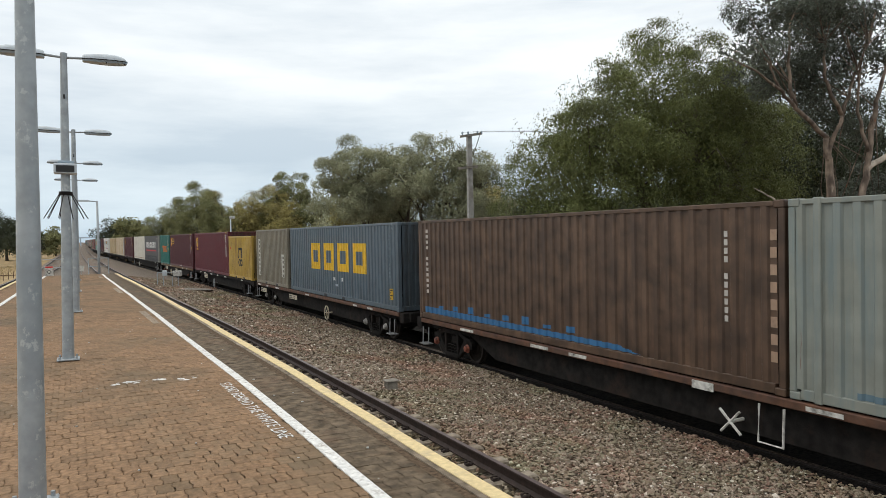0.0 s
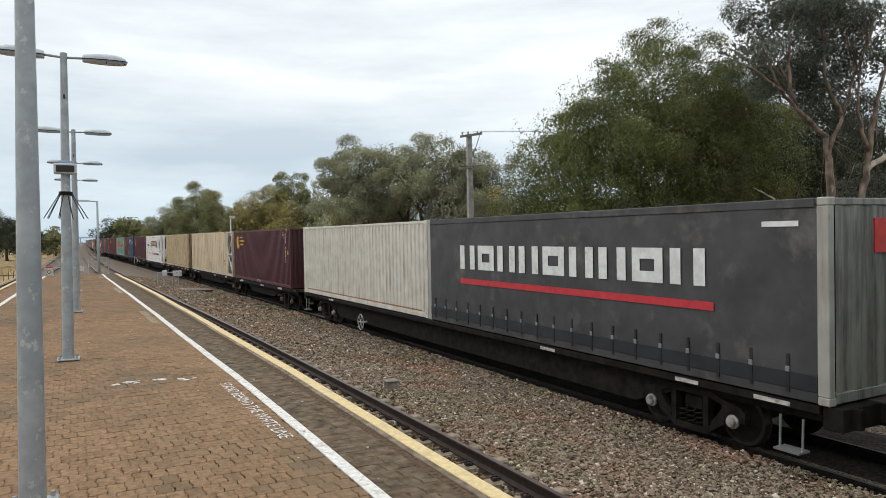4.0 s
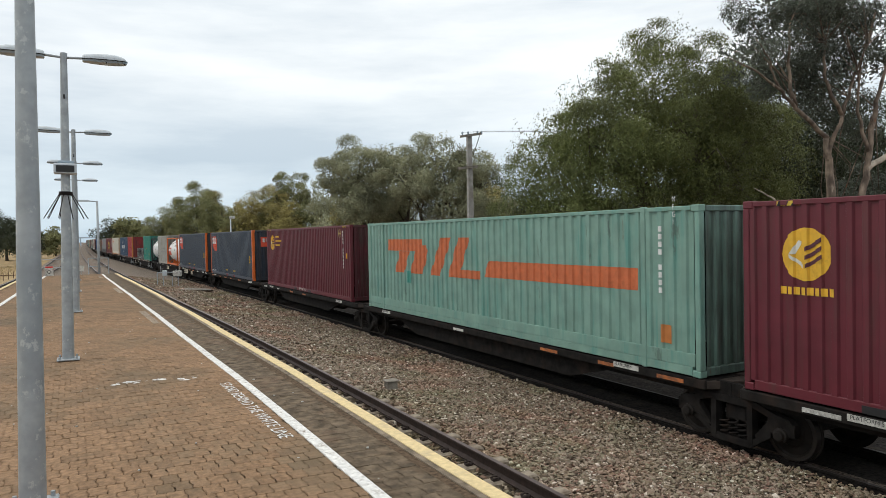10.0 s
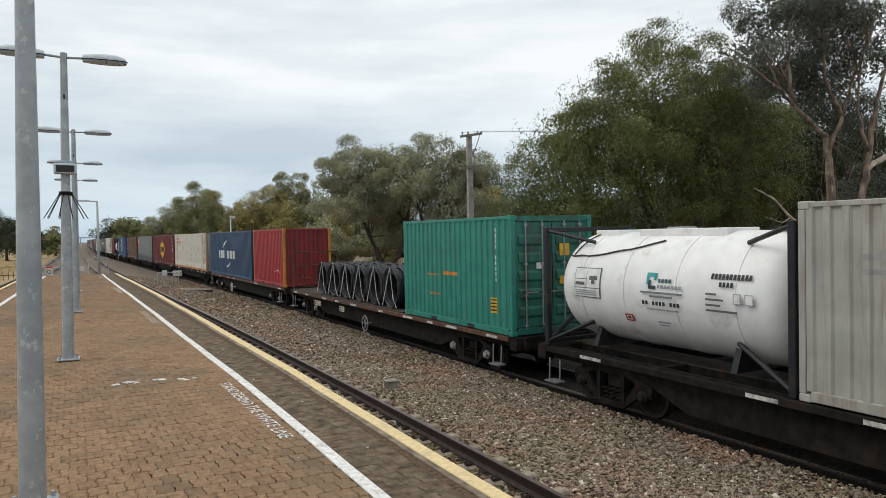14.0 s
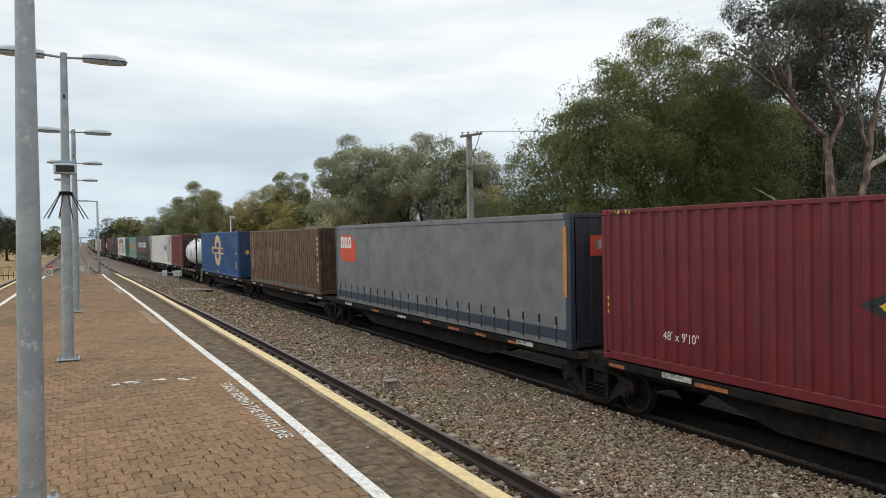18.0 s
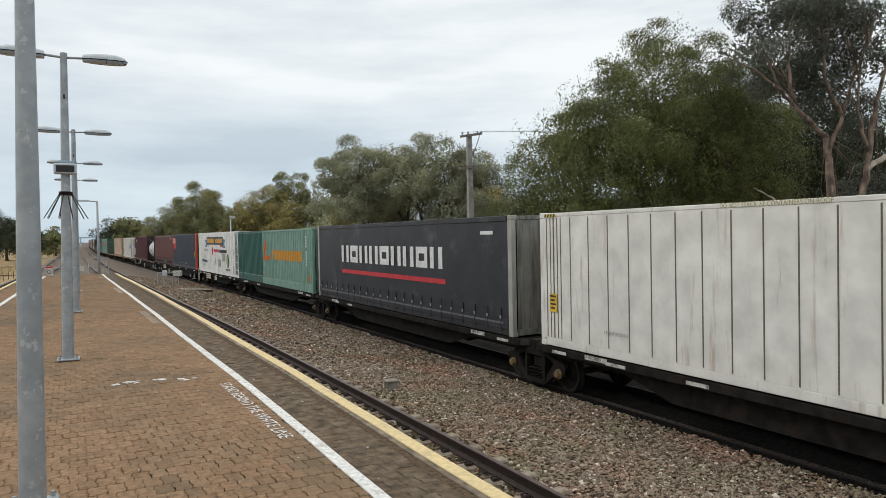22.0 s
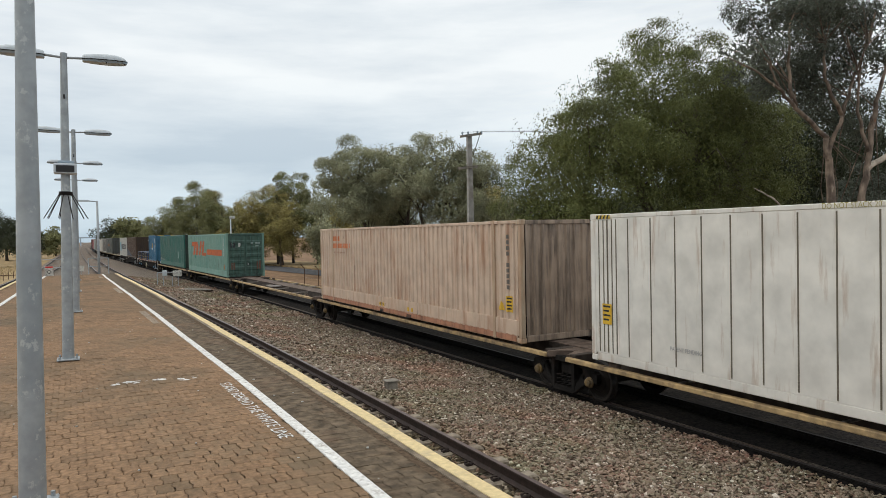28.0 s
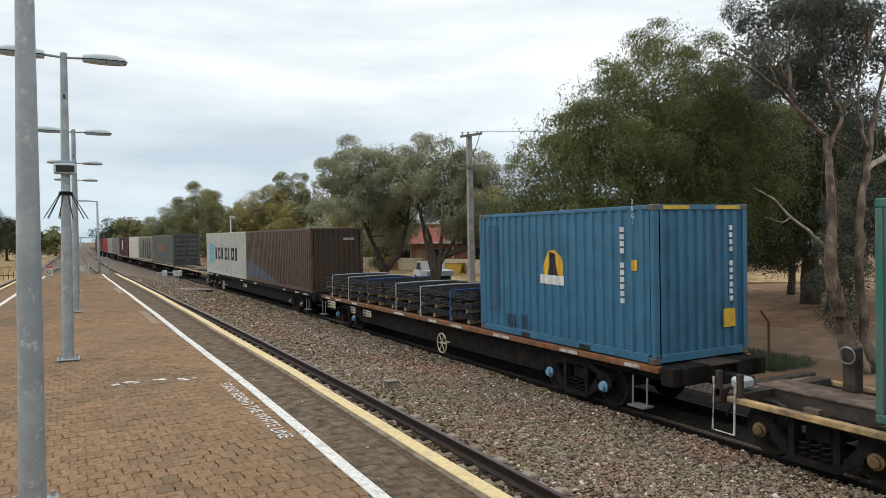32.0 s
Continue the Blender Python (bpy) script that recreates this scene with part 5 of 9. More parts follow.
ride(wagon("yellow-brown flat wagon with pale brake wheel", 19.2, DK, "flat", mat("ochre_brown_sill", (0.16, 0.10, 0.05), 0.75, 0.1, 0.25, 4, dirt=(0.04, 0.10, 0.16), dirt_amount=0.12, dirt_scale=2.5), "orange", (-7.0, 7.2), [("wheel", 1.6, M_PLATE), ("board", 4.5, 1.5, 0.25), ("board", -1.5, 1.0, 0.2)], True), -236.0, -216.7, RAIL_Z)


# --- fifth wagon: black curtain-sided box and cream box
def block_marks(u0, u1, z0, z1, zr0, zr1):
    """Nine white blocks, solid and hollow by turns, over a red stripe."""
    s = []
    step_ = (u1 - u0) / 9
    for i in range(9):
        a = u0 + i * step_
        b = a + step_ * 0.82
        if i in (1, 4, 7):
            s.append(("frame", WHITE, a, b, z0, z1, 0.2))
        else:
            s += [("rect", WHITE, a, a + 0.24, z0, z1), ("rect", WHITE, b - 0.24, b, z0, z1)]
    return [("name_marking", "white block shapes", s), ("red_bar", "red stripe", [("rect", (0.50, 0.03, 0.04), u0, u1, zr0, zr1)])]


put(curtain_container("charcoal curtain-sided container with white blocks and red stripe", 12.24, 2.896, CURTCHAR, block_marks(1.96, 10.3, 1.55, 2.17, 1.16, 1.30) + [("serial", "small pale bars", [("rect", WHITE, 11.2, 11.8, 2.50, 2.58)])], post_mt=GREY_T, hem_mt=CURTBLACK, near_marks=[(-0.2, 0.75, 2.1, 2.6, RED)]), -215.51, -203.27)
put(box_container("cream-white steel container with rust along the floor", 12.192, 2.896, OFFWHITE, [("stain", "rust runs", [("rect", (0.32, 0.16, 0.08), 0.5, 11.8, 0.172, 0.22)])], near="fold", posts=()), -203.17, -190.98)
ride(wagon("dark flat wagon with white bearing caps", 24.9, DK, "flat", DARK, "white", (-9.6, 9.8), [("wheel", 5.2, M_REFLECT)], True), -215.7, -190.75, RAIL_Z)

# --- first five-platform wagon
maroon_box(-188.85, -176.6, "dark maroon steel container with yellow disc and bars")
put(plain_container("cream insulated container with ribbed sides and cooling unit", 14.62, 2.9, mat("cream_panel", (0.58, 0.47, 0.32), 0.5, 0.0, 0.12, 1.0, dirt=(0.42, 0.25, 0.12), dirt_amount=0.46, dirt_scale=0.9, streak=0.25), [caution(12.3, 0.66, YELLOW, 0.34, 0.4), ("patch", "grey patch", [("rect", (0.3, 0.29, 0.27), 7.55, 7.95, 0.26, 0.80)]), ("roof_hazard", "dark stripes", hazard(12.4, 12.9, 2.80))], seam=0.6, seam_mt=mat("seam_brown", (0.33, 0.24, 0.14), 0.6), tail=1.5, text=[("PATENT PENDING", 12.1, 0.3, 0.10, ORANGE)], post_mt=paint((0.56, 0.49, 0.37), (0.30, 0.20, 0.12), 0.2)), -176.1, -161.52)
put(box_container("tan steel container with sooty end", 12.192, 2.896, CREAM, [("name_marking", "upright brown bars", [("rect", (0.26, 0.13, 0.06), 11.92, 12.05, 2.32 - i * 0.245, 2.48 - i * 0.245) for i in range(8)]), ("serial", "dark serial marks", id_bars((0.2, 0.13, 0.08), 11.0, 2.55, 11)), ("seam_low", "rust runs", [("rect", (0.30, 0.16, 0.07), 0.3, 11.9, 0.172, 0.21)])], near="fold", pitch=0.29, pockets=(5.0, 7.1), post_mt=CREAM, near_mt=paint((0.34, 0.24, 0.14), (0.025, 0.02, 0.016), 0.75)), -159.2, -146.97)


def banner_box(near, far, L, W, first):
    ta = 1.5
    if first:
        A_, B_, Z0, Z1 = 5.06, 9.57, 1.74, 2.31
        m = [("yellow_band", "yellow upright bands", [("rect", (0.62, 0.36, 0.03), 0.84, 1.05, 0.18, 2.8), ("rect", (0.62, 0.36, 0.03), 12.75, 12.95, 0.18, 2.8)])]
    else:
        A_, B_, Z0, Z1 = 3.36, 9.0, 2.03, 2.58
        m = []
    s = [("poly", (0.04, 0.20, 0.38), [(A_ - 0.66, Z1 - 0.18), (A_, Z1 - 0.18), (A_, Z0 - 0.18), (A_ - 0.66, Z0 - 0.18), (A_ - 0.4, Z0 + 0.1)]),
         ("poly", (0.04, 0.20, 0.38), [(B_, Z1 - 0.15), (B_ + 0.66, Z1 - 0.2), (B_ + 0.35, Z0 + 0.05), (B_ + 0.66, Z0 - 0.2), (B_, Z0 - 0.2)]),
         ("rect", (0.02, 0.03, 0.05), A_, B_, Z0, Z1)]
    n = 15
    for i in range(n):
        if i == 7:
            continue
        a = A_ + 0.2 + i * (B_ - A_ - 0.4) / n
        s.append(("rect", (0.66, 0.32, 0.04), a, a + (B_ - A_ - 0.4) / n * 0.74, Z0 + 0.12, Z1 - 0.12))
    m.append(("banner", "dark banner with orange blocks and blue ribbon tails", s))
    m.append(("ribbon", "red ribbon folds", [("poly", (0.45, 0.06, 0.04), [(A_ + 0.1, Z0), (A_ + 0.6, Z0), (A_ + 0.6, Z0 - 0.17)]), ("poly", (0.45, 0.06, 0.04), [(B_ - 1.0, Z0), (B_, Z0), (B_, Z0 - 0.2), (B_ - 0.9, Z0 - 0.12)])]))
    if first:
        m.append(("globe", "green globe with dark ribbon", [("ring", (0.10, 0.32, 0.26), 2.55, 1.84, 0.30, 0.34), ("ring", (0.10, 0.32, 0.26), 2.55, 1.84, 0.30, 0.33, 0.45), ("poly", (0.02, 0.05, 0.10), [(1.6, 1.94), (3.6, 1.9), (3.6, 1.72), (1.6, 1.76)])]))
        m.append(("red_disc", "red disc", [("disc", (0.55, 0.02, 0.06), 6.28, 0.95, 0.23)]))
        m.append(("name_marking", "red and black bars", [("rect", (0.55, 0.02, 0.06), 6.92 + i * 0.31, 7.15 + i * 0.31, 0.80, 0.97) for i in range(6)] + [("rect", BLACK, 8.95 + i * 0.28, 9.17 + i * 0.28, 0.77, 0.97) for i in range(9)]))
        m.append(("leaf_emblem", "blue disc with yellow and green leaf", [("disc", (0.02, 0.10, 0.26), 11.75, 1.95, 0.52, 0.85), ("disc", (0.62, 0.50, 0.06), 11.62, 1.92, 0.38, 0.55), ("disc", (0.10, 0.34, 0.10), 11.85, 1.92, 0.36, 0.5)]))
        m.append(("leaf_marking", "black bars", [("rect", BLACK, 11.2 + i * 0.135, 11.3 + i * 0.135, 1.14, 1.26) for i in range(12) if i != 7]))
        m.append(caution(1.58, 0.82, YELLOW, 0.26, 0.38))
        m.append(("roof_label", "yellow roof label", [("rect", YELLOW, 6.2, 8.2, 2.68, 2.78)]))
        tx = [("All Divisions of", 3.0, 0.78, 0.30, BLACK), ("46'6\"", 11.2, 0.26, 0.32, (0.45, 0.03, 0.05)), ("DO NOT STACK 20' CONTAINERS ON ROOF", 6.24, 2.69, 0.10, BLACK)]
    else:
        m.append(("globe", "green globe with grey ribbon", [("ring", (0.16, 0.36, 0.14), 2.45, 0.83, 0.36, 0.40), ("ring", (0.16, 0.36, 0.14), 2.45, 0.83, 0.34, 0.38, 0.45), ("poly", (0.05, 0.07, 0.09), [(1.4, 0.94), (3.45, 0.90), (3.45, 0.72), (1.4, 0.76)])]))
        m.append(("red_disc", "red disc", [("disc", (0.55, 0.02, 0.06), 5.42, 1.58, 0.27, 0.85)]))
        m.append(("name_marking", "red and black bars", [("rect", (0.55, 0.02, 0.06), 6.0 + i * 0.31, 6.24 + i * 0.31, 1.54, 1.72) for i in range(6)] + [("rect", BLACK, 7.9 + i * 0.25, 8.1 + i * 0.25, 1.50, 1.70) for i in range(9)]))
        m.append(("leaf_emblem", "dark disc with yellow leaf", [("disc", (0.02, 0.07, 0.08), 10.36, 0.98, 0.44, 0.85), ("disc", (0.55, 0.45, 0.06), 10.30, 0.96, 0.32, 0.6), ("disc", (0.20, 0.30, 0.06), 10.42, 0.96, 0.26, 0.5)]))
        m.append(("leaf_marking", "black bars", [("rect", BLACK, 9.7 + i * 0.11, 9.79 + i * 0.11, 0.36, 0.47) for i in range(12) if i != 7]))
        m.append(("grey_patch", "worn grey patches", [("rect", (0.33, 0.32, 0.29), 7.35, 8.15, 0.55, 1.05), ("rect", (0.33, 0.32, 0.29), 8.6, 9.4, 0.95, 1.45), ("poly", (0.3, 0.3, 0.28), [(6.2, 0.85), (6.42, 0.62), (6.64, 0.85), (6.42, 1.1)])]))
        m.append(("edge_marking", "black stripes on the end post", [("poly", BLACK, [(12.05, 0.2 + i * 0.09), (12.2, 0.26 + i * 0.09), (12.2, 0.30 + i * 0.09), (12.05, 0.24 + i * 0.09)]) for i in range(5)] + [("poly", BLACK, [(12.05, 1.3 + i * 0.09), (12.2, 1.36 + i * 0.09), (12.2, 1.40 + i * 0.09), (12.05, 1.34 + i * 0.09)]) for i in range(5)]))
        tx = [("All Divisions of", 2.3, 1.5, 0.30, BLACK), ("\n".join("TOP LIFT ONLY"), 11.62, 1.66, 0.085, (0.25, 0.25, 0.25))]
        ta = 1.0
    return put(plain_container("white insulated container with dark banner, coloured emblems and cooling unit", L, 2.9, WHITEP, m, seam=0.46 if not first else 0.75, tail=ta, text=tx, seam_mt=mat("seam_grey", (0.42, 0.42, 0.4), 0.6)), near, far)


banner_box(-145.22, -130.62, 14.62, 2.5, True)
put(box_container("maroon steel container with yellow disc", 12.192, 2.896, MAROON, pitch=0.217, marks=disc_logo(1.07, 2.2, 0.38, 0) + [("name_marking", "yellow bars", [("rect", LEMON, 0.66 + i * 0.11, 0.74 + i * 0.11, 1.64, 1.76) for i in range(8)]), ("serial", "pale marks", id_bars(WHITE, 11.4, 2.7, 11))], text=[("EMPTY LIFT ONLY", 5.75, 0.2, 0.16, WHITE)], pockets=(5.0, 7.1)), -129.53, -117.32)

# --- second five-platform wagon
put(box_container("navy blue steel container with white animal-like emblem and scuffs", 6.058, 2.896, NAVY, [("emblem", "white angular emblem", [("poly", WHITE, [(0.75, 2.05), (1.15, 2.0), (1.45, 2.28), (1.3, 2.45), (0.95, 2.2)]), ("poly", WHITE, [(1.1, 2.4), (1.35, 2.25), (1.7, 2.3), (1.5, 2.12), (1.65, 2.0), (1.25, 2.02)]), ("poly", WHITE, [(1.15, 2.62), (1.45, 2.42), (1.3, 2.3)])]), ("name_marking", "white bars", [("rect", WHITE, 1.85 + i * 0.29, 2.07 + i * 0.29, 2.30, 2.50) for i in range(6)]), ("round_mark", "red and white patch", [("poly", WHITE, [(4.68, 2.52), (4.85, 2.6), (5.3, 2.05), (5.15, 1.98)]), ("poly", RED, [(4.85, 2.45), (4.95, 2.5), (5.12, 2.25), (5.05, 2.2)])]), ("scuff", "white scuffs", [("rect", WHITE, 2.9, 3.05, 1.72, 1.85), ("rect", WHITE, 3.35, 3.5, 1.68, 1.84), ("rect", WHITE, 4.35, 4.45, 1.95, 2.03), ("rect", WHITE, 0.8, 0.9, 1.5, 1.58)]), caution(5.25, 0.38, YELLOW, 0.32, 0.36), ("serial", "white serial marks", id_bars(WHITE, 5.4, 2.6, 10))], near="fold", end_marks=[(-0.7, -0.55, 2.30, 2.42, WHITE), (-0.5, -0.35, 2.30, 2.42, WHITE), (-0.3, -0.15, 2.30, 2.42, WHITE), (-0.1, 0.05, 2.30, 2.42, WHITE)], pockets=(2.0, 4.1)), -115.40, -109.30)
put(box_container("dark red steel container with yellow disc", 6.058, 2.896, MAROON2, pitch=0.217, marks=disc_logo(1.03, 2.1, 0.38, 0) + [("name_marking", "yellow bars", [("rect", LEMON, 0.64 + i * 0.105, 0.72 + i * 0.105, 1.52, 1.63) for i in range(8)]), caution(5.2, 0.45, YELLOW, 0.3, 0.4), ("roof_hazard", "striped edge", hazard(0.6, 0.95, 2.80))], text=[code_at(5.5, 2.6, WHITE, "2\nE\nG\n1")], pockets=(2.0, 4.1)), -109.26, -103.20)


def slanted_mark(kind):
    """Orange slanting block shapes with a long bar, as faded paint."""
    O = (0.52, 0.13, 0.045)
    s = [("poly", O, [(1.66, 1.98), (1.78, 2.34), (4.3, 2.34), (4.15, 1.98)]), ("poly", O, [(2.25, 1.30), (2.95, 1.30), (3.35, 1.97), (2.65, 1.97)])]
    s += [("poly", O, [(3.45, 1.30), (4.25, 1.30), (4.65, 2.0), (4.5, 2.16), (3.95, 2.16), (3.55, 1.6)]), ("poly", O, [(4.75, 1.30), (5.35, 1.30), (6.05, 2.38), (5.45, 2.38)]), ("poly", O, [(5.85, 1.30), (6.45, 1.30), (7.05, 2.38), (6.45, 2.38)]), ("poly", O, [(6.46, 1.30), (7.55, 1.30), (7.6, 1.52), (6.56, 1.52)])]
    s.append(("poly", O, [(7.75, 1.38), (13.2, 1.38), (13.2, 1.79), (8.0, 1.79)]))
    return ("emblem", "faded orange slanting shapes and a long bar", s)


def slant_box(label, mt, near="fold", marks=None, deck=DECK):
    return box_container(label, 14.63, 2.896, mt, near_mt=paint((0.078, 0.150, 0.122), (0.03, 0.045, 0.038), 0.6) if near == "doors" else None, marks=[marks or slanted_mark(0), ("orange_label", "orange label", [("rect", (0.45, 0.16, 0.04), 13.75, 14.0, 0.5, 0.82)]), ("serial", "white serial marks", id_bars(WHITE, 13.72, 2.55, 9)), ("repair", "darker repair patch", [("rect", (0.05, 0.25, 0.20), 3.2, 3.5, 1.0, 1.36)])], W=2.5, posts=(1.29, 13.34), near=near, band=0.22, text=[code_at(14.05, 2.55, WHITE, "M\nF\nG\n1")], rod_mt=paint((0.085, 0.190, 0.155), (0.03, 0.045, 0.038), 0.5) if near == "doors" else mt,
                         end_marks=[(-0.98, -0.68, 1.95, 2.28, (0.03, 0.03, 0.035)), (-0.92, -0.80, 2.05, 2.24, (0.6, 0.6, 0.58)), (-0.47, -0.31, 2.0, 2.24, (0.62, 0.62, 0.60)), (0.36, 0.50, 2.18, 2.28, (0.3, 0.38, 0.36)), (0.64, 0.96, 2.18, 2.28, (0.34, 0.42, 0.40)), (0.66, 0.90, 2.0, 2.1, (0.3, 0.38, 0.36)), (0.72, 0.98, 0.5, 1.05, (0.16, 0.07, 0.045)), (-0.95, -0.70, 0.5, 0.95, (0.15, 0.075, 0.05)), (-0.88, -0.83, 0.80, 0.90, (0.6, 0.6, 0.6)), (0.13, 0.18, 0.78, 0.90, (0.6, 0.6, 0.6))] if near == "doors" else ())


put(slant_box("pale green long steel container with faded orange stripe", PALEGREEN), -102.36, -87.72)
maroon_box(-85.90, -73.7, "dark red steel container with yellow disc and bars", 3, MAROON2)


def slate_box(near, label, load_words=True, post_mt=ORANGEF):
    R_ = (0.58, 0.07, 0.03)
    s = [("poly", R_, [(0.52, 2.61), (1.78, 2.61), (2.05, 2.28), (2.05, 1.60), (1.25, 1.60), (0.52, 2.0)])]
    for i in range(3):
        s += [("frame", WHITE, 0.58 + i * 0.41, 0.92 + i * 0.41, 2.10, 2.52, 0.12)]
    c = box_container(label, 12.192, 2.896, SLATEGREY, [("emblem", "red cut-corner patch with white shapes", s), ("lift_labels", "yellow labels", [("rect", YELLOW, 4.85, 5.3, 0.36, 0.43), ("rect", YELLOW, 7.0, 7.5, 0.36, 0.43)]), caution(11.3, 1.0, YELLOW, 0.3, 0.4)], post_mt=post_mt, near="fold", pockets=(5.12, 7.22), pocket_edge=ink((0.55, 0.05, 0.04)), cast_mt=ORANGEF,
                      end_marks=[(-0.75, 0.35, 1.95, 2.5, R_), (-0.65, -0.4, 2.2, 2.42, WHITE), (-0.32, -0.07, 2.2, 2.42, WHITE), (0.01, 0.26, 2.2, 2.42, WHITE), (-0.2, 0.15, 0.7, 1.05, YELLOW)],
                      text=[("40' 9'10 VERTICAL LOAD BAR", 0.3, 0.19, 0.13, WHITE)] if load_words else [])
    for sx in (-1, 1):
        for y0, y1 in ((-6.096, -5.90), (6.06, 6.096)):
            part("edge_panel", Shape().chamfer_box(*sorted((sx * 1.232, sx * 1.21)), y0, y1, 0.12, 2.78, 0.005), post_mt, c, "orange end post")
    return put(c, near, near + 12.192)


slate_box(-70.50, "dark slate steel container with orange end posts and red patch")
slate_box(-56.28, "dark slate steel container with orange end posts and red patch")


def pack(label, spans, sill_mt, kind, deck_z, cap, strips=True, orange=False, boards=(), first_no=1):
    """An articulated set: each platform is a wagon; platforms share the bogies between them."""
    n = len(spans)
    for i, (a, b) in enumerate(spans):
        over = 2.7 if kind == "skel" else 0.35
        lo = a - over if i == 0 else 0.5 * (a + spans[i - 1][1])
        hi = b + over if i == n - 1 else 0.5 * (b + spans[i + 1][0])
        L = hi - lo
        bg = []
        if i == 0:
            bg.append(-L / 2 + 1.7)
        bg.append(L / 2 - 0.02 if i < n - 1 else L / 2 - 1.7)
        ex = [] if kind == "skel" else [("platform", -L / 2 + 2.2, n - i + first_no - 1), ("platform", L / 2 - 2.4, n - i + first_no - 1)]
        if i in boards:
            ex += [("board", L / 2 - 4.3, 1.75, 0.36), ("board", L / 2 - 6.9, 0.75, 0.24)]
        w = wagon(label, L, deck_z - RAIL_Z, kind, sill_mt, cap, bg, ex, strips, orange, name="articulated_wagon")
        if i == n - 1:
            d = deck_z - RAIL_Z
            for y in (L / 2 - 0.15, L / 2 - 0.55):
                part("end_stanchion", Shape().chamfer_box(-1.22, -1.12, y - 0.04, y + 0.04, d - 0.12, d + 0.30, 0.01), M_DECK, w)
            part("footstep", Shape().tube([(-1.24, L / 2 - 0.1, d + 0.2), (-1.28, L / 2 - 0.1, 0.30), (-1.28, L / 2 - 0.52, 0.30), (-1.24, L / 2 - 0.52, d + 0.2)], 0.02, 6), M_REFLECT, w, "pale hoop-shaped footstep")
            part("end_beam", Shape().chamfer_box(-1.22, 1.22, L / 2 - 0.2, L / 2 - 0.02, d - 0.22, d + 0.02, 0.02), M_DECK, w)
            part("coupler", Shape().chamfer_box(-0.11, 0.11, L / 2 - 0.3, L / 2 + 0.6, d - 0.42, d - 0.18, 0.03), M_DARKSTEEL, w)
            part("brake_valve", Shape().chamfer_box(-1.05, -0.75, L / 2 - 0.5, L / 2 - 0.25, d + 0.02, d + 0.2, 0.04), M_LAMP_GREY, w)
            part("air_hose", Shape().tube([(-0.3, L / 2, d - 0.15), (-0.32, L / 2 + 0.25, d - 0.35), (-0.3, L / 2 + 0.45, d - 0.7)], 0.025, 6), M_BLACK, w)
            if kind == "skel":
                st = part("brake_stand", Shape().chamfer_box(0.30, 0.48, L / 2 - 1.5, L / 2 - 1.25, d - 0.02, d + 0.72, 0.03), M_DECK, w)
                ring = [(0.24, L / 2 - 1.38 + 0.13 * math.cos(a), d + 0.58 + 0.13 * math.sin(a)) for a in np.linspace(0, 2 * math.pi, 15)[:-1]]
                part("brake_wheel", Shape().tube(ring, 0.014, 5, closed=True), M_STRAPSTEEL, st)
        ride(w, lo, hi, RAIL_Z)


pack("low dark articulated container wagon", [(-188.85, -176.6), (-176.1, -161.52), (-159.2, -146.97), (-145.22, -130.62), (-129.53, -117.32)], DARK, "pack", DECK, "yellow", True, False, (4,))
pack("low dark articulated container wagon", [(-115.40, -103.20), (-102.36, -87.72), (-85.90, -73.7), (-70.5, -58.3), (-56.28, -44.08)], DARK, "pack", DECK, "dark", True, True, (4,))

# --- tank, grey box, tank on one wagon
S_RED = (0.58, 0.07, 0.03)
put(tank_container("white tank in an orange frame with red patch", ORANGEF, [("emblem", "red patch with white shapes", [("rect", S_RED, 0.6, 2.1, 0.95, 1.65), ("rect", WHITE, 0.7, 1.05, 1.3, 1.52), ("rect", WHITE, 1.12, 1.47, 1.3, 1.52), ("rect", WHITE, 1.54, 1.89, 1.3, 1.52)]), ("serial", "small dark bars", [("rect", BLACK, 3.7 + i * 0.1, 3.77 + i * 0.1, 1.78, 1.88) for i in range(9)] + [("rect", BLACK, 4.1, 4.5, 1.5, 1.54), ("rect", BLACK, 4.1, 4.6, 1.4, 1.44), ("rect", YELLOW, 4.5, 4.7, 1.05, 1.3)])], box_frame=True), -42.60, -36.50)
put(box_container("light grey steel container with faded grey lettering bars", 6.058, 2.85, GREY_T, [("ghost_bar", "faded darker bars", [("rect", (0.28, 0.27, 0.26), 2.2, 4.9, 1.45, 1.62), ("rect", (0.28, 0.27, 0.26), 1.6, 5.1, 1.15, 1.26), ("rect", (0.29, 0.28, 0.27), 0.9, 2.0, 2.05, 2.12), ("rect", (0.29, 0.28, 0.27), 0.9, 2.4, 1.85, 1.92)]), ("serial", "dark serial marks", id_bars((0.2, 0.19, 0.18), 5.5, 2.4, 10))], near="fold", pitch=0.26), -36.42, -30.36)
TEAL_I = (0.03, 0.30, 0.30)
PALE_INK = (0.30, 0.31, 0.32)
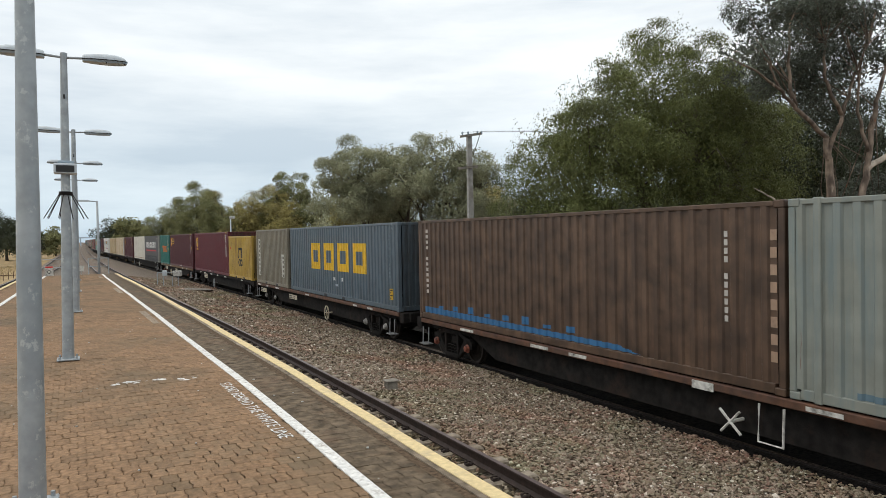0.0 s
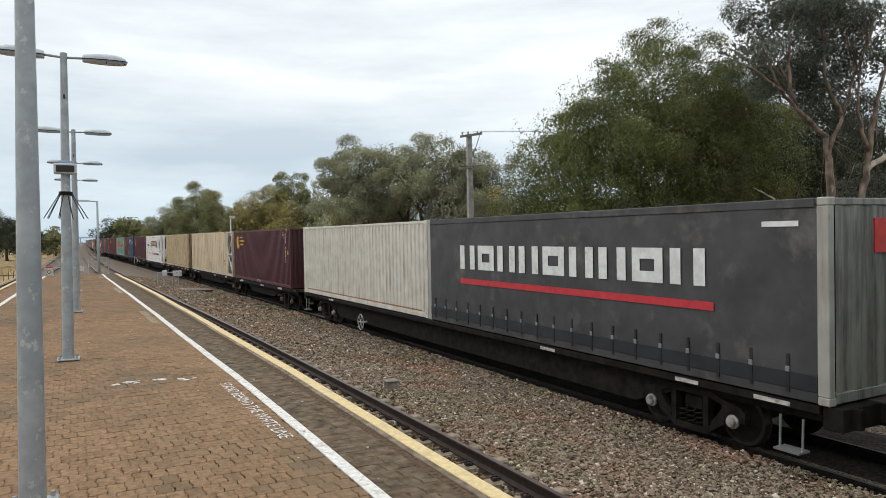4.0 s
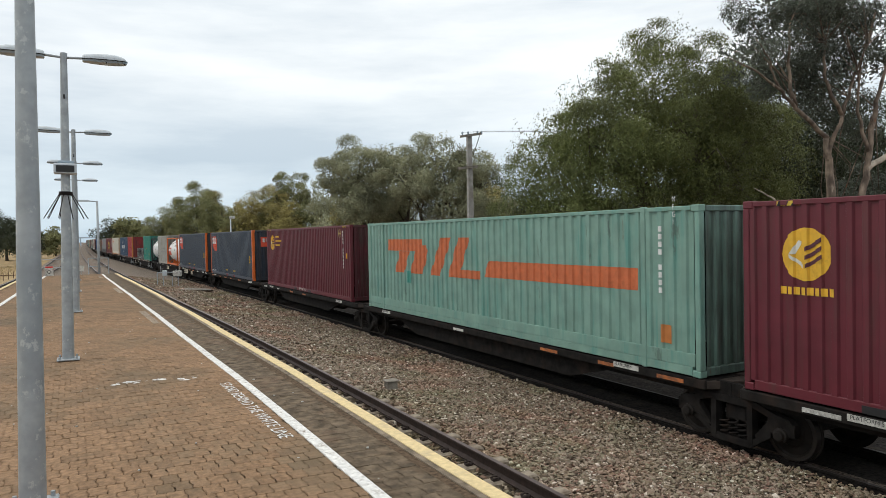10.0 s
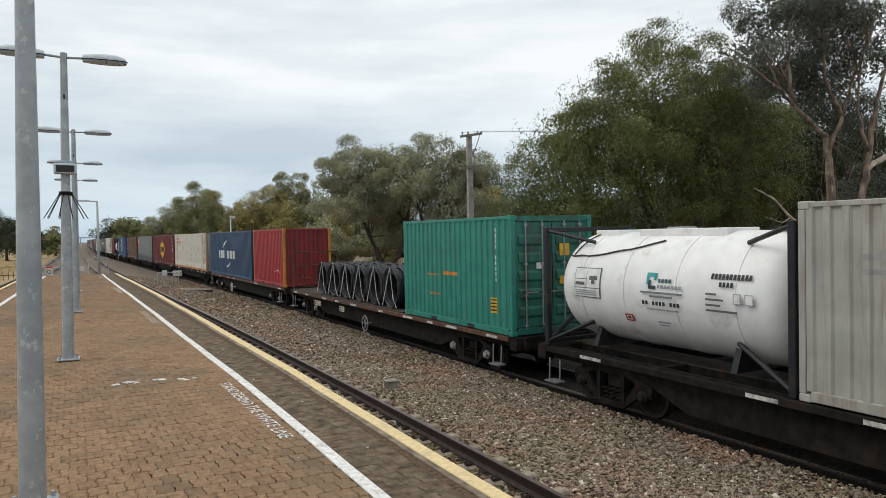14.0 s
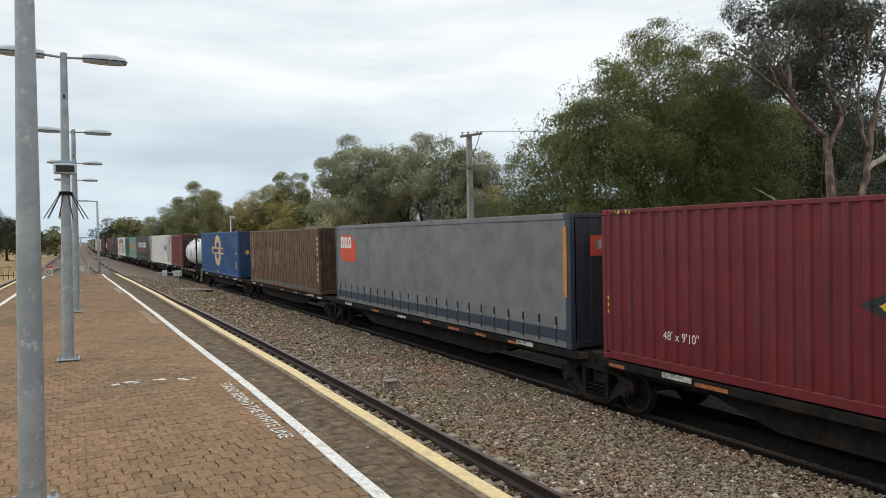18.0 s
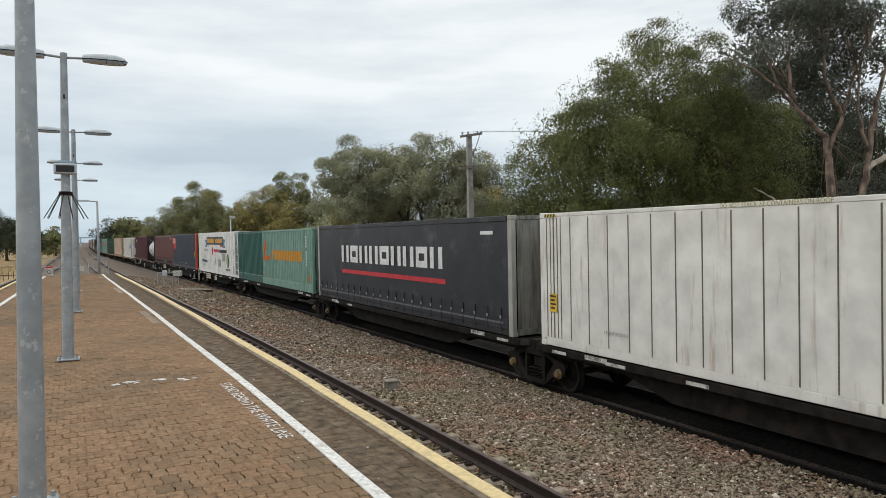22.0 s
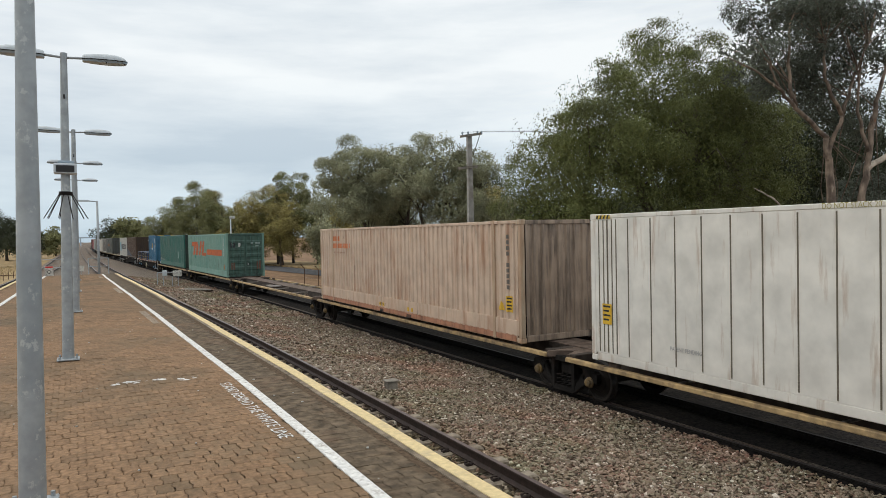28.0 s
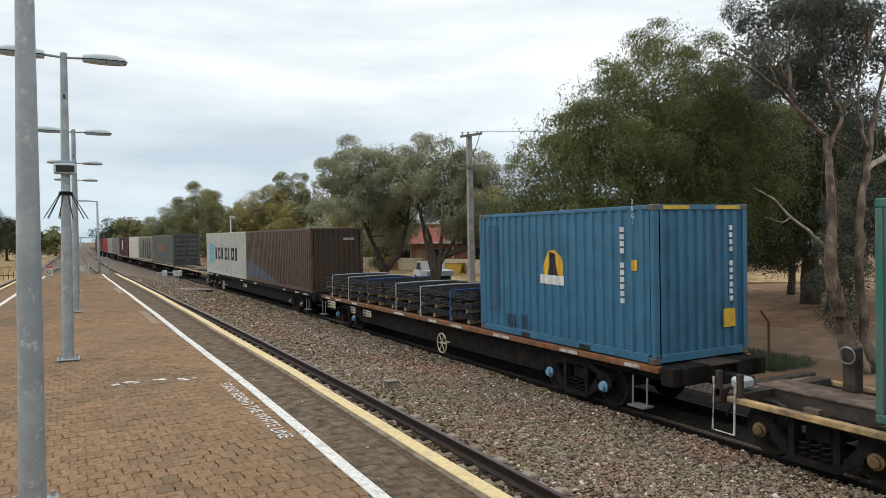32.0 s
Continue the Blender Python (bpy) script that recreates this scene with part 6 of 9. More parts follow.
DL = [("placard", "hazard placard", [("rect", (0.1, 0.1, 0.1), 0.95, 1.75, 1.14, 1.74), ("rect", WHITE, 0.965, 1.32, 1.52, 1.725), ("rect", WHITE, 0.965, 1.32, 1.34, 1.505), ("rect", WHITE, 1.335, 1.735, 1.34, 1.725), ("rect", WHITE, 0.965, 1.735, 1.155, 1.325), ("rect", (0.1, 0.1, 0.1), 1.42, 1.66, 1.50, 1.58), ("rect", (0.1, 0.1, 0.1), 1.49, 1.59, 1.42, 1.50), ("rect", (0.1, 0.1, 0.1), 1.0, 1.28, 1.39, 1.45)] + [("rect", PALE_INK, 1.0, 1.65, 1.19 + i * 0.04, 1.21 + i * 0.04) for i in range(3)]),
      ("emblem", "teal and dark square bracket emblem", [("rect", TEAL_I, 3.01, 3.25, 1.64, 1.71), ("rect", TEAL_I, 3.01, 3.07, 1.50, 1.71), ("rect", TEAL_I, 3.19, 3.25, 1.58, 1.71), ("rect", (0.02, 0.03, 0.035), 3.07, 3.25, 1.42, 1.48), ("rect", (0.02, 0.03, 0.035), 3.07, 3.13, 1.42, 1.58)]),
      ("name_marking", "small dark and grey bars", [("rect", (0.04, 0.1, 0.12), 3.29 + i * 0.085, 3.35 + i * 0.085, 1.54, 1.61) for i in range(4)] + [("rect", PALE_INK, 3.29 + i * 0.085, 3.35 + i * 0.085, 1.44, 1.50) for i in range(7)] + [("rect", (0.16, 0.17, 0.18), 2.89, 3.89, 1.34, 1.375), ("rect", (0.16, 0.17, 0.18), 3.12, 3.67, 1.27, 1.305), ("rect", PALE_INK, 3.02, 3.79, 1.04, 1.07)] + [("rect", BLACK, 2.93 + i * 0.085, 2.99 + i * 0.085, 1.13, 1.20) for i in range(11) if i not in (2, 7)]),
      ("serial", "dark serial bars", [("rect", BLACK, 4.45 + i * 0.075, 4.50 + i * 0.075, 1.66, 1.75) for i in range(11)] + [("rect", BLACK, 4.65 + i * 0.075, 4.70 + i * 0.075, 1.54, 1.62) for i in range(4)] + [("rect", (0.12, 0.12, 0.12), 4.40, 4.40 + (0.22, 0.36, 0.3, 0.62)[i], 1.40 - i * 0.09, 1.435 - i * 0.09) for i in range(4)] + [("rect", PALE_INK, 4.95, 5.10, 1.28, 1.45), ("rect", WHITE, 4.97, 5.08, 1.295, 1.435), ("rect", PALE_INK, 5.17, 5.33, 1.28, 1.45), ("rect", WHITE, 5.19, 5.32, 1.295, 1.435)]),
      ("warning_mark", "small red bordered mark", [("rect", (0.35, 0.04, 0.03), 2.36, 2.58, 0.76, 0.90), ("rect", (0.6, 0.5, 0.48), 2.40, 2.54, 0.785, 0.875), ("rect", BLACK, 2.43, 2.51, 0.81, 0.85)]), ("small_plate", "faint grey plate", [("rect", PALE_INK, 3.2, 3.5, 0.80, 0.83), ("rect", PALE_INK, 3.2, 3.45, 0.75, 0.77)])]
put(tank_container("white tank in a black steel frame with teal emblem", BLACKF, DL), -30.30, -24.24)
ride(wagon("dark low flat wagon carrying tanks", 19.3, DK, "flat", DARK, "dark", (-7.3, 7.4), [("wheel", 1.0, M_STRAPSTEEL), ("board", -4.0, 1.4, 0.3)], True), -43.2, -23.9, RAIL_Z)

# --- green box and wire coils on one wagon
put(box_container("emerald green steel container with orange scuffed marks", 6.058, 2.896, paint((0.025, 0.22, 0.165), (0.05, 0.15, 0.12), 0.2), [("worn_marks", "worn orange marks", [("rect", (0.55, 0.22, 0.04), 2.6, 3.35, 1.34, 1.44), ("rect", (0.35, 0.2, 0.08), 1.6, 2.3, 1.30, 1.36), ("rect", (0.35, 0.2, 0.08), 1.7, 2.4, 0.75, 0.82)]), caution(5.05, 0.5, YELLOW, 0.36, 0.38), ("serial", "white serial marks", id_bars(WHITE, 5.3, 2.6, 10))], near="doors", rod_mt=M_STRAPSTEEL, end_marks=[(-0.5, -0.3, 1.6, 1.75, WHITE), (0.2, 0.5, 1.9, 2.2, YELLOW), (0.2, 0.45, 1.2, 1.4, YELLOW)], pockets=(2.0, 4.1)), -22.95, -16.90)
w_coils = wagon("rust-brown flat wagon with end frames carrying wire coils", 19.0, DK, "flat", M_SILL_RUST, "white", (-7.0, 7.1), [("wheel", -0.2, M_STRAPSTEEL), ("board", 5.2, 0.9, 0.2), ("board", 2.2, 0.5, 0.2)], True)
ride(w_coils, -23.15, -4.0, RAIL_Z)
part("deck_plate", Shape().box(-1.2, 1.2, -3.0, 9.2, DK - 0.012, DK + 0.02), M_DECK, w_coils)
for y in (-3.2, 9.35):
    s = Shape()
    for x in (-1.1, 1.1):
        s.tube([(x, y, DK), (x, y, DK + 1.75)], 0.04, 6)
    for z in (0.5, 1.1, 1.75):
        s.tube([(-1.1, y, DK + z), (1.1, y, DK + z)], 0.03, 6)
    part("end_frame", s, M_SILL_RUST, w_coils)
for i in range(6):
    yc = -15.3 + i * 1.42
    c = thing("wire_rod_coil", "dark coil of steel wire rod strapped to the wagon", "wire coil", group="coils on the wagon")
    s = Shape()
    rng = random.Random(i)
    for k in range(46):
        rr = 0.66 - 0.012 * (k % 7) + rng.uniform(-0.02, 0.02)
        x0 = -1.0 + 2.0 * k / 45
        tilt = rng.uniform(-0.05, 0.05)
        s.tube([(x0 + tilt * math.cos(a), rr * math.cos(a), 0.68 + rr * math.sin(a)) for a in np.linspace(0, 2 * math.pi, 25)[:-1]], 0.026, 4, closed=True)
    tagged(part("winding", s, M_WIRE, c, fix=False), "dark coiled wire rod", kind="stuff")
    part("inner_winding", Shape().lathe([(-0.95, 0.48), (0.95, 0.48), (0.95, 0.60), (-0.95, 0.60), (-0.95, 0.48)], 24, "x", (0, 0, 0.68)), M_WIRE, c)
    part("chain", Shape().tube([(-1.05, -0.55, 0.05), (-1.05, -0.3, 0.35), (-1.02, 0.0, 1.35), (-1.05, 0.6, 0.05)], 0.018, 5), M_REFLECT, c)
    ride(c, yc, yc, DECK + 0.03)

# --- red box and dark blue box
REDB = paint((0.36, 0.03, 0.035), (0.15, 0.04, 0.03), 0.18)
put(box_container("red steel container with orange corner post", 6.058, 2.896, REDB, [("swoosh", "pale curved line", [("poly", CREAMINK, [(4.2, 0.7), (4.9, 0.85), (5.6, 0.62), (4.9, 0.78)])])], near="fold", post_mt=paint((0.50, 0.22, 0.04), RUST, 0.25), pockets=(2.0, 4.1)), -3.02, 3.05)
put(box_container("dark blue steel container with white emblem blocks", 12.192, 2.896, INKBLUE, [("name_marking", "white block shapes", [("rect", WHITE, 3.1 + i * 0.62, 3.55 + i * 0.62, 1.15, 1.66) for i in range(3)] + [("rect", WHITE, 5.6 + i * 0.85, 6.2 + i * 0.85, 1.15, 1.66) for i in range(3)]), ("swoosh", "white curved strokes", [("poly", WHITE, [(4.3, 1.8), (4.9, 2.2), (5.8, 2.36), (5.0, 2.05)]), ("poly", WHITE, [(5.2, 0.55), (6.1, 0.62), (6.8, 0.95), (6.0, 0.75)]), ("rect", RED, 8.4, 8.55, 1.1, 1.3)])], near="fold", pockets=(5.0, 7.1)), 3.63, 15.82)
ride(wagon("dark brown flat wagon with two boxes", 19.2, DK, "flat", M_SILL_RUST, "white", (-7.0, 7.2), [("wheel", 2.0, M_REFLECT)], True), -3.25, 16.05, RAIL_Z)

# --- third five-platform wagon
RC_INK = (0.56, 0.18, 0.07)


def rail_box(label, mt, edge, near, deck):
    c = box_container(label, 14.63, 2.896, mt, [("name_marking", "faded orange bars", [("rect", RC_INK, 1.58 + i * 0.19, 1.72 + i * 0.19, 2.40, 2.58) for i in range(4)] + [("rect", RC_INK, 1.58 + i * 0.19, 1.72 + i * 0.19, 2.12, 2.30) for i in range(10)] + [("rect", (0.4, 0.25, 0.18), 1.62 + i * 0.1, 1.69 + i * 0.1, 1.92, 1.98) for i in range(12)]),
                                                 caution(14.0, 0.70, YELLOW, 0.28, 0.38), ("triangle", "yellow warning triangle", [("poly", YELLOW, [(13.66, 0.72), (13.9, 0.72), (13.78, 0.95)])]), ("empty_label", "yellow label", [("rect", YELLOW, 6.2, 6.75, 0.22, 0.34), ("rect", YELLOW, 8.3, 8.85, 0.22, 0.34)]), ("serial", "dark serial marks", id_bars((0.15, 0.13, 0.11), 14.05, 2.55, 10)),
                                                 ("edge_band", "orange lower edge", [("rect", edge, 0.13, 14.5, 0.171, 0.185)])], W=2.5, posts=(1.52, 13.46), post_mt=paint((0.42, 0.27, 0.17), (0.50, 0.43, 0.32), 0.45), near="fold", band=0.36, text=[code_at(14.3, 2.55, (0.15, 0.13, 0.11), "M\nF\nG\n1"), ("EMPTY ONLY", 6.24, 0.235, 0.10, BLACK)], pockets=(6.4, 8.5))
    for sx in (-1,):
        part("painted_rail", Shape().box(-1.256, -1.249, -7.1, 7.1, 0.03, 0.165), paint(edge, RUST, 0.25), c, "orange painted floor rail")
    return put(c, near, near + 14.63, deck)


rail_box("off-white long steel container with orange floor rail", OFFWHITE, (0.55, 0.20, 0.07), 17.36, DECK)
LX = [("poly", BLACK, [(5.05, 1.45), (7.17, 0.35), (9.25, 1.45), (7.17, 2.50)]), ("rect", BLACK, 5.75, 8.6, 0.72, 2.18), ("poly", LEMON, [(5.3, 1.45), (7.17, 0.48), (9.0, 1.45), (7.17, 2.38)]), ("rect", LEMON, 5.95, 8.4, 0.84, 2.06)]
LX2 = [("rect", BLACK, 5.95 + i * 0.44, 6.30 + i * 0.44, 1.18, 1.68) for i in range(6)]
put(box_container("deep red long steel container with yellow star emblem", 14.63, 2.896, DEEPRED, [("emblem", "yellow star with dark outline and dark bars", LX + LX2), caution(13.9, 0.42, YELLOW, 0.26, 0.34), ("serial", "pale serial marks", id_bars(WHITE, 13.75, 2.6, 10)), ("roof_hazard", "striped edges", hazard(0.4, 0.8, 2.80) + hazard(13.6, 14.2, 2.80) + [("poly", YELLOW, [(0.16, 0.9 + i * 0.13), (0.2, 0.9 + i * 0.13), (0.2, 0.98 + i * 0.13), (0.16, 0.96 + i * 0.13)]) for i in range(3)])], W=2.5, near="fold", text=[("48' x 9'10\"", 1.6, 0.52, 0.22, WHITE)], end_marks=[(-0.9, -0.2, 1.6, 2.2, LEMON), (0.1, 0.35, 0.6, 0.95, YELLOW)], pockets=(6.3, 8.4)), 32.78, 47.45)
s_ = [("poly", (0.58, 0.07, 0.03), [(0.58, 2.50), (1.8, 2.50), (2.24, 2.2), (2.24, 1.51), (0.85, 1.51), (0.58, 1.75)])]
for i in range(3):
    s_ += [("frame", WHITE, 0.66 + i * 0.4, 0.99 + i * 0.4, 2.02, 2.43, 0.12)]
put(curtain_container("grey curtain-sided container with red patch and dark frame", 14.6, 2.88, CURTGREY, [("emblem", "red cut-corner patch with white shapes", s_), ("edge_label", "orange and yellow edge strip", [("rect", (0.55, 0.2, 0.03), 14.38, 14.5, 1.1, 2.6)])], post_mt=SLATEGREY, hem_mt=SLATEGREY, end_mt=SLATEGREY, near_marks=[(-0.7, 0.2, 1.95, 2.4, S_RED), (-0.6, -0.4, 2.1, 2.3, WHITE), (-0.35, -0.15, 2.1, 2.3, WHITE), (-0.1, 0.1, 2.1, 2.3, WHITE)]), 48.44, 63.03)
put(box_container("brown weathered steel container with pale ribs", 12.192, 2.85, paint((0.170, 0.092, 0.050), (0.075, 0.045, 0.030), 0.45, vary=0.3), near_mt=BROWNOX, marks=[("worn_patch", "pale worn patches", [("rect", (0.21, 0.14, 0.09), 3.9, 4.5, 1.0, 1.9), ("rect", (0.21, 0.14, 0.09), 5.2, 5.9, 1.1, 1.8)]), ("serial", "pale upright bars", id_bars((0.45, 0.42, 0.36), 11.9, 2.45, 9, 0.22, 0.1, 0.14)), ("left_serial", "pale serial", id_bars((0.42, 0.38, 0.32), 0.5, 2.6, 12, 0.16)), ("blue_edge", "blue edge", [("rect", (0.10, 0.19, 0.19), 0.2, 11.9, 0.172, 0.23)])], near="fold"), 65.20, 77.40)
put(box_container("bright blue steel container with cream ring emblem", 12.192, 2.896, BRIGHTBLUE, [("ring_emblem", "cream ring with a bar across", [("ring", CREAMINK, 6.03, 1.64, 0.60, 1.07, 1.03)]), ("name_board", "cream bar with dark blocks", [("poly", CREAMINK, [(4.07, 1.44), (7.94, 1.38), (7.94, 1.82), (4.07, 1.88)])]), ("name_marking", "dark blocks", [("rect", (0.03, 0.04, 0.12), 4.16 + i * 0.25, 4.35 + i * 0.25, 1.50, 1.76) for i in range(15) if i not in (8,)]), ("scuff", "dark round scuff", [("disc", (0.03, 0.05, 0.12), 10.8, 1.5, 0.2, 0.7), ("rect", (0.03, 0.06, 0.14), 4.4, 4.6, 1.9, 2.2), ("rect", (0.03, 0.06, 0.14), 7.2, 7.5, 1.85, 2.05)]), ("serial", "white serial marks", id_bars(WHITE, 11.42, 2.5, 10)), caution(11.45, 0.55, YELLOW, 0.26, 0.42), ("triangle", "yellow warning triangle", [("poly", YELLOW, [(11.55, 1.42), (11.8, 1.42), (11.68, 1.66)])]), ("lift_label", "yellow label", [("rect", YELLOW, 5.75, 6.35, 0.185, 0.26)])], near="doors", hatches=True, rod_mt=BRIGHTBLUE, W=2.45, pockets=(5.0, 7.1), text=[code_at(11.72, 2.5)], end_marks=[(-0.75, -0.55, 1.45, 1.7, YELLOW), (0.9, 1.05, 0.55, 0.85, YELLOW), (0.1, 0.5, 2.3, 2.38, WHITE), (0.1, 0.5, 1.6, 1.66, WHITE), (0.1, 0.45, 1.45, 1.5, WHITE)]), 80.62, 92.82)
pack("low dark articulated container wagon with orange strips", [(17.36, 31.95), (32.78, 47.45), (48.44, 63.03), (65.2, 77.4), (80.62, 92.82)], DARK, "pack", DECK, "dark", True, True, ())

# --- fourth five-platform wagon
put(tank_container("white tank in a dark steel frame with hazard placard", BLACKF, DL), 95.20, 101.28)
put(box_container("brick-red steel container with worn paint", 6.058, 2.85, paint((0.17, 0.035, 0.032), (0.09, 0.03, 0.03), 0.2), [caution(4.85, 0.5, (0.62, 0.26, 0.03), 0.32, 0.36), ("serial", "white serial marks", id_bars(WHITE, 4.95, 2.55, 11)), ("small_label", "yellow label", [("rect", LEMON, 5.3, 5.42, 1.65, 1.8)])], near="fold", text=[code_at(5.3, 2.5, WHITE, "2\nE\nG\n9")], pockets=(2.0, 4.1), posts=()), 101.72, 107.80)


def ribbed_box(label, near, mt, deck, L=14.62):
    B_ = (0.03, 0.08, 0.34)
    s = [("poly", B_, [(10.12 + i * 0.53, 1.36), (10.50 + i * 0.53, 1.36), (10.58 + i * 0.53, 1.80 + 0.16 * (i in (0, 3))), (10.20 + i * 0.53, 1.80 + 0.16 * (i in (0, 3)))]) for i in range(4)]
    m = [("emblem", "blue rounded block shapes", s), ("underline", "red line", [("rect", (0.5, 0.05, 0.05), 10.1, 12.2, 1.26, 1.285)]), ("arc", "pale orange and blue arc", [("poly", (0.6, 0.3, 0.2), [(10.9, 2.1), (11.4, 2.22), (11.9, 2.15), (11.4, 2.18)])]), caution(0.35, 0.75, YELLOW, 0.26, 0.4), ("roof_hazard", "striped edges", hazard(0.2, 0.6, 2.80) + hazard(12.3, 12.75, 2.80) + hazard(13.9, 14.4, 2.80))]
    tx = [("REFRIGERATED LOGISTICS", 10.1, 1.10, 0.155, (0.3, 0.33, 0.4)), ("PATENT PENDING", 2.1, 0.45, 0.10, (0.3, 0.3, 0.3)), ("DO NOT STACK 20' CONTAINERS ON ROOF", 4.9, 2.79, 0.11, (0.35, 0.3, 0.1))]
    return put(plain_container(label, L, 2.9, mt, m, seam=0.56, tail=0.95, text=tx, seam_mt=mat("seam_ochre", (0.13, 0.105, 0.07), 0.6), seams_close=(0.25, 0.38, 0.5, 0.62, 0.74, 12.45, 12.6, 12.75, 12.9, 13.2, 13.35, 13.5)), near, near + L, deck)


ribbed_box("white insulated container with blue emblem, ribs and cooling unit", 108.34, RIBWHITE, DECK)
put(curtain_container("black curtain-sided container with white blocks and red stripe", 14.6, 2.9, CURTBLACK, block_marks(2.93, 11.3, 1.50, 2.12, 1.08, 1.22) + [("serial", "small pale bars", [("rect", WHITE, 13.2, 13.8, 2.45, 2.54)]), ("stripe_box", "dull grey stripe on the hem", [("rect", (0.13, 0.13, 0.14), 0.4, 14.2, 0.28, 0.33)])], post_mt=GREY_T, hem_mt=CURTBLACK), 124.10, 138.71)
s_ = [("poly", (0.55, 0.15, 0.03), [(6.06, 1.35), (6.5, 1.35), (6.9, 2.32), (6.46, 2.32)]), ("poly", (0.55, 0.15, 0.03), [(6.06, 1.28), (7.4, 1.28), (7.5, 1.52), (6.2, 1.52)]), ("poly", (0.55, 0.15, 0.03), [(7.5, 1.30), (7.7, 1.30), (7.95, 1.62), (7.7, 1.62)]), ("rect", (0.55, 0.26, 0.03), 8.1, 13.0, 1.34, 1.62), ("rect", (0.55, 0.26, 0.03), 8.0, 13.0, 1.62, 1.82)]
put(box_container("green long container, half dark, half pale, with orange bar", 14.5, 2.85, PALEGREEN, [("dark_paint", "darker green half", [("rect", (0.018, 0.090, 0.073), 0.13, 5.95, 0.42, 2.72)]), ("emblem", "orange slanting shape and long bar", s_), ("orange_label", "orange label", [("rect", (0.45, 0.2, 0.04), 13.75, 14.05, 0.48, 0.78)]), ("rust_mark", "rust marks", [("rect", (0.4, 0.2, 0.07), 6.0, 6.15, 0.4, 0.55), ("rect", (0.4, 0.2, 0.07), 7.6, 7.75, 0.35, 0.5), ("rect", (0.4, 0.2, 0.07), 13.2, 13.3, 1.1, 1.9)]), ("serial", "white serial marks", id_bars(WHITE, 13.6, 2.5, 10))], W=2.5, posts=(1.3, 13.25), post_mt=None, band=0.2, near="fold"), 139.52, 154.0)
c = bpy.data.objects[TRAIN[-1][0].name]
for nm, z0, z1 in (("painted_skirt", 0.172, 0.376), ("painted_floor_rail", 0.02, 0.166), ("painted_roof_rail", 2.76, 2.836)):
    part(nm, Shape().box(-1.256, -1.2475, 1.30, 7.05, z0, z1), paint((0.020, 0.094, 0.076), RUST, 0.2), c, "dark green painted rail")
part("painted_post", Shape().box(-1.27, -1.262, 5.87, 6.02, 0.02, 2.84), paint((0.020, 0.094, 0.076), RUST, 0.2), c, "dark green lifting post")
banner_box(153.95, 167.25, 13.3, 2.5, False)
pack("low dark articulated container wagon", [(95.2, 107.8), (108.34, 122.96), (124.1, 138.71), (139.52, 154.0), (154.4, 167.25)], DARK, "pack", DECK, "yellow", True, False, (4,))

# --- slate box and maroon curtain box
slate_box(168.55, "dark slate steel container with red-orange end posts and red patch", False, paint((0.56, 0.075, 0.02), (0.2, 0.05, 0.03), 0.15))
put(curtain_container("faded maroon curtain-sided container with torn hem", 12.24, 2.84, CURTMAR, [("serial_patch", "pink serial patch", [("rect", (0.45, 0.10, 0.12), 11.4, 12.15, 2.45, 2.60)] + [("rect", WHITE, 11.45 + i * 0.075, 11.5 + i * 0.075, 2.49, 2.56) for i in range(9)]), ("tear", "green paint at the torn hem", [("poly", (0.05, 0.23, 0.18), [(7.0, 0.21), (7.75, 0.20), (7.8, 0.30), (7.62, 0.33), (7.5, 0.27), (7.3, 0.35), (7.1, 0.30)]), ("poly", (0.05, 0.23, 0.18), [(7.95, 0.20), (8.9, 0.21), (9.1, 0.27), (8.75, 0.32), (8.6, 0.27), (8.3, 0.37), (8.05, 0.33)])]), ("red_patch", "worn red patches above the hem", [("poly", (0.15, 0.02, 0.02), [(4.6, 0.42), (5.5, 0.42), (5.4, 0.58), (5.0, 0.52), (4.7, 0.56)]), ("poly", (0.13, 0.02, 0.02), [(2.6, 0.45), (3.3, 0.43), (3.2, 0.52), (2.8, 0.56)])])], post_mt=paint((0.075, 0.06, 0.05), RUST, 0.35), hem_mt=HEMMAR, rail_mt=paint((0.12, 0.10, 0.085), GRIME, 0.35)), 180.86, 193.10)
ride(wagon("dark flat wagon with pale bearing caps and brake wheel", 24.9, DK, "flat", DARK, "white", (-9.4, 9.8), [("wheel", 1.6, M_PLATE), ("board", 4.6, 1.7, 0.36)], True), 168.35, 193.3, RAIL_Z)

# --- tank and maroon box
put(tank_container("stained white tank in a black steel frame", BLACKF, [("placard", "red placard", [("rect", RED, 2.2, 2.4, 1.0, 1.25), ("rect", BLACK, 1.4, 1.7, 1.1, 1.4), ("rect", BLACK, 2.9, 3.4, 1.2, 1.25)])], tank_mt=mat("tank_stained", (0.60, 0.60, 0.58), 0.4, 0.0, 0.06, 3, dirt=(0.28, 0.27, 0.25), dirt_amount=0.45, dirt_scale=1.5)), 194.05, 200.12)
put(box_container("dull maroon steel container with small emblem", 12.192, 2.896, MAROON, pitch=0.217, marks=[("emblem", "small white emblem", [("poly", WHITE, [(0.6, 2.4), (1.2, 2.52), (1.0, 2.3)]), ("rect", WHITE, 0.9, 1.7, 2.25, 2.33)]), ("serial", "pale serial marks", id_bars(WHITE, 11.3, 2.65, 11))], near="fold", text=[code_at(11.65)], pockets=(5.0, 7.1)), 200.80, 213.02)
ride(wagon("brown flat wagon with white bearing caps", 19.8, DK, "flat", M_SILL_RUST, "white", (-7.2, 7.4), [("wheel", -1.0, M_REFLECT), ("board", 3.5, 1.2, 0.25)], True), 193.6, 213.4, RAIL_Z)

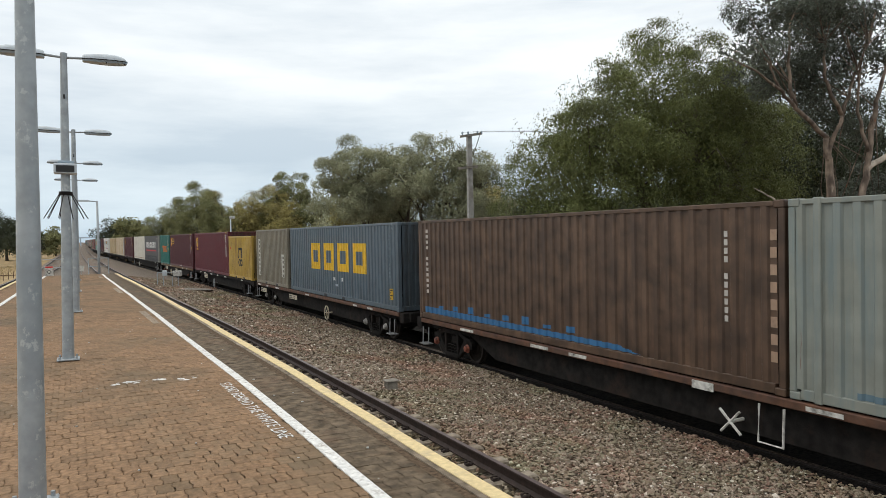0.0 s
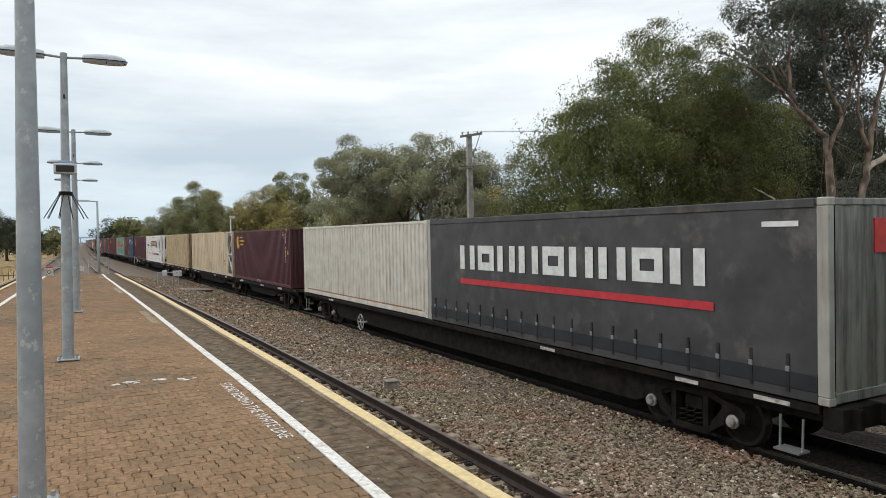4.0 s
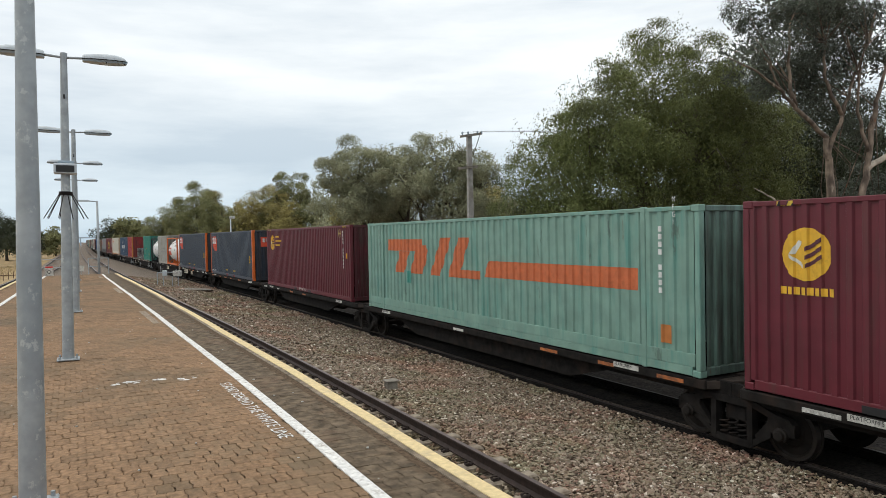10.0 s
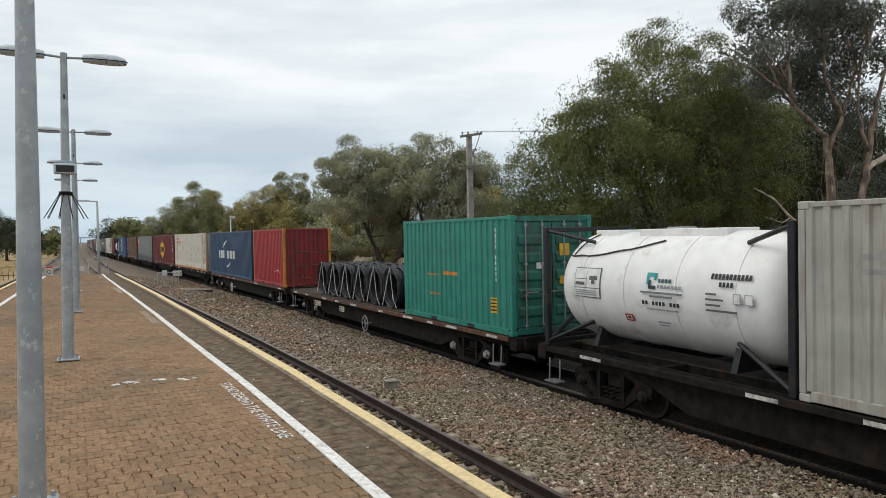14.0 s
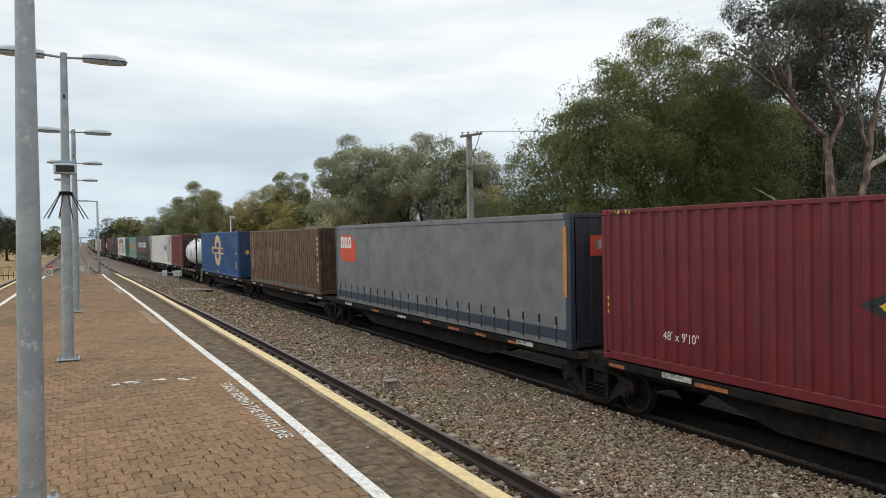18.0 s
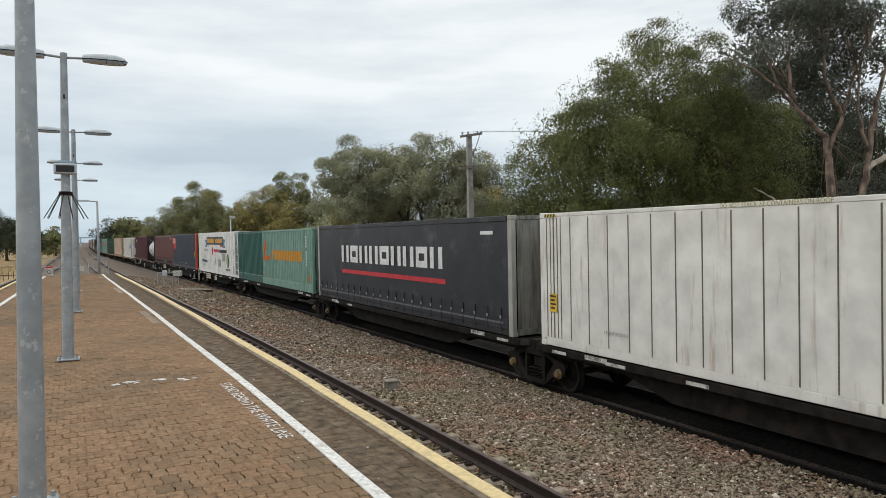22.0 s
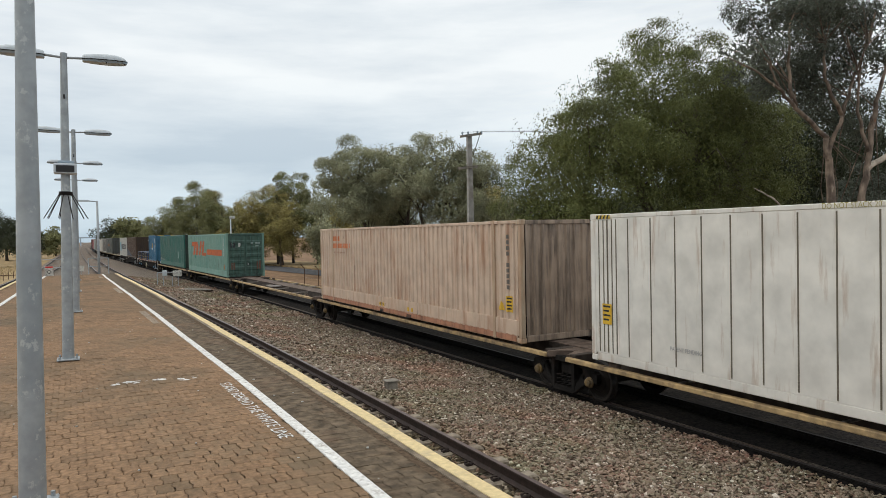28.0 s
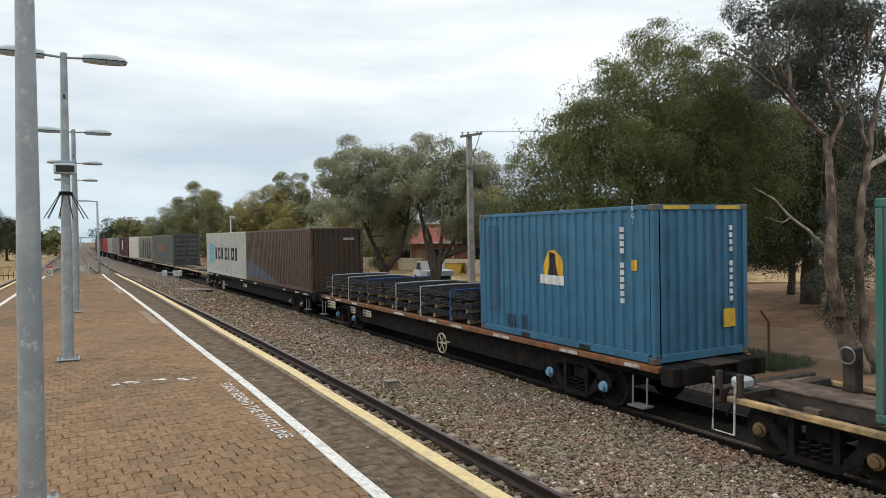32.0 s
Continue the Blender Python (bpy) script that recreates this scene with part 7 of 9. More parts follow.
# --- fifth set: low skeleton platforms with yellow sills, one of them empty
ribbed_box("white insulated container with blue emblem and rusty ribs", 216.57, paint((0.70, 0.665, 0.60), (0.36, 0.22, 0.13), 0.14), SKEL + 0.03)
rail_box("beige long steel container with faded orange bars", paint((0.58, 0.435, 0.325), (0.36, 0.19, 0.11), 0.25), (0.42, 0.20, 0.12), 233.69, SKEL)
put(slant_box("pale green long steel container with orange stripe and ribbed doors", PALEGREEN, "doors"), 267.30, 281.93, SKEL)
put(box_container("dark green long steel container with grey scuffed lower corner", 14.55, 2.896, DKGREEN, [("worn_patch", "worn grey scrape", [("poly", (0.20, 0.23, 0.22), [(0.14, 0.44), (3.5 + 0.0, 0.44), (0.14, 0.72)])]), ("serial", "white serial marks", id_bars(WHITE, 13.75, 2.5, 9)), ("scuff", "pale scuffs", [("rect", (0.35, 0.4, 0.38), 11.3, 11.5, 0.8, 1.4), ("rect", (0.3, 0.3, 0.26), 4.2, 4.4, 2.0, 2.6), ("rect", WHITE, 13.5, 13.62, 1.5, 1.62)])], W=2.5, posts=(1.35, 13.28), band=0.22, near="fold", near_mt=paint((0.026, 0.052, 0.042), GRIME, 0.6), text=[code_at(14.05, 2.5, WHITE, "M\nF\nG\n1")], end_marks=[(0.4, 1.0, 0.5, 1.3, (0.03, 0.22, 0.17)), (0.55, 0.65, 1.9, 2.5, (0.4, 0.42, 0.4))]), 284.15, 298.70, SKEL + 0.05)
pack("low skeletal wagon with worn yellow sills", [(216.57, 231.19), (233.69, 248.32), (250.4, 265.2), (267.3, 281.93), (284.15, 298.7)], M_SILL_YELLOW, "skel", SKEL, "yellow", False, False, ())

# --- blue box and steel plates
put(box_container("blue steel container with yellow arched emblem and rusty corner", 6.058, 2.896, SKYBLUE, near_mt=SKYBLUE, marks=[("emblem", "yellow arch with a dark shape above a white plate", [("disc", LEMON, 3.05, 1.68, 0.36, 0.92), ("rect", LEMON, 2.72, 3.38, 1.45, 1.70), ("poly", BLACK, [(2.95, 2.0), (3.12, 1.95), (3.25, 1.5), (3.38, 1.46), (2.86, 1.46), (2.95, 1.7)]), ("poly", WHITE, [(2.62, 1.30), (3.46, 1.28), (3.46, 1.48), (2.62, 1.50)])]), ("name_marking", "dark bars", [("rect", (0.05, 0.09, 0.16), 2.68 + i * 0.1, 2.74 + i * 0.1, 1.33, 1.45) for i in range(8)]), ("serial", "white serial marks", id_bars(WHITE, 5.18, 2.5, 11)), ("small_label", "yellow label", [("rect", (0.62, 0.36, 0.03), 5.48, 5.6, 1.68, 1.88)]), ("dark_band", "darker painted rib", [("rect", (0.03, 0.10, 0.17), 0.45, 0.85, 0.5, 2.6)]), ("lower_scuff", "dark scuffs at fork height", [("rect", (0.02, 0.06, 0.10), 1.2, 1.6, 0.2, 0.5), ("rect", (0.02, 0.06, 0.10), 1.85, 2.1, 0.2, 0.52)])], near="fold", cast_mt=paint((0.10, 0.09, 0.08), RUST, 0.4), pockets=(2.0, 4.1), text=[code_at(5.5, 2.5, WHITE, "2\n5\nG\n1")], end_marks=[(0.55, 0.85, 0.55, 0.9, YELLOW), (-1.0, -0.35, 2.80, 2.87, YELLOW), (0.35, 1.0, 2.80, 2.87, YELLOW)] + [(0.72, 0.79, 2.40 - i * 0.135, 2.49 - i * 0.135, WHITE) for i in range(11) if i != 4]), 302.60, 308.64, -0.79)
M_OR = mat("orange_brown_sill", (0.20, 0.082, 0.032), 0.7, 0.0, 0.25, 4, dirt=(0.07, 0.05, 0.035), dirt_amount=0.35, dirt_scale=1.8)
w_pl = wagon("orange-brown flat wagon with blue bearing caps", 19.6, -0.79 - RAIL_Z, "flat", M_OR, "blue", (-6.9, 7.1), [("wheel", -1.4, M_PLATE), ("board", 8.0, 0.9, 0.26), ("board", 5.6, 0.45, 0.22), ("board", 4.2, 0.7, 0.22)], True)
ride(w_pl, 302.2, 321.8, RAIL_Z)
part("deck_plate", Shape().box(-1.2, 1.2, -3.0, 9.4, 1.07, 1.10), M_DECK, w_pl)
for k, (a, b) in enumerate(((309.1, 315.0), (315.2, 321.2))):
    c = thing("steel_mesh_stack", "stack of dark reinforcing mesh sheets on timber blocks, strapped down", "steel stack", group="loads on the wagon")
    Ls = b - a
    for i in range(9):
        z = 0.12 + i * 0.052
        if i in (3, 6):
            for y in np.arange(-Ls / 2 + 0.4, Ls / 2, 0.9):
                part("timber_block", Shape().box(-1.12, 1.12, y, y + 0.1, z - 0.0, z + 0.10), M_TIMBER, c)
        z += 0.11 * (i // 3)
        s = Shape()
        for x in np.linspace(-1.15, 1.15, 16):
            s.box(x - 0.011, x + 0.011, -Ls / 2 + strip_rng.uniform(0, 0.1), Ls / 2 - strip_rng.uniform(0, 0.1), z, z + 0.022)
        for y in np.linspace(-Ls / 2 + 0.1, Ls / 2 - 0.1, 20):
            s.box(-1.17, 1.17, y - 0.01, y + 0.01, z + 0.022, z + 0.042)
        part("mesh_sheet", s, M_WIRE, c, fix=False)
    for y in np.arange(-Ls / 2 + 0.3, Ls / 2, 1.0):
        part("timber_block", Shape().box(-1.12, 1.12, y, y + 0.12, 0.0, 0.12), M_TIMBER, c)
    for y in (-Ls * 0.3, 0.1, Ls * 0.32):
        part("strap", Shape().tube([(-1.22, y, -0.05), (-1.19, y + 0.05, 0.84), (0, y + 0.05, 0.86), (1.19, y, 0.84), (1.22, y, -0.05)], 0.022, 5), M_STRAP if y < 0.05 else M_PALESTRAP, c)
    ride(c, a, b, -0.77)

# --- brown box and grey box
put(box_container("brown weathered steel container with pale ribs", 12.192, 2.85, BROWNOX, [("low_stain", "grey stain", [("poly", (0.09, 0.10, 0.12), [(0.2, 0.2), (7.0, 0.2), (0.2, 1.3)])])], near="fold", end_marks=[(0.3, 0.8, 2.3, 2.4, (0.4, 0.38, 0.34))]), 322.85, 335.05)
put(box_container("light grey steel container with dark blocks and pale blue square", 12.192, 2.85, paint((0.48, 0.47, 0.43), (0.3, 0.24, 0.18), 0.2), [("name_marking", "dark blocks", [("frame", (0.03, 0.03, 0.035), 3.1 + i * 1.02, 3.85 + i * 1.02, 1.05, 1.85, 0.22) if i % 2 else ("rect", (0.03, 0.03, 0.035), 3.1 + i * 1.02, 3.6 + i * 1.02, 1.05, 1.85) for i in range(7)]), ("square", "pale blue square", [("rect", (0.15, 0.42, 0.52), 1.3, 2.6, 0.75, 2.15)])], near="fold"), 335.06, 347.25)
ride(wagon("dark flat wagon with white bearing caps and brake wheels", 24.9, DK, "flat", DARK, "white", (-9.2, 9.6), [("wheel", 6.0, M_REFLECT), ("board", 0.0, 0.8, 0.2)], True), 322.6, 347.45, RAIL_Z)

# --- last sets, far away
put(box_container("dark grey-green steel container with rusty patch", 14.6, 2.896, paint((0.10, 0.115, 0.105), (0.14, 0.09, 0.06), 0.3), [("worn", "orange worn patch", [("rect", (0.25, 0.12, 0.06), 4.0, 9.0, 1.3, 1.8)])], near="doors", W=2.5), 363.5, 378.1)
c = thing("open_rack_container", "grey open steel rack with bundled cargo", "container", group="containers on the train")
frame_parts(c, 12.0, 2.44, 2.8, GREY_T)
for i in range(6):
    part("upright", Shape().chamfer_box(-1.22, -1.14, -5.2 + i * 2.05, -5.1 + i * 2.05, 0.15, 2.72, 0.01), GREY_T, c)
part("cargo", Shape().chamfer_box(-1.0, 1.0, -5.7, 5.7, 0.1, 2.3, 0.08), M_DECK, c)
put(c, 379.4, 391.4)
put(box_container("cream steel container on a wagon", 12.192, 2.896, OFFWHITE, []), 392.9, 405.1)
put(box_container("dark maroon steel container with white mark", 14.2, 2.896, MAROON, pitch=0.217, marks=[("mark", "white mark", [("disc", WHITE, 5.0, 1.7, 0.8)])], W=2.5), 406.25, 420.45)
put(box_container("pale grey steel container on a wagon", 12.192, 2.896, PALEGREY, []), 422.3, 434.5)
put(box_container("light grey steel container on a wagon", 12.192, 2.896, GREY_T, []), 436.2, 448.4)
put(box_container("red steel container on a wagon", 12.192, 2.896, REDB, []), 450.2, 462.4)
put(box_container("dull red steel container", 12.192, 2.896, MAROON2, pitch=0.217, marks=[]), 464.2, 476.4)
put(box_container("brown steel container on a wagon", 12.192, 2.896, BROWNOX, []), 478.2, 490.4)
put(box_container("dark maroon steel container", 12.192, 2.896, MAROON, pitch=0.217, marks=[]), 492.2, 504.4)
pack("low skeletal wagon, one platform empty", [(348.4, 362.3), (363.5, 378.1), (379.4, 391.4), (392.9, 405.1), (406.25, 420.45)], M_SILL_YELLOW, "skel", DECK, "white")
for a in (422.1, 436.0, 450.0, 464.0, 478.0, 492.0):
    ride(wagon("dark flat wagon carrying one long box", 13.0, DK, "flat", DARK, "dark", (-4.6, 4.6)), a, a + 12.6, RAIL_Z)


# ---------------------------------------------------------------- the island platform
EDGE_R, EDGE_L, P_END = 2.33, -2.81, 38.2


def edge_bend(y):
    """The platform's edge and its yellow line, with small offsets fitted to the camera's view."""
    return near_bend(y) + float(np.interp(y, (0, 8, 12, 18, 24, 30, 38), (0.0, 0.0, -0.02, -0.035, -0.03, -0.03, -0.03)))


def line_bend(y):
    return near_bend(y) + float(np.interp(y, (0, 7, 10, 14, 22, 29, 33, 37), (0.0, -0.012, -0.05, -0.09, -0.112, -0.10, -0.06, -0.015)))


def left_bend(y):
    return 0.0228 * (y - 24)


p = Shape()
ys = list(np.arange(-8, P_END + 0.1, 2.1))
for y in ys:
    l, r = EDGE_L + left_bend(y), EDGE_R + edge_bend(y)
    p.v.extend([(l + 0.12, y, -1.7), (l + 0.12, y, -0.22), (l, y, -0.20), (l, y, -0.0055), (r, y, -0.0055), (r, y, -0.20), (r - 0.12, y, -0.22), (r - 0.12, y, -1.7)])
for i in range(len(ys) - 1):
    for j in range(7):
        a = i * 8 + j
        p.f.append((a, a + 1, a + 9, a + 8))
        p.m.append(0 if j != 3 else 1)
e = (len(ys) - 1) * 8
p.f.append(tuple(e + k for k in range(8)))
p.m.append(0)
platform = solid("platform", p, [M_CONCRETE, M_JOINT], "island railway platform paved with red-brown interlocking blocks", "platform", kind="structure")

# edge coping strip in worn paint and the painted lines
def strip(name, f, x0, x1, y0, y1, z0, z1, mt, label, wob=0.0):
    s = Shape()
    ys_ = np.arange(y0, y1 + 0.01, 0.75)
    for y in ys_:
        o = wob * (math.sin(y * 0.9) + 0.6 * math.sin(y * 2.3 + 1.0))
        s.v.extend([(x0 + f(y) + o, y, z0), (x0 + f(y) + o, y, z1), (x1 + f(y) + o, y, z1), (x1 + f(y) + o, y, z0)])
    for i in range(len(ys_) - 1):
        for j in range(3):
            a = i * 4 + j
            s.f.append((a, a + 1, a + 5, a + 4))
            s.m.append(0)
    return solid(name, s, mt, label, kind="structure")


strip("grime_layer", line_bend, 1.64, 2.10, -8, P_END, -0.005, -0.0022, M_GRIME_FILL, "black grime packed between the worn edge blocks")
strip("coping", edge_bend, EDGE_R - 0.165, EDGE_R, -8, P_END, -0.005, 0.004, M_COPING, "narrow cracked concrete coping at the platform edge", 0.004)
strip("yellow_line", edge_bend, EDGE_R - 0.115, EDGE_R - 0.002, -8, P_END, 0.0, 0.011, M_YELLOW_LINE, "worn yellow line along the platform edge", 0.006)
strip("white_line", line_bend, 1.60, 1.69, -8, P_END, 0.0, 0.009, M_WHITE_LINE, "rough white painted safety line on the paving", 0.005)
strip("white_line", left_bend, -1.97, -1.86, -8, P_END, 0.0, 0.012, M_WHITE_LINE, "rough white painted safety line on the paving", 0.01)
strip("yellow_line", left_bend, EDGE_L + 0.03, EDGE_L + 0.15, -8, P_END, 0.0, 0.011, M_YELLOW_LINE, "worn yellow line along the platform edge", 0.006)

# ---------------------------------------------------------------- lamp posts
def lamp_post(x, y, height, label, arms=2, sign=False, spikes=False):
    c = thing("platform_lamp", label, "street lamp", pose(x, y, 0, 0, 0.8, 0), "platform lamps")
    part("pole", Shape().tube([(0, 0, 0), (0, 0, height * 0.4), (0, 0, height)], [0.076, 0.066, 0.042], 20, cap=False), M_GALV, c, smooth=True)
    part("base_plate", Shape().chamfer_box(-0.14, 0.14, -0.14, 0.14, 0.012, 0.032, 0.006), M_GALV, c)
    for sx in (-1, 1):
        for sy in (-1, 1):
            part("bolt", Shape().tube([(sx * 0.105, sy * 0.105, 0.03), (sx * 0.105, sy * 0.105, 0.065)], 0.014, 6), M_GALV, c)
    part("pole_cap", Shape().lathe([(height - 0.02, 0.045), (height + 0.01, 0.045), (height + 0.018, 0.03), (height + 0.018, 0.0)], 14, "z"), M_GALV, c)
    part("hand_hole", Shape().chamfer_box(-0.012, 0.012, -0.056, -0.046, height - 0.62, height - 0.56, 0.003), M_BLACK, c)
    for sx in ((-1, 1) if arms == 2 else (1,)):
        part("arm", Shape().tube([(0, 0, height - 0.05), (sx * 0.29, 0, height - 0.03)], 0.017, 8), M_GALV, c)
        h, g = Shape(), Shape()
        # place along the head, half-width, height of the crown, depth of the skirt
        secs = [(0.230, 0.055, 0.035, 0.045), (0.245, 0.075, 0.045, 0.052), (0.37, 0.105, 0.066, 0.056), (0.53, 0.120, 0.076, 0.056), (0.67, 0.118, 0.070, 0.052), (0.75, 0.100, 0.045, 0.046), (0.785, 0.070, 0.012, 0.040), (0.795, 0.04, 0.0, 0.030)]
        k = 14
        z0 = height - 0.025
        for xx, wy, up, dn in secs:
            for i in range(k):
                a = math.pi * i / (k - 1)
                h.v.append((sx * xx, wy * math.cos(a), z0 - dn * 0.4 + (up + dn * 0.4) * max(0.0, math.sin(a)) ** 0.7))
            g.v.extend([(sx * xx, wy * 0.98, z0 - dn * 0.4), (sx * xx, wy * 0.80, z0 - dn), (sx * xx, -wy * 0.80, z0 - dn), (sx * xx, -wy * 0.98, z0 - dn * 0.4)])
        for i in range(len(secs) - 1):
            for j in range(k - 1):
                h.f.append((i * k + j, i * k + j + 1, (i + 1) * k + j + 1, (i + 1) * k + j))
                h.m.append(0)
            for j in range(3):
                g.f.append((i * 4 + j, i * 4 + j + 1, (i + 1) * 4 + j + 1, (i + 1) * 4 + j))
                g.m.append(0)
        for q, m_, kk in ((h, len(secs) - 1, k), (g, len(secs) - 1, 4)):
            q.f.append(tuple(range(kk)))
            q.f.append(tuple(m_ * kk + j for j in range(kk)))
            q.m.extend([0, 0])
        hd = part("lamp_head", h, M_LAMP_GREY, c, "oval grey lamp head with a clear bowl", smooth=False)
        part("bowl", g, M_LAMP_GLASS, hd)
        part("rim", Shape().tube([(sx * xx, wy * 1.01, z0 - dn * 0.4) for xx, wy, up, dn in secs] + [(sx * xx, -wy * 1.01, z0 - dn * 0.4) for xx, wy, up, dn in secs[::-1]], 0.006, 5, closed=True), M_DARKSTEEL, hd)
        for xx in (0.52, 0.745):
            part("latch", Shape().chamfer_box(*sorted((sx * xx, sx * (xx + 0.015))), -0.105, -0.09, z0 - 0.070, z0 - 0.05, 0.003), M_DARKSTEEL, hd)
    return c


lamp_post(-0.315, 4.95, 4.25, "galvanised grey steel lamp post on the platform", 2)
l2 = lamp_post(-0.215, 10.9, 4.22, "galvanised lamp post with twin heads, sign box and spikes", 2)


# ---------------------------------------------------------------- more of the platform
for x, y in ((-0.17, 18.15), (-0.19, 25.4), (-0.21, 32.5)):
    lamp_post(x, y, 4.2, "galvanised grey steel lamp post with twin heads")
part("sign_box", Shape().chamfer_box(-0.14, 0.14, -0.14, 0.06, 2.57, 2.71, 0.012), M_LAMP_GREY, l2, "grey sign box with dark face")
part("sign_face", Shape().box(-0.11, 0.11, -0.148, -0.138, 2.59, 2.68), M_BLACK, l2)
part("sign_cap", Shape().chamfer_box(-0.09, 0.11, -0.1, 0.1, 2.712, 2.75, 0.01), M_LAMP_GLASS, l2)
for i in range(10):
    a = 2 * math.pi * i / 10
    part("bird_spike", Shape().tube([(0.07 * math.cos(a), 0.07 * math.sin(a), 2.31), (0.27 * math.cos(a), 0.27 * math.sin(a), 1.96)], 0.006, 4), M_DARKSTEEL, l2)
part("spike_collar", Shape().lathe([(2.28, 0.066), (2.28, 0.085), (2.33, 0.085), (2.33, 0.066)], 16, "z"), M_DARKSTEEL, l2)

# single lamp past the end of the platform
c = thing("street_lamp", "slim grey lamp post with one arm past the platform end", "street lamp", pose(0.80, 43.6, -1.55))
part("pole", Shape().tube([(0, 0, 0), (0, 0, 5.42)], [0.075, 0.055], 12), M_GALV, c, smooth=True)
part("arm", Shape().tube([(0, 0, 5.38), (-0.5, 0, 5.42)], 0.03, 6), M_GALV, c)
part("lamp_head", Shape().chamfer_box(-1.0, -0.4, -0.1, 0.1, 5.38, 5.48, 0.03), M_LAMP_GREY, c)

# railing and signs at the platform end
for x0, x1 in ((0.24, 1.12), (-1.8, -0.9)):
    c = thing("end_railing", "grey tubular railing at the platform end", "railing", pose(0, P_END - 0.1, 0), "railings at the platform end")
    for x in (x0, x1):
        part("post", Shape().tube([(x, 0, -0.03), (x, 0, 0.78)], 0.024, 6), M_GALV, c)
    for z in (0.38, 0.78):
        part("rail_bar", Shape().tube([(x0, 0, z), (x1, 0, z)], 0.02, 6), M_GALV, c)
c = thing("warning_sign", "small white sign with a dark disc", "sign", pose(-0.09, P_END - 0.2, 0))
part("post", Shape().tube([(0, 0, -0.03), (0, 0, 0.45)], 0.022, 6), M_GALV, c)
part("panel", Shape().chamfer_box(-0.13, 0.13, -0.03, -0.01, 0.17, 0.43, 0.004), M_REFLECT, c)
part("disc", Shape().lathe([(-0.036, 0.07), (-0.031, 0.07)], 16, "y", (0, 0, 0.30)), M_BLACK, c)
c = thing("warning_sign", "white prohibition sign with red heading on the end railing", "sign", pose(-1.44, P_END - 0.16, 0))
for x in (-0.12, 0.12):
    part("bracket", Shape().tube([(x, 0, -0.03), (x, 0, 0.47)], 0.015, 6), M_GALV, c)
part("panel", Shape().chamfer_box(-0.18, 0.18, -0.03, -0.01, 0.0, 0.48, 0.004), M_REFLECT, c)
part("heading", Shape().box(-0.16, 0.16, -0.036, -0.03, 0.38, 0.46), ink(RED), c)
part("disc", Shape().lathe([(-0.036, 0.09), (-0.036, 0.065), (-0.031, 0.065), (-0.031, 0.09), (-0.036, 0.09)], 18, "y", (0, 0, 0.19)), M_BLACK, c)

# words beside the white line and patches of paint on the paving
t = words("STAND BEHIND THE WHITE LINE", 0.168, M_WHITE_LINE, None, Matrix(((0.024, 1, 0, 1.295), (-1, 0.024, 0, 8.12), (0, 0, 1, 0.006), (0, 0, 0, 1))), "platform_lettering", 1.0)
tagged(t, "worn white stencilled words on the paving", "marking", kind="structure")
M_FADED = mat("faded_line_paint", (0.42, 0.35, 0.27), 0.8, vary=0.15, scale=30, dirt=(0.24, 0.17, 0.11), dirt_amount=0.62, dirt_scale=22.0, bump=0.3, bump_scale=90)
for y, x, n in ((17.3, 1.11, 26), (26.2, 0.89, 24), (35.4, 0.60, 14)):
    t = thing("platform_lettering", "worn white stencilled marks on the paving", "marking", kind="structure")
    for i in range(n):
        a = y - i * 0.105
        part("stencil_mark", Shape().box(x + (y - a) * 0.03, x + 0.13 + (y - a) * 0.03, a, a + 0.06, 0.001, 0.004), M_FADED, t)
spl = random.Random(3)
for (x, y, n, r) in ((0.52, 8.75, 16, 0.10), (1.03, 8.6, 7, 0.10)):
    s = Shape()
    for i in range(n):
        cx, cy, rr = x + spl.gauss(0, r), y + spl.gauss(0, r) * 0.5, abs(spl.gauss(0, 0.028)) + 0.006
        s.face([(cx + rr * 1.4 * spl.uniform(0.4, 1) * math.cos(a), cy + rr * spl.uniform(0.4, 1) * math.sin(a), 0.0035) for a in np.linspace(0, 6.28, 11)[:-1]])
    solid("paint_splash", s, M_WHITE_LINE, "spilt pale paint dried on the paving", "stain", kind="structure", fix=False)
s = Shape()
for i in range(90):
    y = 3.3 + 14 * spl.random() ** 1.6
    cx, rr = spl.uniform(-1.2, 2.1) + near_bend(y), spl.uniform(0.004, 0.011)
    s.box(cx - rr, cx + rr * spl.uniform(0.5, 1.2), y - rr, y + rr * spl.uniform(0.3, 1.2), 0.001, 0.001 + rr * 0.7)
solid("litter_crumbs", s, M_REFLECT, "tiny pale stone chips and crumbs on the paving", "litter", kind="stuff")

# ---------------------------------------------------------------- track side
for i in range(78):
    y = -5.9 + i * 0.66
    s = new("sleeper", bpy.data.meshes.get("sleeper") or Shape().chamfer_box(-1.25, 1.25, -0.11, 0.11, -0.2, 0.0, 0.02).mesh("sleeper", [M_SLEEPER]))
    s.matrix_basis = pose(3.82 + near_bend(y) , y, NEAR_RAIL_Z - 0.165, 0, 0, -math.degrees(swung(near_bend, y)))
    tagged(s, "weathered concrete railway sleeper", "sleeper", "sleepers")
clip_me = Shape().chamfer_box(-0.05, 0.05, -0.04, 0.04, 0.0, 0.025, 0.008).tube([(-0.05, -0.035, 0.03), (0.02, -0.035, 0.045), (0.055, 0.0, 0.035), (0.02, 0.035, 0.045), (-0.05, 0.035, 0.03)], 0.011, 5).mesh("rail_clip", [M_RAIL])
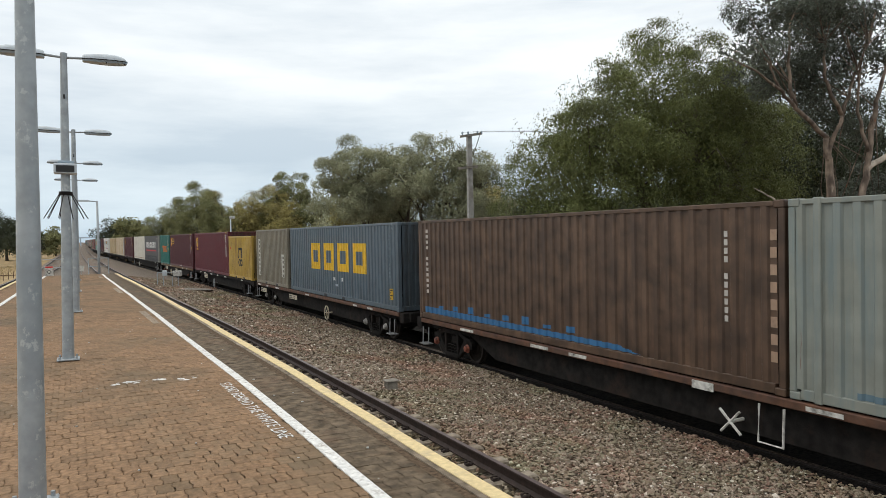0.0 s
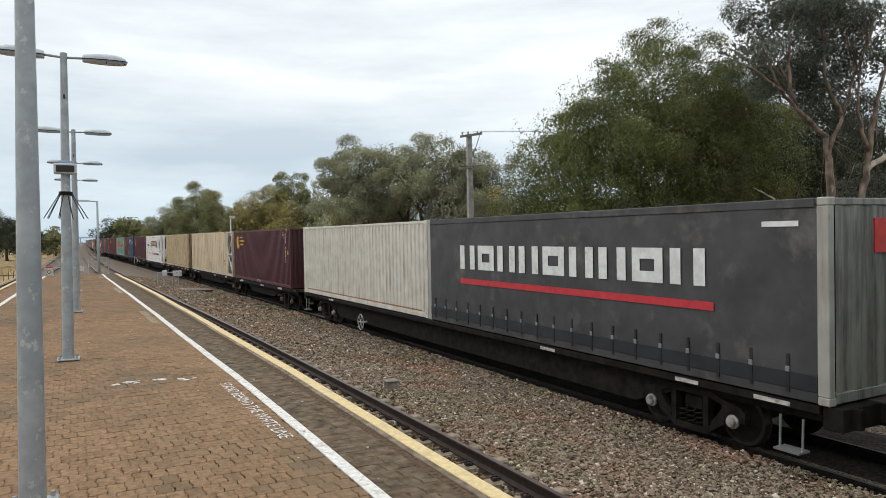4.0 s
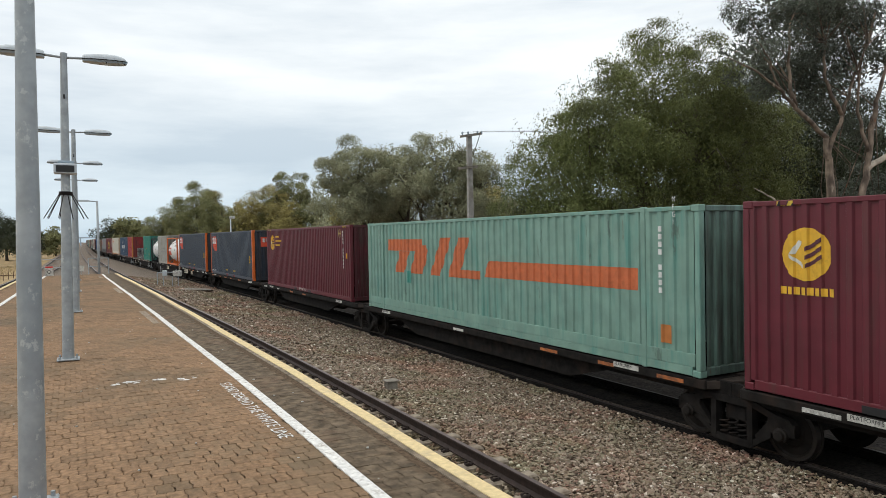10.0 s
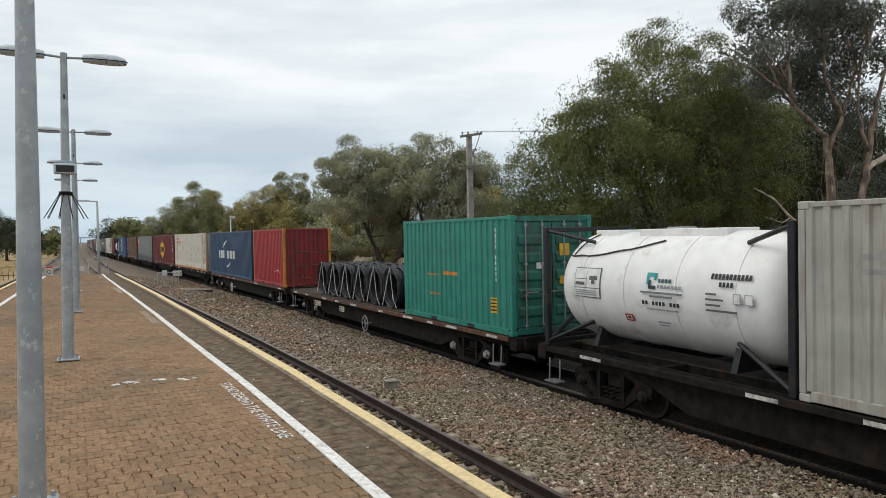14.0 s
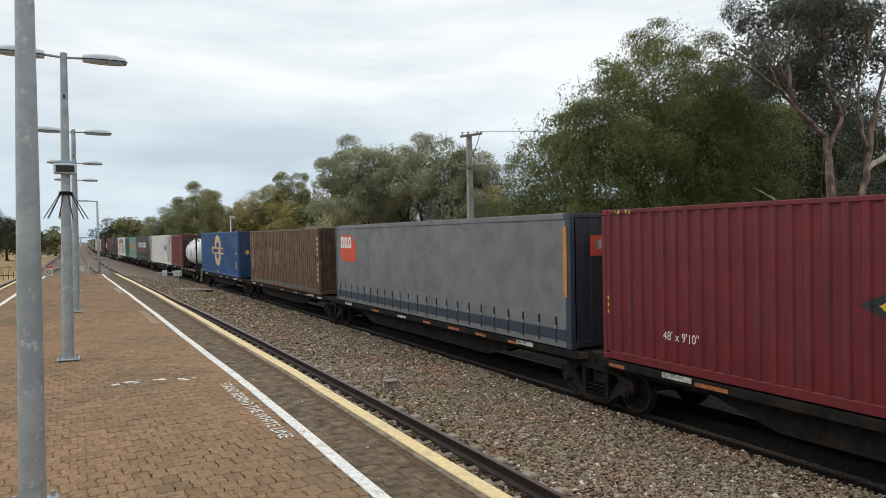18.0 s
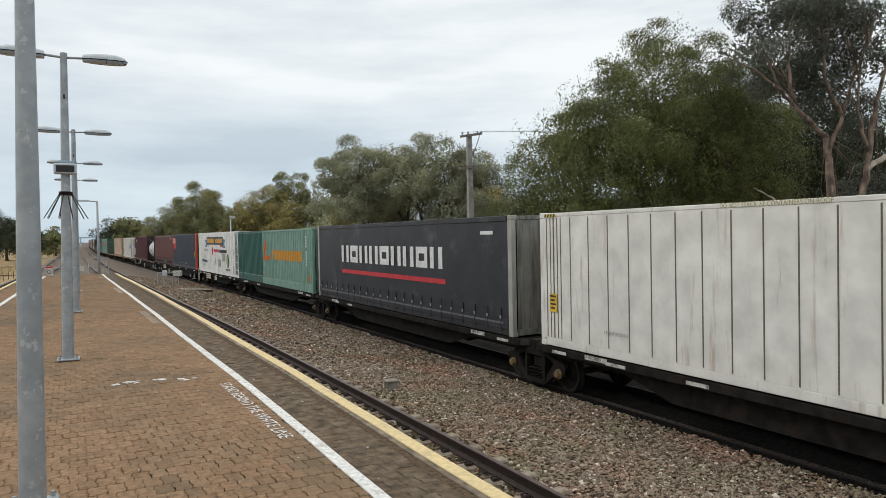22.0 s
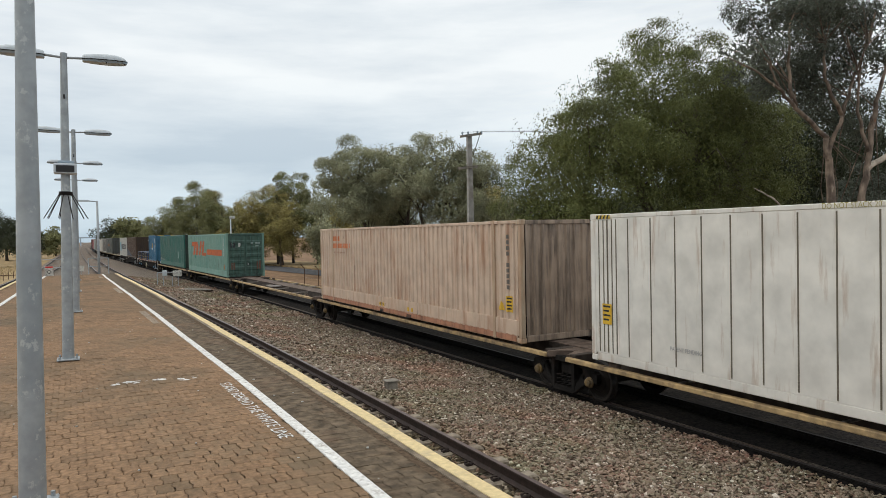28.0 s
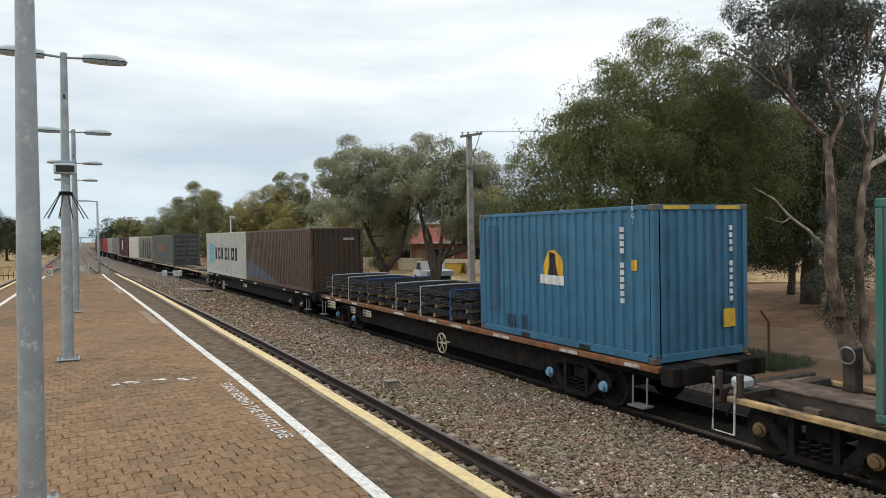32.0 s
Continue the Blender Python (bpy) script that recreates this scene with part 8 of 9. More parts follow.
for i in range(12, 70):
    y = -5.9 + i * 0.66
    for x in (3.02, 4.62):
        for sx in (-1, 1):
            c = new("rail_clip", clip_me)
            c.matrix_basis = pose(x + sx * 0.135 + near_bend(y), y, NEAR_RAIL_Z - 0.166, 0, 0, 0 if sx < 0 else 180)
            tagged(c, "rust-brown spring clip holding the rail", "rail clip", "rail clips")
for i in range(52):
    y = -4.44 + i * 0.68
    s = new("sleeper", bpy.data.meshes["sleeper"])
    s.matrix_basis = pose(FREIGHT_X + bend(y), y, RAIL_Z - 0.182)
    s.material_slots[0].link = "OBJECT"
    s.material_slots[0].material = M_TIE_DARK
    tagged(s, "dark timber railway sleeper", "sleeper", "sleepers")
c = thing("cable_pit", "small grey concrete pit with a lid in the ballast", "pit", pose(5.62, 13.3, -1.52))
part("pit_body", Shape().chamfer_box(-0.115, 0.115, -0.1, 0.1, -0.1, 0.12, 0.02), M_CONCRETE, c)
part("lid", Shape().chamfer_box(-0.15, 0.15, -0.13, 0.13, 0.122, 0.15, 0.012), M_CONCRETE, c)
c = thing("track_cabinet", "pale grey equipment box on a steel frame by the track", "cabinet", pose(5.4, 53.5, -1.75))
for x in (-0.7, -0.3, 0.3, 0.7):
    part("frame_leg", Shape().tube([(x, 0, 0), (x, 0, 1.0 if abs(x) > 0.5 else 0.7)], 0.035, 6), M_GALV, c)
part("frame_bar", Shape().tube([(-0.7, 0, 1.0), (0.7, 0, 1.0)], 0.035, 6), M_GALV, c)
part("box", Shape().chamfer_box(0.35, 0.95, -0.2, 0.2, 0.7, 1.1, 0.03), M_REFLECT, c)
part("box", Shape().chamfer_box(-0.35, -0.05, -0.15, 0.15, 0.75, 1.15, 0.03), M_LAMP_GREY, c)
s = Shape()
ribbon(s, bend, [(3.2, -1.62), (3.2, -1.52), (8.6, -1.9), (8.6, -2.0)], 49.5, 51.2, 0.85)
solid("crossing_slab", s, M_CONCRETE, "concrete crossing slab between the tracks", "slab", kind="structure")

# loose stones of the ballast
rng = np.random.default_rng(4)


def near_bend_v(y):
    y = np.maximum(0, y)
    return np.where(y < 34, -6e-4 * np.minimum(y, 34) ** 2, np.interp(y, (34, 51, 76), (-0.694, -1.22, -1.98)))


def ground_z(x):
    return np.interp(x, [2.2, 4.5, 4.7, 5.2, 8.3, 9.2, 9.46], [-1.465, -1.465, -1.475, -1.49, -2.04, -2.035, -2.0])


def stones(n, xr, yr, size, skip=None):
    x, y = rng.uniform(*xr, n), yr[0] + (yr[1] - yr[0]) * rng.uniform(0, 1, n) ** 1.35
    z = ground_z(x) + rng.uniform(-0.012, 0.028, n)
    base = np.array([(1, 0, 0), (-1, 0, 0), (0, 1, 0), (0, -1, 0), (0, 0, 0.8), (0, 0, -0.8), (0.6, 0.6, 0.5), (-0.6, 0.55, 0.45)])
    tri = np.array([(0, 6, 4), (6, 2, 4), (2, 7, 4), (7, 1, 4), (1, 3, 4), (3, 0, 4), (0, 3, 5), (0, 2, 6), (1, 7, 2), (3, 1, 5)])
    sc = size * rng.uniform(0.5, 1.35, (n, 1, 1)) * rng.uniform(0.55, 1.3, (n, 1, 3)) * np.array([1.15, 1.0, 0.72])
    v = base[None] * sc * rng.uniform(0.75, 1.25, (n, 8, 3))
    a, b = rng.uniform(0, 6.28, n), rng.uniform(-0.9, 0.9, n)
    ca, sa, cb, sb = np.cos(a)[:, None], np.sin(a)[:, None], np.cos(b)[:, None], np.sin(b)[:, None]
    y1, z1 = v[..., 1] * cb - v[..., 2] * sb, v[..., 1] * sb + v[..., 2] * cb
    x1 = v[..., 0]
    k = np.clip((x - 5.0) / 4.0, 0, 1)
    swing = (1 - k) * near_bend_v(y) + k * np.array([bend(q) for q in y])
    v = np.stack([x1 * ca - y1 * sa + (x + swing)[:, None], x1 * sa + y1 * ca + y[:, None], z1 + z[:, None]], -1)
    f = tri[None] + (np.arange(n) * 8)[:, None, None]
    return v.reshape(-1, 3), f.reshape(-1, 3)


def between_sleepers(n):
    """Stones of the platform track: those that would lie on a sleeper's top are moved into the crib beside it."""
    v, f = stones(n, (2.3, 4.58), (3.2, 26), 0.034)
    p = v.reshape(n, 8, 3)
    mid = p.mean(1)
    at = (mid[:, 1] + 5.9 + 0.33) % 0.66 - 0.33
    on = (np.abs(at) < 0.115) & (rng.uniform(0, 1, n) < 0.93)
    p[on, :, 1] += (np.sign(at[on]) * rng.uniform(0.12, 0.2, on.sum()))[:, None]
    p[on, :, 2] -= 0.03
    return p.reshape(-1, 3), f


vs, fs, k = [], [], 0
for a in (stones(60000, (4.7, 9.46), (3.2, 17), 0.031), stones(24000, (4.7, 9.46), (15, 34), 0.042), between_sleepers(13000), stones(9000, (4.7, 9.4), (32, 66), 0.065), stones(7000, (2.3, 9.25), (3.2, -6.0), 0.05)):
    vs.append(a[0])
    fs.append(a[1] + k)
    k += len(a[0])
tagged(new("ballast_stones", big_mesh("ballast_stones", np.concatenate(vs), np.concatenate(fs), [ballast_mat()])), "loose grey and brown ballast stones", "ballast", kind="stuff")

# ---------------------------------------------------------------- far side: road, fence, pole, house
s = Shape()
for x, y in ((16.0, 95), (19.0, 62), (18.9, 43.6), (21.3, 33.1), (28.0, 25.6), (36.0, 20.0), (70.0, 2.0)):
    s.v.append((x, y, -1.93))
for x, y in ((20.0, 98), (22.6, 64), (22.6, 48), (26.0, 38.5), (34.0, 31.5), (42.4, 26.0), (78.0, 7.0)):
    s.v.append((x, y, -1.93))
for i in range(6):
    s.f.append((i, i + 1, i + 8, i + 7))
    s.m.append(0)
solid("road", s, M_ASPHALT, "grey asphalt street beyond the railway", "road", kind="structure")
s = Shape()
kerb_pts = [(20.3, 98), (22.9, 64), (22.9, 48), (26.3, 38.8), (34.3, 31.8), (42.7, 26.3), (78.3, 7.3)]
for (x0, y0), (x1, y1) in zip(kerb_pts[:-1], kerb_pts[1:]):
    s.face([(x0, y0, -1.8), (x1, y1, -1.8), (x1 + 6, y1 + 6, -1.78), (x0 + 6, y0 + 6, -1.78)])
    s.face([(x0, y0, -1.95), (x1, y1, -1.95), (x1, y1, -1.8), (x0, y0, -1.8)])
solid("verge", s, M_DRYGRASS, "kerb and dry straw-coloured verge across the street", "verge", kind="structure")

fence = thing("wire_fence", "chain-link fence with bent steel posts along the railway", "fence")
for i in range(15):
    y = 5.2 + i * 3.3
    x = 15.4 + bend(y) * 0.7
    part("fence_post", Shape().tube([(x, y, -2.1), (x, y, -0.75), (x - 0.28, y, -0.45)], 0.03, 6), M_SILL_RUST if i % 3 else M_GALV, fence)
s = Shape()
for z in (-0.85, -1.45):
    s.tube([(15.4 + bend(y) * 0.7, y, z + 0.02 * math.sin(y * 2)) for y in np.arange(4, 52, 1.1)], 0.005, 3)
part("strand", s, M_GALV, fence)
s = Shape()
for k in (-1, 1):
    for a in np.arange(5.0, 27.0, 0.085):
        y0, y1 = a, a + k * 1.05
        s.face([(15.4, y0, -1.95), (15.4, y0 + 0.006, -1.95), (15.4, y1 + 0.006, -0.88), (15.4, y1, -0.88)])
part("chain_link", s, M_GALV, fence, fix=False)

c = thing("utility_pole", "tall grey concrete power pole with two cross-arms", "power pole", pose(16.0, 28.0, -2.05))
taper = Shape()
for z, k in ((0.0, 1.0), (4.0, 0.9), (8.25, 0.72)):
    taper.v.extend([(-0.15 * k, -0.10 * k, z), (0.15 * k, -0.10 * k, z), (0.15 * k, 0.10 * k, z), (-0.15 * k, 0.10 * k, z)])
for i in range(2):
    for j in range(4):
        taper.f.append((4 * i + j, 4 * i + (j + 1) % 4, 4 * i + 4 + (j + 1) % 4, 4 * i + 4 + j))
        taper.m.append(0)
taper.face([(-0.108, -0.072, 8.25), (0.108, -0.072, 8.25), (0.108, 0.072, 8.25), (-0.108, 0.072, 8.25)])
part("pole", taper, mat("pole_concrete", (0.30, 0.29, 0.27), 0.85, 0, 0.15, 4, dirt=(0.2, 0.17, 0.14), dirt_amount=0.3, dirt_scale=1.5), c)
for z0, z1, x0, x1 in ((8.12, 8.32, -0.54, 0.61), (6.66, 6.79, -0.69, 0.36)):
    part("cross_arm", Shape().prism([(x0, z0 - 0.06), (x1, z1 - 0.06), (x1, z1 + 0.05), (x0, z0 + 0.05)], "y", -0.19, -0.098), M_CONCRETE, c)
for x in (-0.45, -0.15, 0.35, 0.56):
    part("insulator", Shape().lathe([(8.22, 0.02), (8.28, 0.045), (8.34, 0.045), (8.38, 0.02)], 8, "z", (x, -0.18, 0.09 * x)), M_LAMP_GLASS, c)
part("stay_rod", Shape().tube([(0.1, -0.2, 7.3), (0.45, -0.2, 8.2)], 0.015, 5), M_DARKSTEEL, c)
for i, (dx, z) in enumerate(((-0.45, 6.27), (0.1, 6.32), (0.56, 6.37), (-0.5, 4.72), (0.3, 4.78))):
    pts = [(16.0 + dx + 3.6 * k, 28.0 - 2.2 * k - 0.16, z + 0.010 * (k - 6) ** 2 - 0.36) for k in np.arange(0, 12.1, 1.0)]
    w = solid("power_line", Shape().tube(pts, 0.005, 4), M_DARKSTEEL, "thin overhead power line", "cable", "power lines")

M_WALLC = mat("cream_render", (0.50, 0.44, 0.33), 0.85, 0, 0.08, 2, dirt=(0.33, 0.28, 0.2), dirt_amount=0.3, dirt_scale=0.8)
M_ROOFR = mat("red_tile_roof", (0.26, 0.07, 0.045), 0.8, 0, 0.2, 6, bump=0.5, bump_scale=20)
M_BRICKH = mat("orange_brick", (0.34, 0.15, 0.08), 0.85, 0, 0.2, 14, bump=0.3)
M_GLASS = mat("dark_window_glass", (0.02, 0.025, 0.03), 0.08, 0.0, 0.1, 3)


def house(x, y, rz, w, d, h, label, wall_mt, roof_mt=None):
    c = thing("house", label, "house", pose(x, y, -1.85, 0, 0, rz))
    part("wall", Shape().box(-w / 2, w / 2, -d / 2, d / 2, 0, h), wall_mt, c)
    r = Shape()
    a, b, e = w / 2 + 0.5, d / 2 + 0.5, h + 1.9
    r.face([(-a, -b, h), (a, -b, h), (a - 3.2, 0, e), (-a + 3.2, 0, e)])
    r.face([(-a, b, h), (a, b, h), (a - 3.2, 0, e), (-a + 3.2, 0, e)])
    r.face([(-a, -b, h), (-a, b, h), (-a + 3.2, 0, e)])
    r.face([(a, -b, h), (a, b, h), (a - 3.2, 0, e)])
    part("roof", r, roof_mt or M_ROOFR, c)
    for u in (-0.3, 0.12):
        wdw = part("window", Shape().box(u * w, u * w + 1.6, -d / 2 - 0.03, -d / 2 + 0.02, 0.9, 2.1), M_REFLECT, c)
        part("pane", Shape().box(u * w + 0.08, u * w + 1.52, -d / 2 - 0.045, -d / 2 - 0.032, 0.98, 2.02), M_GLASS, wdw)
    part("door", Shape().box(-0.45, 0.45, -d / 2 - 0.03, -d / 2 + 0.01, 0, 2.05), M_TIMBER, c)
    part("gutter", Shape().chamfer_box(-a, a, -b - 0.1, -b + 0.02, h - 0.06, h + 0.06, 0.02), M_REFLECT, c)
    part("verandah_post", Shape().box(-w / 2 + 0.5, -w / 2 + 0.62, -b + 0.1, -b + 0.22, 0, h), M_REFLECT, c)
    return c


house(31.0, 64.0, -30, 8.5, 8, 2.6, "orange-brick house with a red tiled hip roof", M_BRICKH)
M_ROOFB = mat("brown_tile_roof", (0.13, 0.095, 0.070), 0.85, 0, 0.25, 6, bump=0.5, bump_scale=20)
house(38.2, 58.0, -32, 13, 8, 2.6, "orange-brick house with a dull brown tiled roof", M_BRICKH, M_ROOFB)
house(32.6, 78.0, -25, 10, 8, 2.6, "cream house with a pale grey metal hip roof", M_WALLC, mat("grey_metal_roof", (0.30, 0.31, 0.32), 0.5, 0.3, 0.1, 3))
house(45.0, 47.0, -35, 14, 8, 2.7, "cream rendered house with a tiled roof behind the trees", M_WALLC)
c = thing("garden_wall", "low cream front wall across the street", "wall")
for i, ((x0, y0), (x1, y1)) in enumerate((((25.6, 70), (27.8, 58)), ((28.2, 56), (30.6, 46.5)), ((30.9, 45.5), (37.5, 38.5)))):
    dx, dy = x1 - x0, y1 - y0
    part("wall_panel", Shape().chamfer_box(0, math.hypot(dx, dy), -0.08, 0.08, 0, 1.25, 0.02), M_WALLC, c, at=Matrix.Translation((x0, y0, -1.85)) @ Matrix.Rotation(math.atan2(dy, dx), 4, "Z"))

# parked white utility truck
c = thing("utility_truck", "white parked utility truck with a tray on the street", "truck", pose(21.7, 43.6, -1.92, 0, 0, -103))
M_CARW = mat("white_car_paint", (0.66, 0.66, 0.65), 0.3, 0, 0.03, 3)
part("cab", Shape().prism([(-2.3, 0.45), (-2.3, 0.95), (-1.4, 1.05), (-0.8, 1.65), (0.35, 1.68), (0.45, 0.45)], "y", -0.85, 0.85), M_CARW, c)
part("side_window", Shape().prism([(-1.2, 1.08), (-0.72, 1.55), (0.2, 1.58), (0.25, 1.08)], "y", -0.87, 0.87), M_GLASS, c)
part("tray", Shape().chamfer_box(0.55, 2.5, -0.95, 0.95, 0.75, 1.1, 0.02), M_LAMP_GREY, c)
part("chassis", Shape().box(-2.1, 2.3, -0.6, 0.6, 0.35, 0.75), M_BLACK, c)
for x in (-1.5, 1.5):
    for y in (-0.82, 0.82):
        w = part("wheel", Shape().lathe([(-0.1, 0.0), (-0.1, 0.34), (0.1, 0.34), (0.1, 0.0)], 16, "y", (x, y, 0.34)), M_BLACK, c)
        part("rim", Shape().lathe([(-0.11, 0.0), (-0.11, 0.2), (0.11, 0.2), (0.11, 0.0)], 12, "y", (x, y, 0.34)), M_LAMP_GREY, w)
c = thing("skip_bin", "yellow skip bin by the front wall", "bin", pose(28.3, 52.5, -1.82, 0, 0, -40))
part("body", Shape().prism([(-0.6, 0.0), (0.6, 0.0), (0.8, 0.9), (-0.8, 0.9)], "y", -0.7, 0.7), mat("bin_yellow", (0.55, 0.36, 0.04), 0.6), c)
part("rim", Shape().chamfer_box(-0.84, 0.84, -0.75, 0.75, 0.9, 0.97, 0.02), M_SILL_YELLOW, c)


# low paling fence across the other track, and a bridge far down the line
c = thing("paling_fence", "low rust-brown paling fence on the dry bank", "fence")
for i in range(24):
    x = -15.2 + i * 0.42
    part("paling", Shape().chamfer_box(x, x + 0.055, 78.0, 78.04, -2.4, -1.05 - 0.1 * (i % 3), 0.01), M_SILL_RUST, c)
part("fence_rail", Shape().box(-15.3, -5.0, 78.04, 78.08, -1.55, -1.48), M_SILL_RUST, c)
# distance haze is put into the bridge's pale blue colour
M_HAZE = mat("hazed_bridge_steel", (0.42, 0.50, 0.58), 0.7, 0, 0.05, 0.3)
c = thing("footbridge", "steel footbridge across the line, its colour paled for distance haze", "bridge", pose(0, 520, 0))
part("girder", Shape().box(-14, 16, -1, 1, 3.2, 4.1), M_HAZE, c)
for x in (-9.5, -1.0, 10.5):
    part("pier", Shape().box(x - 0.4, x + 0.4, -0.6, 0.6, -2.6, 3.2), M_HAZE, c)

c = thing("street_lamp", "slim white street lamp behind the freight line", "street lamp", pose(12.95, 70, -2.2))
part("pole", Shape().tube([(0, 0, 0), (0, 0, 5.75)], [0.07, 0.05], 8), M_LAMP_GREY, c, smooth=True)
part("lamp_head", Shape().chamfer_box(-0.1, 0.42, -0.12, 0.12, 5.72, 5.95, 0.04), M_REFLECT, c)


# ---------------------------------------------------------------- trees
def leaf_mat(name, color, trans=0.30):
    return mat(name, color, 0.6, 0, 0.25, 0.7, island=0.35, spec=0.3, translucent=trans, coords="Object")


L_PEPPER = leaf_mat("pepper_leaves", (0.135, 0.150, 0.048), 0.18)
L_GUM = leaf_mat("gum_leaves", (0.104, 0.116, 0.088), 0.15)
# very dark leaf colour standing in for shade behind the pepper tree
L_SHADE = leaf_mat("shaded_green_leaves", (0.042, 0.052, 0.026), 0.1)
L_GREY = leaf_mat("grey_leaves", (0.275, 0.275, 0.165), 0.15)
L_OLIVE = leaf_mat("olive_leaves", (0.20, 0.20, 0.085), 0.15)
L_YELLOW = leaf_mat("yellow_green_leaves", (0.29, 0.245, 0.085), 0.15)
L_DARK = leaf_mat("dark_leaves", (0.045, 0.055, 0.028))
L_GRASS = leaf_mat("green_weeds", (0.07, 0.12, 0.03))
M_BARK = mat("grey_bark", (0.085, 0.066, 0.051), 0.9, 0, 0.3, 6, dirt=(0.06, 0.045, 0.035), dirt_amount=0.4, dirt_scale=2.5, bump=0.8, bump_scale=14)
M_BARKG = mat("gum_bark", (0.25, 0.185, 0.135), 0.85, 0, 0.35, 4, dirt=(0.055, 0.036, 0.026), dirt_amount=0.75, dirt_scale=5.0, streak=0.35, bump=0.7, bump_scale=14, chips=(((0.40, 0.32, 0.25), 0.62, 3.5, 0.3), ((0.22, 0.09, 0.045), 0.64, 3.0, 0.4)))
M_DEADWOOD = mat("bleached_dead_wood", (0.46, 0.39, 0.31), 0.85, 0, 0.25, 6, dirt=(0.16, 0.11, 0.08), dirt_amount=0.4, dirt_scale=4.0, bump=0.4, bump_scale=18)


def blob_points(r, ells, n, shell=0.55):
    """Random places in a set of ellipsoids, denser towards their skins, gathered in clumps so that the outline is uneven."""
    vol = np.array([e[3] ** 2 * e[4] for e in ells]) ** 0.75
    which = r.choice(len(ells), n, p=vol / vol.sum())
    e = np.array([(x, y, z, rx, rz) for x, y, z, rx, rz in ells])[which]
    d = r.normal(size=(n, 3))
    d /= np.linalg.norm(d, axis=1)[:, None]
    rad = (shell + (1 - shell) * r.uniform(0, 1, n) ** 0.7) * r.uniform(0.82, 1.12, n)
    return e[:, :3] + d * rad[:, None] * np.stack([e[:, 3], e[:, 3], e[:, 4]], -1), d


def leaf_quads(centres, dirs, length, width, r, droop=0.0):
    """One bent leaf (two quads would be too many: one quad) at each centre."""
    n = len(centres)
    a = dirs + r.normal(size=(n, 3)) * 0.8
    a[:, 2] -= droop
    a /= np.linalg.norm(a, axis=1)[:, None]
    b = np.cross(a, r.normal(size=(n, 3)))
    b /= np.linalg.norm(b, axis=1)[:, None]
    l = (length * r.uniform(0.6, 1.3, n))[:, None]
    w = (width * r.uniform(0.6, 1.3, n))[:, None]
    v = np.stack([centres - b * w * 0.25, centres + a * l * 0.45 - b * w * 0.5, centres + a * l, centres + a * l * 0.45 + b * w * 0.5], 1)
    return v.reshape(-1, 3), np.arange(n * 4).reshape(n, 4)


def crown(tree, ells, leaves, mt, length, width, seed, clumps=160, spread=0.6, droop=0.3, strands=0, strand_len=1.4, core=0.12, core_size=1.7):
    """Leaves gathered in rounded clumps that face outward, hanging strands, and a sparse inner mass."""
    r = np.random.default_rng(seed)
    cc, cd = blob_points(r, ells, clumps, 0.6)
    rc = spread * r.uniform(0.55, 1.25, clumps)
    k = r.choice(clumps, leaves, p=rc ** 2 / (rc ** 2).sum())
    d = r.normal(size=(leaves, 3))
    d /= np.linalg.norm(d, axis=1)[:, None]
    d = d + cd[k] * 0.45
    d[:, 2] += 0.25
    d /= np.linalg.norm(d, axis=1)[:, None]
    pts = cc[k] + d * (rc[k] * r.uniform(0.55, 1.08, leaves))[:, None] * np.array([1, 1, 0.75])
    nrm = d + r.normal(size=(leaves, 3)) * 0.45
    lay = r.normal(size=(leaves, 3))
    lay[:, 2] -= droop
    if strands:
        s0, sd = blob_points(r, ells, strands, 0.75)
        m = 22
        tt = np.linspace(0, 1, m)[None, :, None]
        ln = (strand_len * r.uniform(0.4, 1.3, strands))[:, None, None]
        out = sd.copy()
        out[:, 2] = np.abs(out[:, 2]) * 0.3
        path = s0[:, None, :] + out[:, None, :] * ln * 0.35 * np.sqrt(tt) + np.array([0, 0, -1.0]) * ln * tt ** 1.5
        pts = np.concatenate([pts, path.reshape(-1, 3) + r.normal(size=(strands * m, 3)) * 0.04])
        nrm = np.concatenate([nrm, np.repeat(out, m, 0) + r.normal(size=(strands * m, 3)) * 0.6])
        dd = r.normal(size=(strands * m, 3)) * 0.7
        dd[:, 2] -= 1.0
        lay = np.concatenate([lay, dd])
    sizes = np.ones(len(pts))
    nc = int(leaves * core)
    if nc:
        p2, d2 = blob_points(r, ells, nc, 0.15)
        e_mid = np.mean([e[:3] for e in ells], 0)
        p2 = p2 * 0.93 + e_mid * 0.07
        pts = np.concatenate([pts, p2])
        nrm = np.concatenate([nrm, d2 + r.normal(size=(nc, 3)) * 0.6])
        lay = np.concatenate([lay, r.normal(size=(nc, 3))])
        sizes = np.concatenate([sizes, np.full(nc, core_size)])
    n = len(pts)
    nrm /= np.linalg.norm(nrm, axis=1)[:, None]
    a = lay - nrm * (lay * nrm).sum(1)[:, None]
    a /= np.linalg.norm(a, axis=1)[:, None] + 1e-9
    b = np.cross(nrm, a)
    l = (length * sizes * r.uniform(0.6, 1.35, n))[:, None]
    w = (width * sizes * r.uniform(0.6, 1.3, n))[:, None]
    v = np.stack([pts - b * w * 0.2, pts + a * l * 0.45 - b * w * 0.5, pts + a * l, pts + a * l * 0.45 + b * w * 0.5], 1)
    ob = new("crown", big_mesh("crown", v.reshape(-1, 3), np.arange(n * 4).reshape(n, 4), [mt]))
    ob.parent = tree
    return ob


